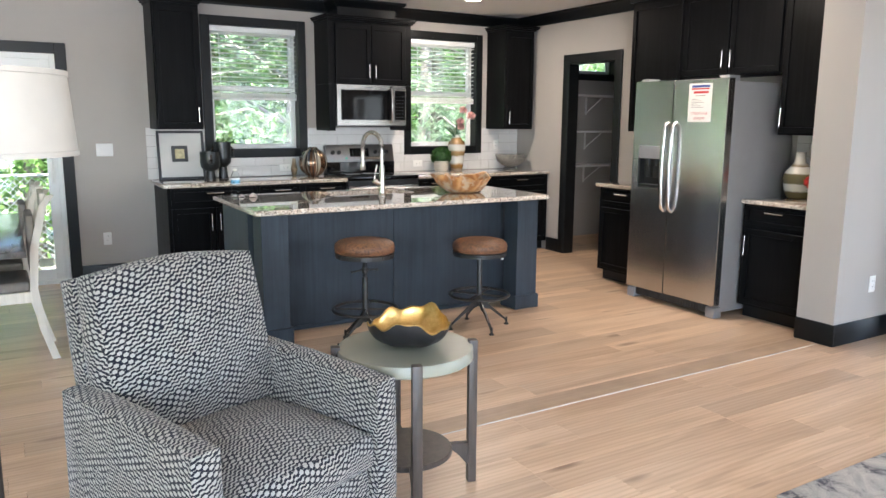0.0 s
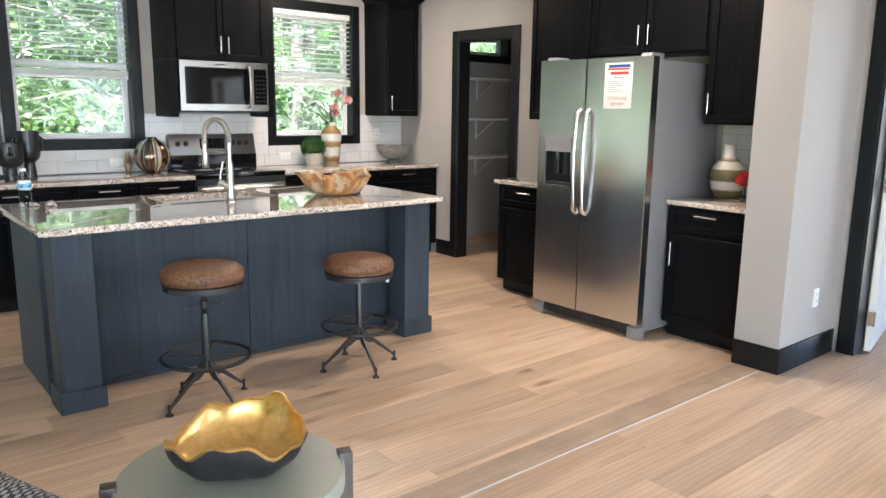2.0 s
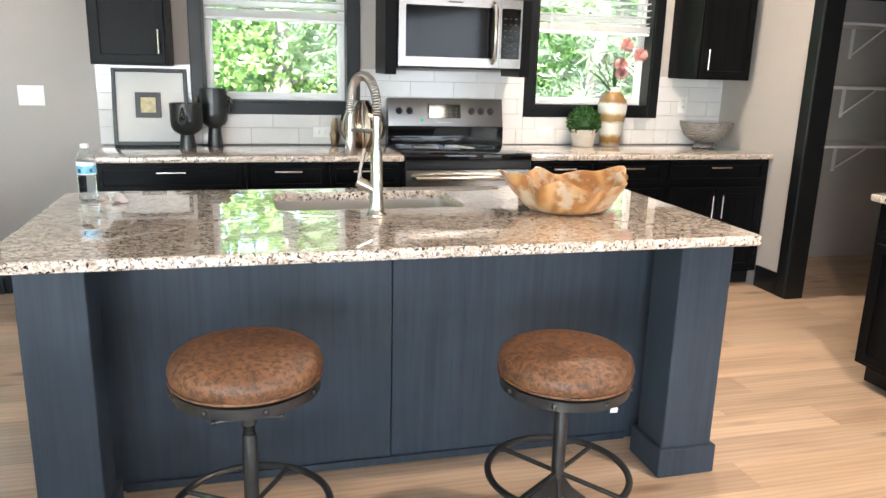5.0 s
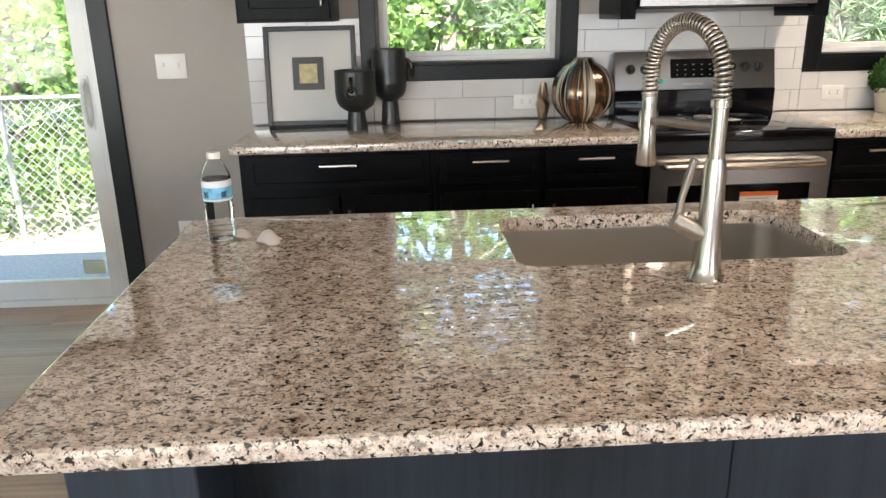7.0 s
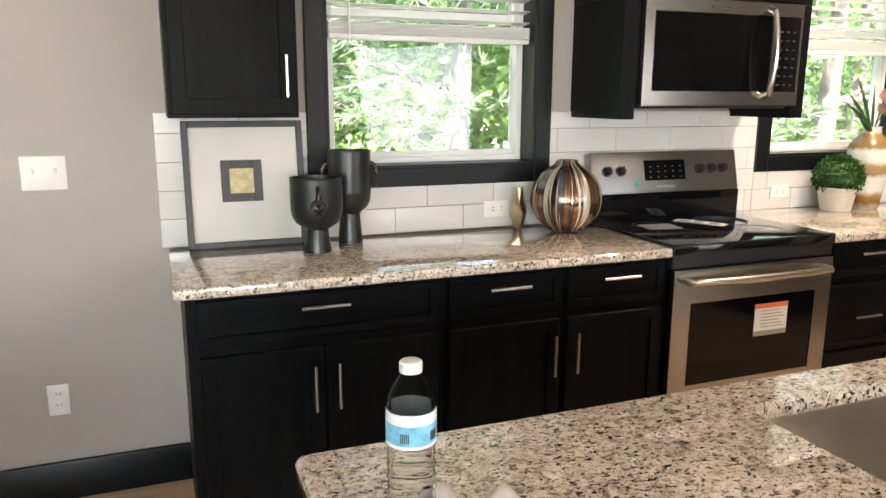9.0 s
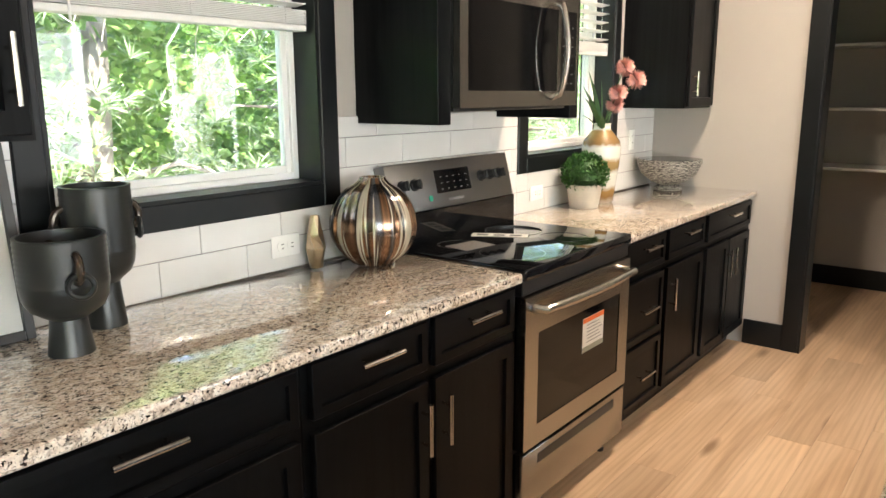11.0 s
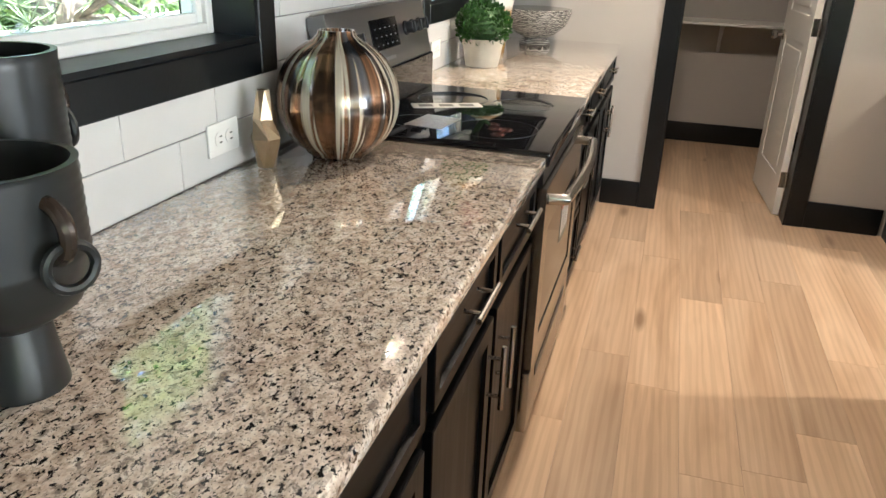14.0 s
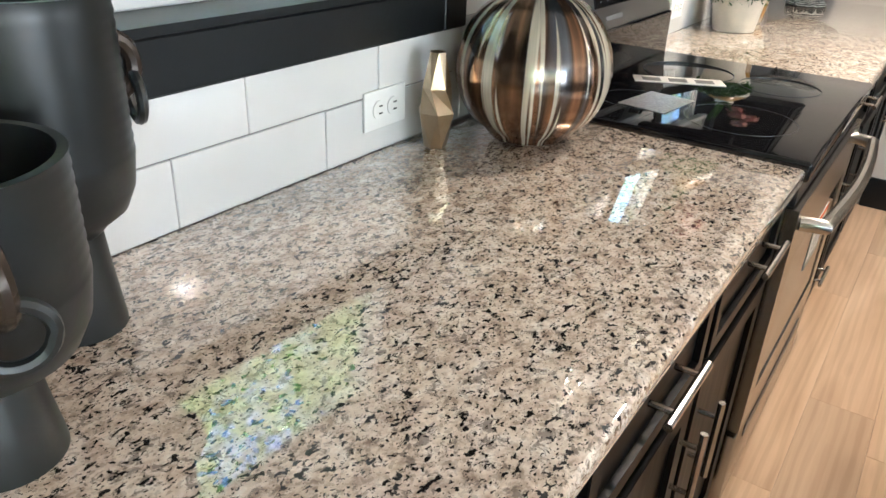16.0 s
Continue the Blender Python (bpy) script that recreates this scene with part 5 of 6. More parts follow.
def dining_set():
    t = thing("dining_table", "dark-topped dining table on cream pedestal feet", "dining table", pose(-0.62, 5.6, 0))
    part("tabletop", cube(B(), -0.55, 0.69, -0.97, 0.97, 0.715, 0.75, 0.004, 2), "table_top", t)
    part("apron", cube(B(), -0.45, 0.55, -0.85, 0.85, 0.63, 0.714), "cream_wood", t)
    for y in (-0.5, 0.5):
        ped = part("pedestal", lathe(B(), [(0.05, 0.06), (0.06, 0.12), (0.045, 0.2), (0.08, 0.42), (0.05, 0.56), (0.07, 0.63)], 24, (0.05, y)), "cream_wood", t)
        foot = B()
        tube(foot, [(-0.4, y, 0.03), (-0.3, y, 0.05), (0.05, y, 0.10), (0.4, y, 0.05), (0.5, y, 0.03)], 0.03, 10)
        part("foot", foot, "cream_wood", ped)
    c = thing("dining_chair", "cream-washed wooden dining chair with a taupe padded seat", "dining chair", pose(0.0, 5.26, 0, 0, 0, -90), group="chairs round the dining table")
    part("seat", cube(B(), -0.23, 0.23, -0.40, 0.08, 0.44, 0.50, 0.018, 3), "grey_pad", c, "taupe padded seat")
    part("seat_rail", cube(B(), -0.225, 0.225, -0.39, 0.09, 0.37, 0.438, 0.004, 1), "cream_wood", c)
    for s in (-1, 1):
        x = s * 0.205
        bp = B()
        prof = [(0.19, 0.0), (0.13, 0.22), (0.10, 0.45), (0.12, 0.70), (0.18, 0.95), (0.225, 1.02)]
        for (ya, za), (yb, zb) in zip(prof, prof[1:]):
            vs = [bp.verts.new(v) for v in ((x - 0.02, ya - 0.022, za), (x + 0.02, ya - 0.022, za), (x + 0.02, ya + 0.022, za), (x - 0.02, ya + 0.022, za), (x - 0.02, yb - 0.022, zb), (x + 0.02, yb - 0.022, zb), (x + 0.02, yb + 0.022, zb), (x - 0.02, yb + 0.022, zb))]
            for f in ((0, 3, 2, 1), (4, 5, 6, 7), (0, 1, 5, 4), (1, 2, 6, 5), (2, 3, 7, 6), (3, 0, 4, 7)):
                bp.faces.new([vs[i] for i in f])
        part("back_post", bp, "cream_wood", c)
        part("front_leg", cube(B(), x - 0.022, x + 0.022, -0.385, -0.341, 0, 0.37, 0.004, 1), "cream_wood", c)
    part("top_rail", cube(B(), -0.185, 0.185, 0.17, 0.20, 0.92, 1.03, 0.006, 2), "cream_wood", c)
    part("back_pad", cube(B(), -0.184, 0.184, 0.085, 0.13, 0.55, 0.90, 0.014, 3, pose(0, 0, 0, 0)), "grey_pad", c)
    copy_thing(c, pose(-0.02, 5.95, 0, 0, 0, -90))


dining_set()


# ---------------------------------------------------------------- bar stools
def stool(m, seat, label, turn):
    t = thing("bar_stool", label, "bar stool", m, group="stools at the island")
    prof = [(0.03, seat - 0.055), (0.175, seat - 0.052), (0.192, seat - 0.04), (0.198, seat - 0.015), (0.192, seat + 0.008), (0.17, seat + 0.026), (0.12, seat + 0.037), (0.05, seat + 0.041), (0, seat + 0.0415)]
    st = part("seat", lathe(B(), prof, 56), "leather", t, "worn brown leather seat", angle=80)
    part("piping", tube(B(), [(0.193 * math.cos(2 * math.pi * k / 48), 0.193 * math.sin(2 * math.pi * k / 48), seat - 0.041) for k in range(48)], 0.004, 6, closed=True), "leather", st)
    band = part("band", lathe(B(), [(0.03, seat - 0.082), (0.19, seat - 0.082), (0.19, seat - 0.054), (0.03, seat - 0.054)], 56), "iron", t)
    for k in range(8):
        a = 2 * math.pi * (k + 0.3) / 8
        b = lathe(B(), [(0.008, 0), (0.008, 0.003), (0.005, 0.006), (0, 0.007)], 12)
        bmesh.ops.transform(b, matrix=pose(0.19 * math.cos(a), 0.19 * math.sin(a), seat - 0.068) @ Matrix.Rotation(a, 4, "Z") @ pose(0, 0, 0, 0, 90, 0), verts=b.verts)
        part("bolt", b, "iron", band)
    zt = seat - 0.215 if seat > 0.64 else 0.52
    scr = B()
    pr = []
    z = zt - 0.05
    while z < seat - 0.083:
        pr += [(0.0155, z), (0.0125, z + 0.003)]
        z += 0.006
    lathe(scr, pr, 16)
    part("screw", scr, "iron", t)
    part("column", lathe(B(), [(0.02, 0.16), (0.02, zt - 0.01), (0.017, zt)], 20), "iron", t)
    if seat > 0.64:
        h = lathe(B(), [(0.021, seat - 0.185), (0.021, seat - 0.152)], 16)
        tube(h, [(-0.088, 0.0, seat - 0.175), (-0.02, 0, seat - 0.168), (0.02, 0, seat - 0.168), (0.088, 0, seat - 0.175)], 0.0065, 8)
        for s in (-1, 1):
            bmesh.ops.create_uvsphere(h, u_segments=10, v_segments=8, radius=0.009, matrix=Matrix.Translation((s * 0.09, 0, seat - 0.1755)))
        part("locking_bar", h, "iron", t)
    zr = 0.245
    ring = part("foot_ring", tube(B(), [(0.212 * math.cos(2 * math.pi * k / 56), 0.212 * math.sin(2 * math.pi * k / 56), zr) for k in range(56)], 0.0105, 10, closed=True), "iron", t)
    for k in range(4):
        a = math.pi / 2 * k + radians(turn)
        ca, sa = math.cos(a), math.sin(a)
        cs, ss = math.cos(a + math.pi / 4), math.sin(a + math.pi / 4)
        part("spoke", tube(B(), [(0.018 * cs, 0.018 * ss, zr), (0.205 * cs, 0.205 * ss, zr)], 0.0075, 8), "iron", ring)
        lg = B()
        # flat blade leg: deep at the column, narrow at the foot
        pts = [(0.016, 0.235, 0.165), (0.05, 0.19, 0.135), (0.085, 0.16, 0.13), (0.215, 0.045, 0.03)]
        for (ra, ta, ba), (rb, tb, bb) in zip(pts, pts[1:]):
            vs = [lg.verts.new((r, y, z)) for y in (-0.006, 0.006) for r, z in ((ra, ba), (rb, bb), (rb, tb), (ra, ta))]
            for f in ((0, 1, 2, 3), (7, 6, 5, 4), (0, 4, 5, 1), (3, 2, 6, 7), (1, 5, 6, 2), (0, 3, 7, 4)):
                lg.faces.new([vs[i] for i in f])
        bmesh.ops.transform(lg, matrix=Matrix.Rotation(a, 4, "Z"), verts=lg.verts)
        leg = part("leg", lg, "iron", t)
        ft = lathe(B(), [(0.019, 0), (0.019, 0.006), (0.012, 0.012), (0.008, 0.014), (0.008, 0.055), (0, 0.056)], 14, (0.222 * ca, 0.222 * sa))
        part("foot", ft, "iron", leg)
    return t


stool(pose(1.99, 4.356, 0), 0.678, "iron bar stool with a worn brown leather seat, wound up", 14)
s2 = stool(pose(2.887, 4.345, 0), 0.615, "iron bar stool with a worn brown leather seat, wound down", 80.5)
part("tag", cube(B(), 0.06, 0.082, -0.179, -0.177, 0.52, 0.534), "paper", s2, "small white tag")


# ---------------------------------------------------------------- on the island
def faucet():
    t = thing("kitchen_faucet", "brushed nickel spring-neck kitchen faucet", "faucet", pose(2.442, 5.02, 0.915))
    d = Vector((-0.30, 0.95, 0)).normalized()
    part("base", lathe(B(), [(0.034, 0), (0.034, 0.004), (0.03, 0.008), (0.026, 0.03), (0.0225, 0.10), (0.021, 0.21), (0.017, 0.235)], 28), "nickel", t)
    part("riser", lathe(B(), [(0.0145, 0.23), (0.0145, 0.325), (0.018, 0.327), (0.018, 0.34)], 20), "nickel", t)
    lv = B()
    e = Vector((-0.94, 0.2, 0)).normalized()
    tube(lv, [(0, 0, 0.085), e * 0.03 + Vector((0, 0, 0.10)), e * 0.066 + Vector((0, 0, 0.118))], 0.02, 14, radii=[0.02, 0.0195, 0.019])
    tube(lv, [e * 0.058 + Vector((0, 0, 0.12)), e * 0.058 + Vector((0, 0, 0.16)) + d * -0.005, e * 0.045 + Vector((0, 0, 0.235)) + d * -0.012], 0.008, 10, radii=[0.009, 0.0065, 0.0075])
    part("lever", lv, "nickel", t)
    # spring arch
    path = [Vector((0, 0, 0.34))]
    R = 0.105
    zc = 0.368
    for k in range(41):
        a = math.pi * k / 40
        path.append(d * (R - R * math.cos(a)) + Vector((0, 0, zc + R * math.sin(a) * 1.0)))
    path.append(d * 2 * R + Vector((0, 0, 0.325)))
    part("hose", tube(B(), path, 0.008, 10), "black", t)
    coil = []
    side = Vector((-d.y, d.x, 0))
    lengths = [(b - a).length for a, b in zip(path, path[1:])]
    whole = sum(lengths)
    turns = 46
    steps = turns * 10
    for s in range(steps + 1):
        want = whole * s / steps
        i = 0
        while i < len(lengths) - 1 and want > lengths[i]:
            want -= lengths[i]
            i += 1
        p = path[i].lerp(path[i + 1], min(1, want / lengths[i]))
        fwd = (path[i + 1] - path[i]).normalized()
        up = fwd.cross(side).normalized()
        an = 2 * math.pi * s / 10
        coil.append(p + 0.0145 * (math.cos(an) * side + math.sin(an) * up))
    part("spring", tube(B(), coil, 0.003, 6), "nickel", t, "coiled spring neck", angle=60)
    h = d * 2 * R
    hd = lathe(B(), [(0.020, 0.185), (0.0225, 0.19), (0.017, 0.25), (0.0145, 0.31), (0.016, 0.332), (0.013, 0.337)], 24, (h.x, h.y))
    part("spray_head", hd, "nickel", t)
    hold = B()
    tube(hold, [(0, 0, 0.29), d * R + Vector((0, 0, 0.284)), h + Vector((0, 0, 0.278))], 0.009, 8)
    part("holder_arm", hold, "nickel", t)
    col = lathe(B(), [(0.019, 0.262), (0.019, 0.296)], 20, (h.x, h.y))
    part("holder_ring", col, "nickel", t)


faucet()


def root_bowl():
    t = thing("wooden_bowl", "irregular carved root-wood bowl on the island", "bowl", pose(3.17, 5.02, 0.9155, 0, 0, 15))
    bm = B()
    n, rows = 64, 10

    def shape(a):
        return 1 + 0.10 * math.sin(3 * a + 0.5) + 0.07 * math.sin(5 * a + 2) + 0.05 * math.sin(9 * a)

    def rim(a):
        return 0.128 + 0.012 * math.sin(2 * a + 2.2) + 0.011 * math.sin(5 * a) + 0.010 * math.sin(8 * a + 1)

    grid = []
    for inside in (False, True):
        seq = range(rows + 1) if not inside else range(rows, -1, -1)
        for j in seq:
            f = j / rows
            ring = []
            for i in range(n):
                a = 2 * math.pi * i / n
                r = (0.115 + 0.115 * f ** 0.6) * (1 + (shape(a) - 1) * f)
                z = rim(a) * f ** 1.15 + 0.001
                if inside:
                    r -= 0.014 + 0.012 * (1 - f)
                    z += 0.018 * (1 - f) - 0.004
                nz = noise.noise(Vector((math.cos(a) * 3, math.sin(a) * 3, f * 3 + 7 * inside)))
                r *= 1 + 0.05 * nz * (0.4 if inside else 1)
                ring.append(bm.verts.new((r * math.cos(a) * 1.08, r * math.sin(a) * 0.88, z)))
            grid.append(ring)
    for a, b in zip(grid, grid[1:]):
        for i in range(n):
            j = (i + 1) % n
            bm.faces.new((a[i], a[j], b[j], b[i]))
    bm.faces.new(grid[0][::-1])
    bm.faces.new(grid[-1])
    part("bowl", bm, "burl", t, angle=60)


root_bowl()


def water_bottle():
    t = thing("water_bottle", "clear plastic water bottle with a blue label, nearly full", "bottle", pose(1.444, 5.397, 0.9155) @ Matrix.Diagonal((0.97, 0.97, 0.93, 1)))
    outside = [(0.022, 0.0), (0.030, 0.004), (0.0335, 0.014)]
    for k in range(10):
        outside.append((0.0335 - 0.0022 * (k % 2), 0.022 + 0.0082 * k))
    outside += [(0.0335, 0.104), (0.0335, 0.158), (0.033, 0.164), (0.029, 0.178), (0.021, 0.194), (0.0145, 0.204), (0.0135, 0.214)]
    wall = lathe(B(), outside + [(max(0.004, r - 0.0012), z if z > 0.003 else 0.0015) for r, z in reversed(outside)], 36)
    part("shell", wall, "bottle", t, angle=60)
    part("water", lathe(B(), [(max(0.004, r - 0.0014), max(z, 0.002)) for r, z in outside[:-5]], 36), "water", t, "clear water")
    part("label", lathe(B(), [(0.0338, 0.106), (0.0341, 0.107), (0.0341, 0.155), (0.0338, 0.156), (0.0336, 0.156), (0.0336, 0.106)], 36), "label_white", t, "white film label")
    part("label_band", lathe(B(), [(0.0342, 0.111), (0.0344, 0.112), (0.0344, 0.139), (0.0342, 0.14), (0.0341, 0.14), (0.0341, 0.111)], 36), "label_blue", t, "pale blue printed band")
    for a0 in (-1.05, -2.3):
        bars = B()
        for k in range(5):
            a = a0 + 0.075 * k
            cube(bars, 0.0343, 0.0347, -0.0008, 0.0008, 0.116, 0.130, m=Matrix.Rotation(a, 4, "Z"))
        part("printed_bars", bars, "black", t)
    part("cap", lathe(B(), [(0.0150, 0.207), (0.0155, 0.209), (0.0155, 0.221), (0.0135, 0.223), (0, 0.223)], 24), "plate", t, "white screw cap")


water_bottle()


def tissue():
    """A torn scrap folded into two curled lobes."""
    bm = B()
    for ox, oy, turn, ln, wd, lift in ((0.0, 0.0, -35, 0.062, 0.026, 0.030), (-0.03, 0.014, 150, 0.058, 0.020, 0.017), (0.008, -0.008, 20, 0.045, 0.015, 0.010)):
        grid = []
        for i in range(13):
            f = i / 12
            w = wd * math.sin(math.pi * (0.12 + 0.8 * f)) ** 0.7
            row = []
            for k in range(9):
                g = k / 4 - 1
                x = ln * f
                z = 0.002 + lift * math.sin(math.pi * f) * (1 - 0.75 * g * g) + 0.004 * noise.noise(Vector((f * 5, g * 3, turn)))
                p = Matrix.Rotation(radians(turn), 3, "Z") @ Vector((x, w * g, max(0.0012, z)))
                row.append(bm.verts.new(p + Vector((ox, oy, 0))))
            grid.append(row)
        for r0, r1 in zip(grid, grid[1:]):
            for k in range(8):
                bm.faces.new((r0[k], r0[k + 1], r1[k + 1], r1[k]))
    bmesh.ops.solidify(bm, geom=bm.faces[:], thickness=0.0008)
    solo("crumpled_tissue", bm, "tissue", "folded scrap of pinkish white tissue on the island", "tissue", pose(1.535, 5.375, 0.9165, 0, 0, -10), angle=40)


tissue()


# ---------------------------------------------------------------- on the window worktop
def picture():
    t = thing("framed_picture", "small print in a wide white mat and dark frame, leaning", "picture", pose(1.243, 7.265, 0.9155, -8))
    w, h = 0.425, 0.455
    f = B()
    for a in ((0, 0.022, 0, h), (w - 0.022, w, 0, h), (0.022, w - 0.022, 0, 0.022), (0.022, w - 0.022, h - 0.022, h)):
        cube(f, a[0], a[1], 0, 0.026, a[2], a[3], 0.002, 1)
    part("frame", f, "frame", t)
    part("mat", cube(B(), 0.022, w - 0.022, 0.012, 0.02, 0.022, h - 0.022), "paper", t, "white mat board")
    x0, x1, z0, z1 = 0.127, 0.272, 0.165, 0.315
    g = B()
    for a in ((x0, x0 + 0.03, z0, z1), (x1 - 0.03, x1, z0, z1), (x0 + 0.03, x1 - 0.03, z0, z0 + 0.03), (x0 + 0.03, x1 - 0.03, z1 - 0.03, z1)):
        cube(g, a[0], a[1], 0.006, 0.0118, a[2], a[3], 0.001, 1)
    part("inner_frame", g, "frame", t)
    part("print", cube(B(), x0 + 0.03, x1 - 0.03, 0.009, 0.0118, z0 + 0.03, z1 - 0.03), "print", t)


picture()


def goblet(m, h, r, foot_r, stem_z, label):
    t = thing("ceramic_goblet", label, "vase", m, group="black clay goblets")
    prof = [(foot_r, 0.0), (foot_r, 0.004), (foot_r * 0.86, stem_z * 0.6), (foot_r * 0.8, stem_z * 0.95), (r * 0.60, stem_z + 0.006), (r * 0.82, stem_z + 0.02), (r * 0.94, stem_z + 0.042), (r * 0.995, stem_z + 0.075)]
    z = stem_z + 0.08
    while z < h - 0.012:
        prof += [(r, z), (r * 0.985, z + 0.006)]
        z += 0.012
    prof += [(r, h), (r - 0.008, h), (r - 0.012, h - 0.06), (r * 0.7, stem_z + 0.05), (0, stem_z + 0.04)]
    part("cup", lathe(B(), prof, 48), "black_clay", t, angle=30)
    for s in (-1, 1):
        zl = h * 0.76
        lug = B()
        arc = [radians(105 - 190 * k / 10) for k in range(11)]
        tube(lug, [(s * (r - 0.006 + 0.027 * math.cos(a)), 0, zl + 0.004 + 0.030 * math.sin(a)) for a in arc], 0.009, 10)
        part("lug", lug, "ring_bronze", t)
        ring = B()
        tube(ring, [(s * (r + 0.018 - 0.006 * math.sin(2 * math.pi * k / 28 - 1.57)), 0.024 * math.cos(2 * math.pi * k / 28), zl - 0.030 + 0.024 * math.sin(2 * math.pi * k / 28)) for k in range(28)], 0.0058, 8, closed=True)
        part("ring", ring, "black_clay", t)


goblet(pose(1.671, 7.10, 0.9155, 0, 0, -98), 0.262, 0.092, 0.048, 0.085, "squat black clay goblet with ring handles")
goblet(pose(1.822, 7.232, 0.9155, 0, 0, -5), 0.345, 0.08, 0.046, 0.115, "tall black clay goblet with ring handles")


def gourd():
    def rip(a, z):
        return 1 + 0.012 * math.sin(15 * a)
    prof = [(0.055, 0), (0.075, 0.006)]
    for k in range(1, 20):
        f = k / 20
        ph = -math.pi / 2 + 0.45 + f * (math.pi - 0.72)
        prof.append((0.145 * math.cos(ph) ** 0.92, 0.128 + 0.142 * math.sin(ph) * (1.05 if ph > 0 else 0.92)))
    prof += [(0.045, 0.28), (0.043, 0.289), (0.035, 0.289), (0.03, 0.265), (0, 0.245)]
    prof = [p for p in prof if p[1] >= 0]
    solo("gourd_vase", lathe(B(), prof, 90, ripple=rip), "gourd", "round gourd vase in brown, bronze and cream stripes", "vase", pose(2.718, 7.18, 0.9155, 0, 0, -90), angle=60)


gourd()


def faceted_vase():
    bm = B()
    rings = []
    for r, z, off in ((0.021, 0, 0), (0.035, 0.066, 30), (0.026, 0.11, 0), (0.015, 0.172, 30)):
        rings.append([bm.verts.new((r * math.cos(radians(off + 60 * k)), r * math.sin(radians(off + 60 * k)), z)) for k in range(6)])
    for a, b in zip(rings, rings[1:]):
        for k in range(6):
            j = (k + 1) % 6
            bm.faces.new((a[k], a[j], b[k]))
            bm.faces.new((a[j], b[j], b[k]))
    bm.faces.new(rings[0][::-1])
    inner = [bm.verts.new((0.75 * v.co.x, 0.75 * v.co.y, v.co.z)) for v in rings[-1]]
    low = [bm.verts.new((0.75 * v.co.x, 0.75 * v.co.y, v.co.z - 0.03)) for v in rings[-1]]
    for k in range(6):
        j = (k + 1) % 6
        bm.faces.new((rings[-1][k], rings[-1][j], inner[j], inner[k]))
        bm.faces.new((inner[k], inner[j], low[j], low[k]))
    bm.faces.new(low)
    solo("bud_vase", bm, "brass", "small faceted champagne metal bud vase", "vase", pose(2.553, 7.283, 0.9155, 0, 0, 10), angle=12)


faceted_vase()


def outlet(name, m, label, ganged=1, switch=False, material="plate"):
    t = thing(name, label, "switch" if switch else "outlet", m)
    w = 0.07 * ganged
    part("plate", cube(B(), -w / 2 - 0.0, w / 2, -0.006, 0, -0.0575, 0.0575, 0.003, 2), material, t)
    for g in range(ganged):
        x = -w / 2 + 0.035 + 0.07 * g
        if switch:
            part("toggle", cube(B(), x - 0.005, x + 0.005, -0.016, -0.005, -0.004, 0.016, 0.002, 1), material, t)
        else:
            for z in (-0.02, 0.02):
                sock = part("socket", lathe(B(), [(0.0165, 0), (0.0165, 0.002), (0, 0.0022)], 20), material, t)
                sock.matrix_basis = pose(x, -0.006, z, 90)
                for dx in (-0.0065, 0.0065):
                    part("slot", cube(B(), x + dx - 0.0013, x + dx + 0.0013, -0.0088, -0.0081, z - 0.001, z + 0.008), "black", t)


outlet("light_switch", pose(0.80, N, 1.196), "white double light switch on the wall", 2, True)
outlet("wall_outlet", pose(0.773, N, 0.386), "white outlet low on the wall")
outlet("wall_outlet", pose(2.478, N - 0.0125, 0.993, 0, 90, 0), "white outlet on the backsplash tiles")
outlet("wall_outlet", pose(4.02, N - 0.0125, 1.0, 0, 90, 0), "white outlet on the backsplash tiles")
outlet("wall_outlet", pose(5.08, N - 0.0125, 1.20), "white outlet on the backsplash tiles")
outlet("wall_outlet", pose(5.09, 2.775, 0.39), "white outlet low on the end wall")
outlet("island_outlet", pose(1.40, 5.12, 0.66, 0, 0, -90), "black outlet on the end of the island", 1, False, "black")


def boxwood():
    t = thing("potted_plant", "clipped boxwood ball in a pale round pot", "plant", pose(4.247, 7.205, 0.9155))
    part("pot", lathe(B(), [(0.066, 0), (0.07, 0.003), (0.088, 0.108), (0.088, 0.115), (0.08, 0.115), (0.078, 0.10), (0, 0.098)], 36), "pot", t)
    rng = random.Random(3)
    bm = B()
    for k in range(1500):
        u, a = rng.uniform(-0.75, 1), rng.uniform(0, 2 * math.pi)
        r = 0.110 * (0.72 + 0.3 * rng.random())
        s = math.sqrt(max(0, 1 - u * u))
        p = Vector((r * s * math.cos(a), r * s * math.sin(a), 0.165 + r * u * 0.9))
        nrm = (p - Vector((0, 0, 0.165))).normalized()
        side = nrm.cross(Vector((rng.uniform(-1, 1), rng.uniform(-1, 1), rng.uniform(-1, 1)))).normalized()
        tip = (nrm + side * rng.uniform(-1, 1) + Vector((0, 0, 0.4))).normalized()
        w = 0.006 + 0.003 * rng.random()
        ln = 0.014 + 0.006 * rng.random()
        bm.faces.new([bm.verts.new(q) for q in (p, p + tip * ln * 0.5 + side * w, p + tip * ln, p + tip * ln * 0.5 - side * w)])
    part("leaves", bm, "boxwood", t, "dense small green leaves")
    part("core", lathe(B(), [(0.03, 0.10), (0.085, 0.14), (0.092, 0.18), (0.06, 0.235), (0, 0.25)], 20), "stem", t)


boxwood()


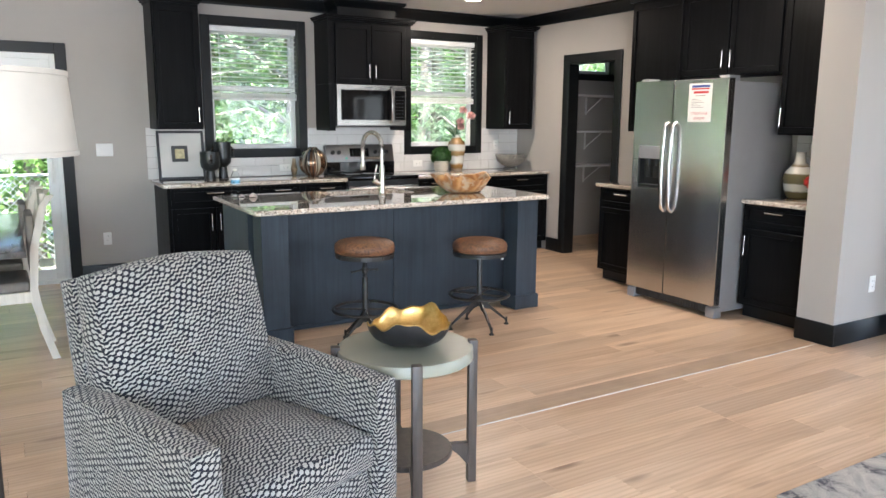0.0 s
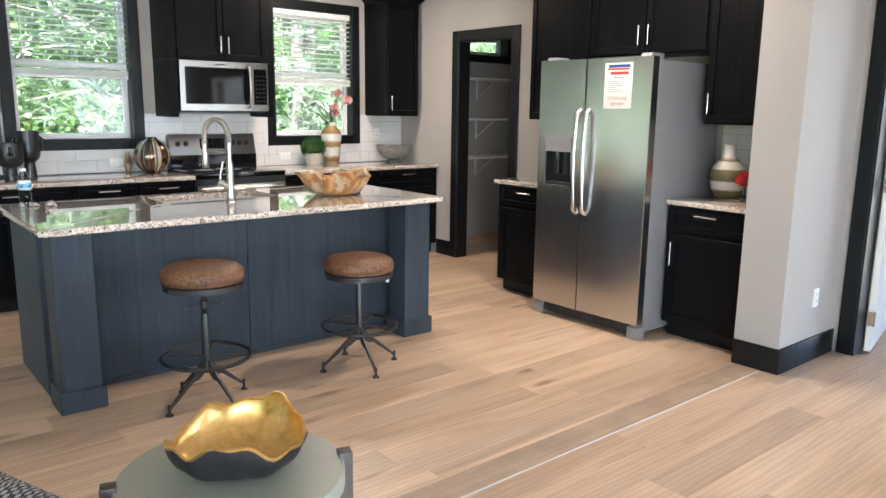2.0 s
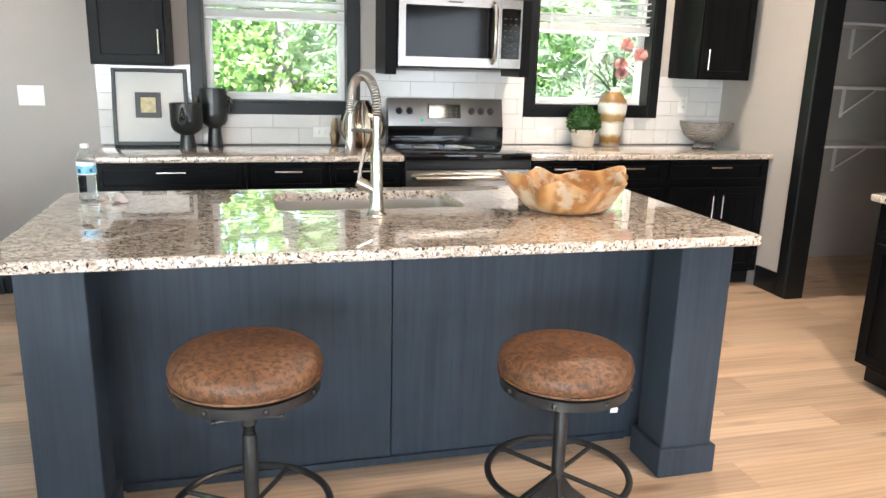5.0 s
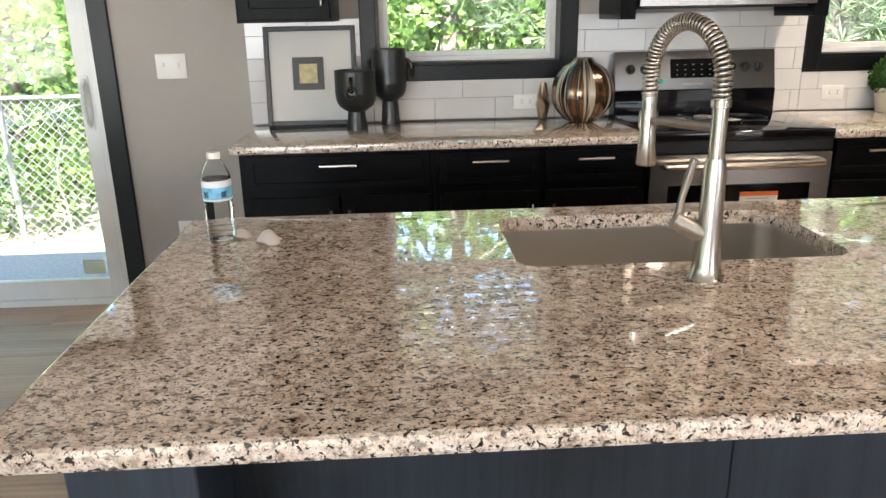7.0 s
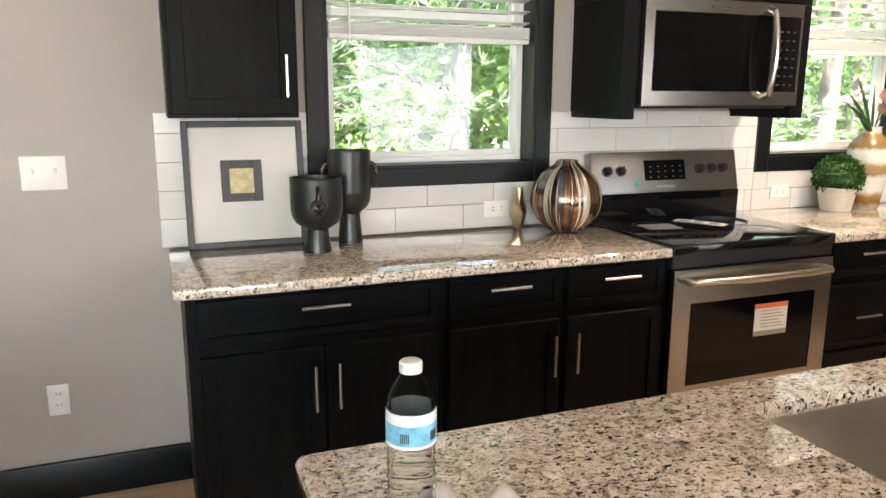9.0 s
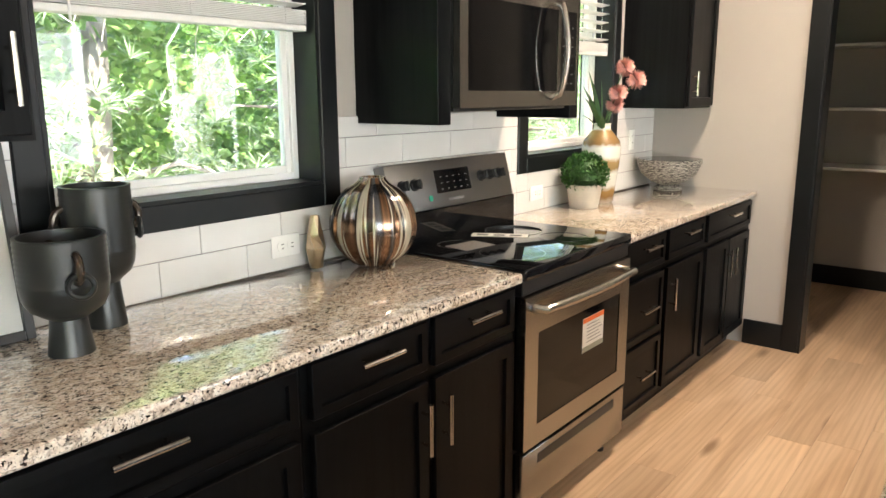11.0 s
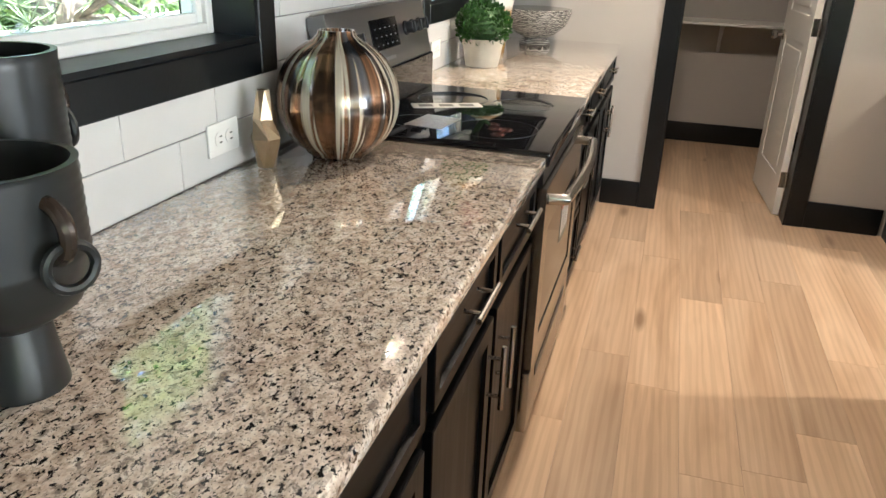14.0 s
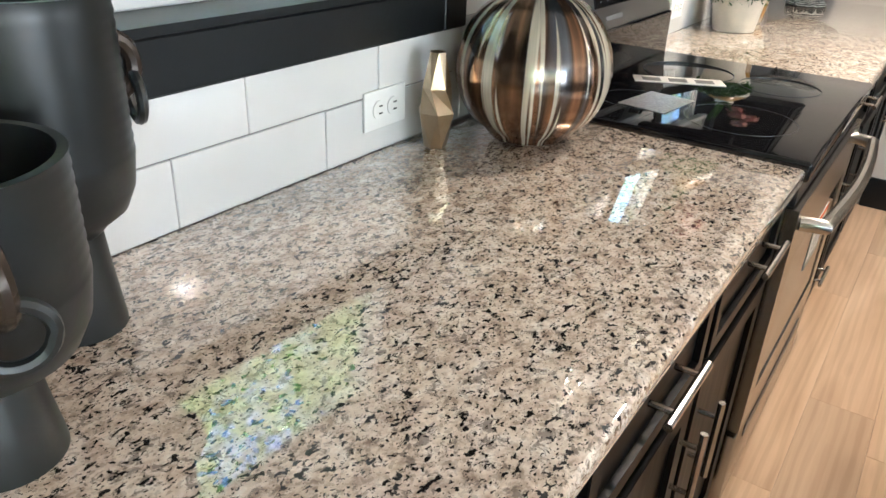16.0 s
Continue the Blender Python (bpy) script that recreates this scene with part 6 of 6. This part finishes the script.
def flower_vase():
    t = thing("flower_vase", "tall vase with dripped ochre and white glaze bands", "vase", pose(4.462, 7.228, 0.9155))
    prof = [(0.062, 0), (0.068, 0.01), (0.082, 0.11), (0.098, 0.245), (0.100, 0.28), (0.09, 0.318), (0.062, 0.352), (0.045, 0.372), (0.042, 0.392), (0.046, 0.403), (0.039, 0.403), (0.034, 0.36), (0, 0.34)]
    part("vase", lathe(B(), prof, 48), "vase_bands", t, angle=60)
    b = thing("flower_spray", "pink pompon flowers with long green leaves in the vase", "flowers", pose(4.462, 7.228, 1.29))
    rng = random.Random(8)
    heads = [((0.02, -0.055, 0.12), 0.05), ((0.0, -0.08, 0.18), 0.052), ((0.11, -0.125, 0.245), 0.055), ((0.02, -0.10, 0.305), 0.053)]
    for (x, y, z), r in heads:
        part("stem", tube(B(), [(0, 0, -0.05), (x * 0.3, y * 0.3, z * 0.4), (x, y, z)], 0.003, 6), "stem", b)
        bm = B()
        for k in range(280):
            u, a = rng.uniform(-1, 1), rng.uniform(0, 2 * math.pi)
            s = math.sqrt(1 - u * u)
            n1 = Vector((s * math.cos(a), s * math.sin(a), u))
            side = n1.orthogonal().normalized() * r * 0.12
            c = Vector((x, y, z))
            tip = c + n1 * r * rng.uniform(0.85, 1.05)
            mid = c + n1 * r * 0.55
            bm.faces.new([bm.verts.new(q) for q in (c + n1 * r * 0.1, mid + side, tip, mid - side)])
        part("flower_head", bm, "petal", b)
    for a, lean, ln in ((170, 0.6, 0.33), (200, 0.95, 0.31), (150, 0.35, 0.38), (95, 0.1, 0.30), (110, 1.1, 0.2), (230, 1.3, 0.22)):
        bm = B()
        rows = []
        d2 = Vector((math.cos(radians(a)), math.sin(radians(a)) * 0.4, 0))
        w2 = Vector((-d2.y, d2.x, 0)).normalized()
        for k in range(9):
            f = k / 8
            p = d2 * lean * ln * f ** 1.3 + Vector((0, 0, ln * f * (1 - 0.35 * lean * f) - 0.05))
            wd = 0.013 * math.sin(math.pi * min(1, f * 0.9 + 0.1)) + 0.001
            rows.append((bm.verts.new(p + w2 * wd), bm.verts.new(p + Vector((0, 0, -wd * 0.4))), bm.verts.new(p - w2 * wd)))
        for r0, r1 in zip(rows, rows[1:]):
            bm.faces.new((r0[0], r0[1], r1[1], r1[0]))
            bm.faces.new((r0[1], r0[2], r1[2], r1[1]))
        part("leaf", bm, "stem", b)


flower_vase()


def footed_bowl():
    t = thing("footed_bowl", "black footed bowl combed with white slip, in the corner", "bowl", pose(5.16, 7.14, 0.9155))
    part("bowl", lathe(B(), [(0.055, 0.03), (0.10, 0.05), (0.155, 0.095), (0.18, 0.15), (0.183, 0.178), (0.174, 0.178), (0.165, 0.14), (0.13, 0.09), (0.06, 0.06), (0, 0.055)], 56), "slip", t, angle=60)
    part("lining", lathe(B(), [(0.1735, 0.1795), (0.1615, 0.142), (0.126, 0.094), (0.06, 0.066), (0, 0.06)], 56), "black_glass", t, "glossy black inside")
    part("foot", lathe(B(), [(0.082, 0), (0.082, 0.008), (0.06, 0.03), (0.055, 0.035)], 40), "slip", t)


footed_bowl()
solo("printed_card", cube(B(), -0.075, 0.075, -0.055, 0.055, 0, 0.0015), "etched", "grey printed card lying on the hob", "card", pose(3.10, 7.06, 0.9253, 0, 0, -8))
card = thing("instruction_sheet", "white instruction strip lying on the hob", "paper", pose(3.335, 7.09, 0.9253, 0, 0, -62))
part("sheet", cube(B(), -0.11, 0.11, -0.032, 0.032, 0, 0.001), "paper", card)
for k in range(3):
    part("printed_block", cube(B(), -0.09 + 0.065 * k, -0.045 + 0.065 * k, -0.02, 0.014, 0.0012, 0.0016), "grey_ink", card)


# ---------------------------------------------------------------- on the worktop beside the refrigerator
def corner_items():
    prof = [(0.075, 0), (0.085, 0.008), (0.10, 0.05), (0.115, 0.13), (0.118, 0.16), (0.10, 0.20), (0.06, 0.245), (0.038, 0.275), (0.034, 0.33), (0.039, 0.345), (0.032, 0.345), (0.028, 0.30), (0, 0.28)]
    solo("olive_vase", lathe(B(), prof, 48), "vase_olive", "white and olive banded bottle vase", "vase", pose(5.20, 3.46, 0.9155), angle=60)
    t = thing("glass_of_flowers", "red dahlia in a small glass tumbler", "flowers", pose(5.10, 3.285, 0.9155))
    part("tumbler", lathe(B(), [(0.026, 0), (0.034, 0.08), (0.032, 0.08), (0.025, 0.006), (0, 0.006)], 28), "bottle", t)
    part("stem", tube(B(), [(0.01, 0, 0.008), (0, 0, 0.12)], 0.003, 6), "stem", t)
    rng = random.Random(4)
    bm = B()
    c = Vector((0, 0, 0.135))
    for k in range(260):
        u, a = rng.uniform(-0.8, 1), rng.uniform(0, 2 * math.pi)
        s = math.sqrt(max(0, 1 - u * u))
        n1 = Vector((s * math.cos(a), s * math.sin(a), u))
        side = n1.orthogonal().normalized() * 0.010
        tip = c + n1 * 0.062 * rng.uniform(0.85, 1.05)
        bm.faces.new([bm.verts.new(q) for q in (c, c + n1 * 0.042 + side, tip, c + n1 * 0.042 - side)])
    part("flower_head", bm, "red_petal", t)
    for a in (30, 100, 200, 300):
        bm = B()
        d2 = Vector((math.cos(radians(a)), math.sin(radians(a)), 0.25))
        w2 = Vector((-d2.y, d2.x, 0))
        o = Vector((0, 0, 0.10))
        bm.faces.new([bm.verts.new(q) for q in (o, o + d2 * 0.05 + w2 * 0.022, o + d2 * 0.10, o + d2 * 0.05 - w2 * 0.022)])
        part("leaf", bm, "stem", t)
    f = thing("leaning_frame", "black-framed pale panel leaning on the tiles", "picture", pose(5.315, 3.32, 0.9155, -8, 0, -90))
    g = B()
    w, h = 0.265, 0.40
    for a in ((0, 0.02, 0, h), (w - 0.02, w, 0, h), (0.02, w - 0.02, 0, 0.02), (0.02, w - 0.02, h - 0.02, h)):
        cube(g, a[0], a[1], 0, 0.018, a[2], a[3], 0.002, 1)
    part("frame", g, "frame", f)
    part("panel", cube(B(), 0.02, w - 0.02, 0.006, 0.014, 0.02, h - 0.02), "paper", f)


corner_items()


def flyer():
    t = thing("sale_flyer", "printed sale flyer taped to the refrigerator door", "flyer", pose(4.5485, 3.998, 1.482, 0, 0, -90))
    w, h = 0.215, 0.285
    part("sheet", cube(B(), 0, w, -0.0008, 0.0, 0, h), "paper", t)
    part("logo_bar", cube(B(), 0.028, 0.195, -0.0014, -0.0009, h - 0.03, h - 0.012), "blue_ink", t)
    part("logo_bar", cube(B(), 0.022, 0.19, -0.0014, -0.0009, h - 0.045, h - 0.034), "red_ink", t)
    part("name_bar", cube(B(), 0.045, 0.185, -0.0014, -0.0009, h - 0.074, h - 0.056), "red_ink", t)
    part("text_line", cube(B(), 0.065, 0.155, -0.0014, -0.0009, h - 0.093, h - 0.088), "grey_ink", t)
    for k in range(6):
        part("text_line", cube(B(), 0.028, 0.075 + 0.05 * ((k * 7) % 3) / 2 + 0.02, -0.0014, -0.0009, h - 0.118 - 0.012 * k, h - 0.115 - 0.012 * k), "grey_ink", t)
    for text, size, z in (("STOCK SALE", 0.027, 0.055), ("$209,999", 0.027, 0.018)):
        cu = bpy.data.curves.new("lettering", "FONT")
        cu.body, cu.size, cu.align_x, cu.extrude = text, size, "CENTER", 0.0002
        cu.materials.append(M["red_ink"])
        ob = new("lettering", cu)
        ob.parent = t
        ob.matrix_basis = pose(w / 2, -0.0012, z, 90)


flyer()


# ---------------------------------------------------------------- outdoors
M["ground"] = surface("dry_leaf_ground", (0.44, 0.39, 0.31), 0.95, vary=0.4, scale=3, bumpy=0.5, grain=20)
# the blue-grey is the house's shadow, put into the gravel's colour
M["gravel"] = surface("house_shade_gravel", (0.26, 0.28, 0.30), 0.95, vary=0.35, scale=40, bumpy=0.6, grain=60)
M["bark"] = surface("pale_bark", (0.20, 0.17, 0.14), 0.9, vary=0.4, scale=8, bumpy=0.5, grain=30)
M["leaf_a"] = leaf_material("broad_leaves", (0.07, 0.15, 0.028), (0.24, 0.37, 0.10), 0.42)
M["leaf_b"] = leaf_material("pine_needles", (0.09, 0.15, 0.07), (0.32, 0.39, 0.24), 0.3)
M["fence"] = surface("galvanised_wire", (0.45, 0.46, 0.46), 0.5, 0.6, vary=0.1)
M["siding"] = surface("cladding", (0.5, 0.5, 0.48), 0.7, vary=0.05)
solo("ground", cube(B(), -400, 400, -400, 400, -0.75, -0.55), "ground", "sunlit leaf-strewn ground", "ground", kind="structure")
# lies where the house shades the ground, with that shade in its colour
solo("pavement", cube(B(), -9, 9, N + 0.16, N + 2.6, -0.549, -0.50, 0.01, 1), "gravel", "strip of gravel beside the house, the house's shade coloured in as blue-grey", "gravel", kind="structure")
solo("roof", cube(B(), -4.7, 8.0, -4.7, N + 0.75, TOP + 0.121, TOP + 0.35), "siding", "flat roof slab with eaves", "roof", kind="structure")


def leaf_cloud(bm, rng, centre, radius, count, size, squash=0.8, needles=False):
    tuft = 26 if needles else 1
    for k in range(count // tuft):
        p = Vector((rng.gauss(0, 1), rng.gauss(0, 1), rng.gauss(0, 1) * squash))
        out = p.normalized()
        p = Vector(centre) + out * radius * rng.random() ** 0.45 * Vector((1, 1, squash)).length / 1.6
        for n in range(tuft):
            d = Vector((rng.uniform(-1, 1), rng.uniform(-1, 1), rng.uniform(-0.6, 0.6))).normalized()
            if needles:
                d = (d + out * 0.55 + Vector((0, 0, 0.15))).normalized()
            s = d.orthogonal().normalized()
            s.rotate(Matrix.Rotation(rng.uniform(0, 6.28), 3, d))
            ln = size * rng.uniform(0.7, 1.4)
            w = ln * (0.03 if needles else 0.38)
            bm.faces.new([bm.verts.new(q) for q in (p, p + d * ln * 0.5 + s * w, p + d * ln, p + d * ln * 0.5 - s * w)])


def tree(x, y, height, spread, seed, kind, count):
    rng = random.Random(seed)
    t = thing("tree", "tall pine with drooping needle sprays" if kind == "leaf_b" else "leafy broadleaf tree with an open crown", "tree", pose(x, y, -0.56), group="trees behind the house")
    tr = B()
    lean = rng.uniform(-0.4, 0.4)
    pts = [(lean * f * f + 0.1 * math.sin(5 * f), 0.1 * math.cos(4 * f) - 0.1, height * 0.92 * f) for f in [k / 10 for k in range(11)]]
    tube(tr, pts, 0.1, 10, radii=[0.15 * (1 - 0.85 * k / 10) for k in range(11)])
    cr = B()
    per = count // 26
    for k in range(26):
        f = 0.1 + 0.85 * (k + rng.random()) / 26
        base = Vector(pts[min(10, int(f * 10))])
        a = rng.uniform(0, 2 * math.pi)
        reach = spread * (0.45 + 0.55 * rng.random()) * (1.05 - 0.6 * f)
        tip = base + Vector((math.cos(a) * reach, math.sin(a) * reach, rng.uniform(-0.3, 0.6)))
        mid = base.lerp(tip, 0.5) + Vector((0, 0, 0.2))
        tube(tr, [base, mid, tip], 0.02, 6, radii=[0.035, 0.022, 0.008])
        leaf_cloud(cr, rng, base.lerp(tip, 0.8), 0.35 * spread, per, 0.16 if kind == "leaf_b" else 0.085, 0.7, kind == "leaf_b")
    part("trunk", tr, "bark", t)
    part("crown", cr, kind, t)


for k, (x, y, h, s, kind) in enumerate([(-2.6, 12.5, 8, 2.6, "leaf_a"), (0.3, 12.0, 9, 2.4, "leaf_a"), (2.4, 13.0, 9, 2.6, "leaf_b"), (3.9, 11.6, 7, 2.0, "leaf_b"), (6.0, 11.0, 7, 2.4, "leaf_b"), (8.2, 11.0, 7, 2.4, "leaf_b"), (5.0, 14.0, 9, 2.8, "leaf_a"),
                                         (6.8, 12.0, 8, 2.3, "leaf_b"), (8.6, 13.5, 9, 2.8, "leaf_a"), (11.0, 13.0, 9, 3.0, "leaf_b"), (13.5, 12.0, 9, 3.0, "leaf_a"), (16.5, 11.5, 9, 3.2, "leaf_b"),
                                         (-9.5, -1.5, 8, 3.0, "leaf_a"), (-10.5, 2.0, 9, 3.2, "leaf_a"), (-9.5, 5.0, 8, 3.0, "leaf_a")]):
    tree(x, y, h, s, 20 + k, kind, 17000 if kind == "leaf_b" and y < 12 else 9000)


def thicket():
    rng = random.Random(77)
    bm = B()
    for k in range(190):
        x = -7 + 28 * rng.random()
        y = 11.5 + 7 * rng.random()
        z = -0.3 + (2.8 * rng.random() if y < 14.5 else 5.0 * rng.random())
        leaf_cloud(bm, rng, (x, y, z), 0.9, 330, 0.12, 0.8)
    for k in range(80):
        leaf_cloud(bm, rng, (-4 + 15 * rng.random(), 9.8 + 3 * rng.random(), 3.6 + 5.5 * rng.random()), 1.0, 330, 0.12, 0.8)
    for k in range(46):   # vines climbing over the fence
        leaf_cloud(bm, rng, (-5.5 + 9 * rng.random(), 10.55 + 0.5 * rng.random(), -0.3 + 1.9 * rng.random() ** 1.3), 0.42, 170, 0.075, 0.9)
    solo("undergrowth", bm, "leaf_a", "tangle of sunlit shrubs and vines behind the fence", "shrubs", kind="stuff")
    back = B()
    for k in range(150):
        x = -25 + 70 * rng.random()
        y = 20 + 6 * rng.random()
        leaf_cloud(back, rng, (x, y, 7 * rng.random() ** 1.6), 2.2, 260, 0.42, 0.9)
    solo("far_woods", back, "leaf_a", "far edge of the woods", "woods", kind="stuff")
    west = B()
    for k in range(50):
        leaf_cloud(west, rng, (-13 - 4 * rng.random(), -8 + 20 * rng.random(), 7 * rng.random()), 2.0, 260, 0.4, 0.9)
    solo("far_woods", west, "leaf_a", "far edge of the woods", "woods", kind="stuff")


thicket()


def bare_twigs():
    """Bleached bare stems and vines that hang in the shrubs and against the fence."""
    rng = random.Random(31)
    bm = B()
    for k in range(90):
        near = k < 45
        p = Vector((-5.5 + 8.5 * rng.random(), 10.45 + 0.5 * rng.random(), -0.5)) if near else Vector((1 + 8 * rng.random(), 10.0 + 1.2 * rng.random(), 2.0 + 2.2 * rng.random()))
        d = Vector((rng.uniform(-0.6, 0.6), rng.uniform(-0.2, 0.2), 1.0 if near else rng.uniform(-1, 0.3))).normalized()
        pts = [p.copy()]
        for n in range(7):
            d = (d + Vector((rng.uniform(-0.55, 0.55), rng.uniform(-0.25, 0.25), rng.uniform(-0.35, 0.25)))).normalized()
            pts.append(pts[-1] + d * (0.26 if near else 0.17))
        tube(bm, pts, 0.01, 5, radii=[0.011 * (1 - 0.1 * n) for n in range(8)])
    solo("bare_twigs", bm, "dry_twig", "bleached bare twigs and vines among the shrubs", "twigs", kind="stuff")


M["dry_twig"] = surface("bleached_twig", (0.50, 0.45, 0.38), 0.9, vary=0.25, scale=15)
bare_twigs()


def chain_fence():
    t = thing("chain_link_fence", "galvanised chain-link fence behind the house", "fence", pose(0, 10.4, -0.55))
    for k in range(11):
        x = -6 + 2.2 * k
        part("post", lathe(B(), [(0.025, 0), (0.025, 1.36), (0.03, 1.37), (0, 1.39)], 10, (x, 0)), "fence", t)
    part("top_rail", tube(B(), [(-6, 0, 1.33), (16, 0, 1.33)], 0.018, 8), "fence", t)
    me = B()
    pitch = 0.085
    n = int(22 / pitch)
    hgt = 1.3
    for k in range(n):
        x = -6 + pitch * k
        for s in (-1, 1):
            a, b = Vector((x, 0.004 * s, 0.02)), Vector((x + s * hgt, 0.004 * s, hgt + 0.02))
            w = Vector((0.0022, 0, -0.0022 * s))
            me.faces.new([me.verts.new(q) for q in (a - w, b - w, b + w, a + w)])
            w2 = Vector((0, 0.002, 0))
            me.faces.new([me.verts.new(q) for q in (a - w2, b - w2, b + w2, a + w2)])
    ob = part("wire_mesh", me, "fence", t)
    tagged(ob, "woven wire mesh", kind="stuff")


chain_fence()


# ---------------------------------------------------------------- pieces of the setting: tiles and planks
def tiles():
    base = tagged(new("backsplash"), "white glazed subway tile backsplash", "backsplash", kind="structure")
    holes = [(1.691, 2.726, 1.102, 3), (3.851, 4.874, 1.102, 3)]
    tw, th, joint = 0.295, 0.102, 0.002
    meshes = {}

    def piece(wd, ht):
        key = (round(wd, 3), round(ht, 3))
        if key not in meshes:
            bm = cube(B(), joint / 2, wd - joint / 2, -0.0085, 0, joint / 2, ht - joint / 2, 0.0012, 1)
            me = bpy.data.meshes.new("tile")
            bm.to_mesh(me)
            bm.free()
            me.materials.append(M["tile"])
            meshes[key] = me
        return meshes[key]

    def put(x, z, wd, ht, m):
        ob = new("tile", piece(wd, ht))
        ob.parent = base
        ob.matrix_basis = m @ pose(x, 0, z, random.uniform(-0.25, 0.25), 0, random.uniform(-0.15, 0.15))

    def field(x0, x1, z0, z1, m, holes):
        row, z = 0, z0
        while z < z1 - 0.01:
            zt = min(z + th, z1)
            cols = sorted({x0, x1, *[v for h in holes for v in h[:2] if x0 < v < x1]})
            x = x0 - (x0 - (2.172 if row % 2 else 2.036)) % tw
            while x < x1:
                marks = [max(x, x0), *[c for c in cols if x < c < x + tw], min(x + tw, x1)]
                for l, r in zip(marks, marks[1:]):
                    top = zt
                    for hx0, hx1, hz0, hz1 in holes:
                        if hx0 < (l + r) / 2 < hx1:
                            top = min(top, hz0)
                    if r - l > 0.012 and top - z > 0.012:
                        put(l, z, r - l, top - z, m)
                x += tw
            row, z = row + 1, z + th

    field(1.155, E, 0.915, 1.395, pose(0, N - 0.0035, 0), holes)
    g = B()
    for a in ((1.157, 1.691, 0.9155, 1.393), (2.726, 3.851, 0.9155, 1.393), (4.874, E, 0.9155, 1.393), (1.691, 2.726, 0.9155, 1.102), (3.851, 4.874, 0.9155, 1.102)):
        cube(g, a[0], a[1], N - 0.0085, N, a[2], a[3])
    part("grout", g, "grout", base)
    field(0.0, 0.58, 0.915, 1.39, pose(E - 0.0035, 3.63, 0, 0, 0, -90), [])
    part("grout", cube(B(), E - 0.0085, E, 3.05, 3.63, 0.9155, 1.39), "grout", base)


tiles()


def planks():
    wd, ln = 0.178, 1.22
    seam = 2.868
    shared = {}

    def plank_mesh(l, w):
        key = (round(l, 3), round(w, 3))
        if key not in shared:
            bm = cube(B(), 0, l - 0.0006, 0, w - 0.0006, -0.006, 0.0, 0.0005, 1)
            me = bpy.data.meshes.new("plank")
            bm.to_mesh(me)
            bm.free()
            me.materials.append(M["plank"])
            shared[key] = me
        return shared[key]

    rest = B()
    rng = random.Random(5)
    starts = []
    y = seam
    while y < N + 0.03:
        starts.append((y, wd))
        y += wd
    y = seam - 0.008
    while y > -3.9:
        starts.append((y - wd, wd))
        y -= wd
    for y, w in starts:
        x = -4.0 - rng.random() * ln
        while x < 7.23:
            lo, hi = max(x, -3.85), min(x + ln, 7.23)
            if hi - lo > 0.02:
                near = 0.9 < y < 7.2 and hi > 0.0 and lo < 6.3
                if near:
                    ob = new("plank", plank_mesh(hi - lo, w))
                    ob.parent = floor
                    ob.location = (lo, y, 0)
                else:
                    cube(rest, lo, hi - 0.0012, y, y + w - 0.0012, -0.006, 0.0)
            x += ln
    me = bpy.data.meshes.new("planks_beyond")
    rest.to_mesh(me)
    rest.free()
    me.materials.append(M["plank_joined"])
    ob = new("planks_beyond", me)
    ob.parent = floor
    tagged(ob, "light oak planks", kind="stuff")
    part("joint_strip", cube(B(), -3.85, 4.66, seam - 0.0075, seam - 0.0015, -0.006, 0.0015, 0.001, 1), "paper", floor, "pale strip along the floor joint")
    part("joint_board", cube(B(), -3.85, 4.66, seam + 0.0005, seam + 0.150, -0.0055, 0.0022, 0.001, 1), "joint_board", floor, "darker board along the floor joint")


planks()
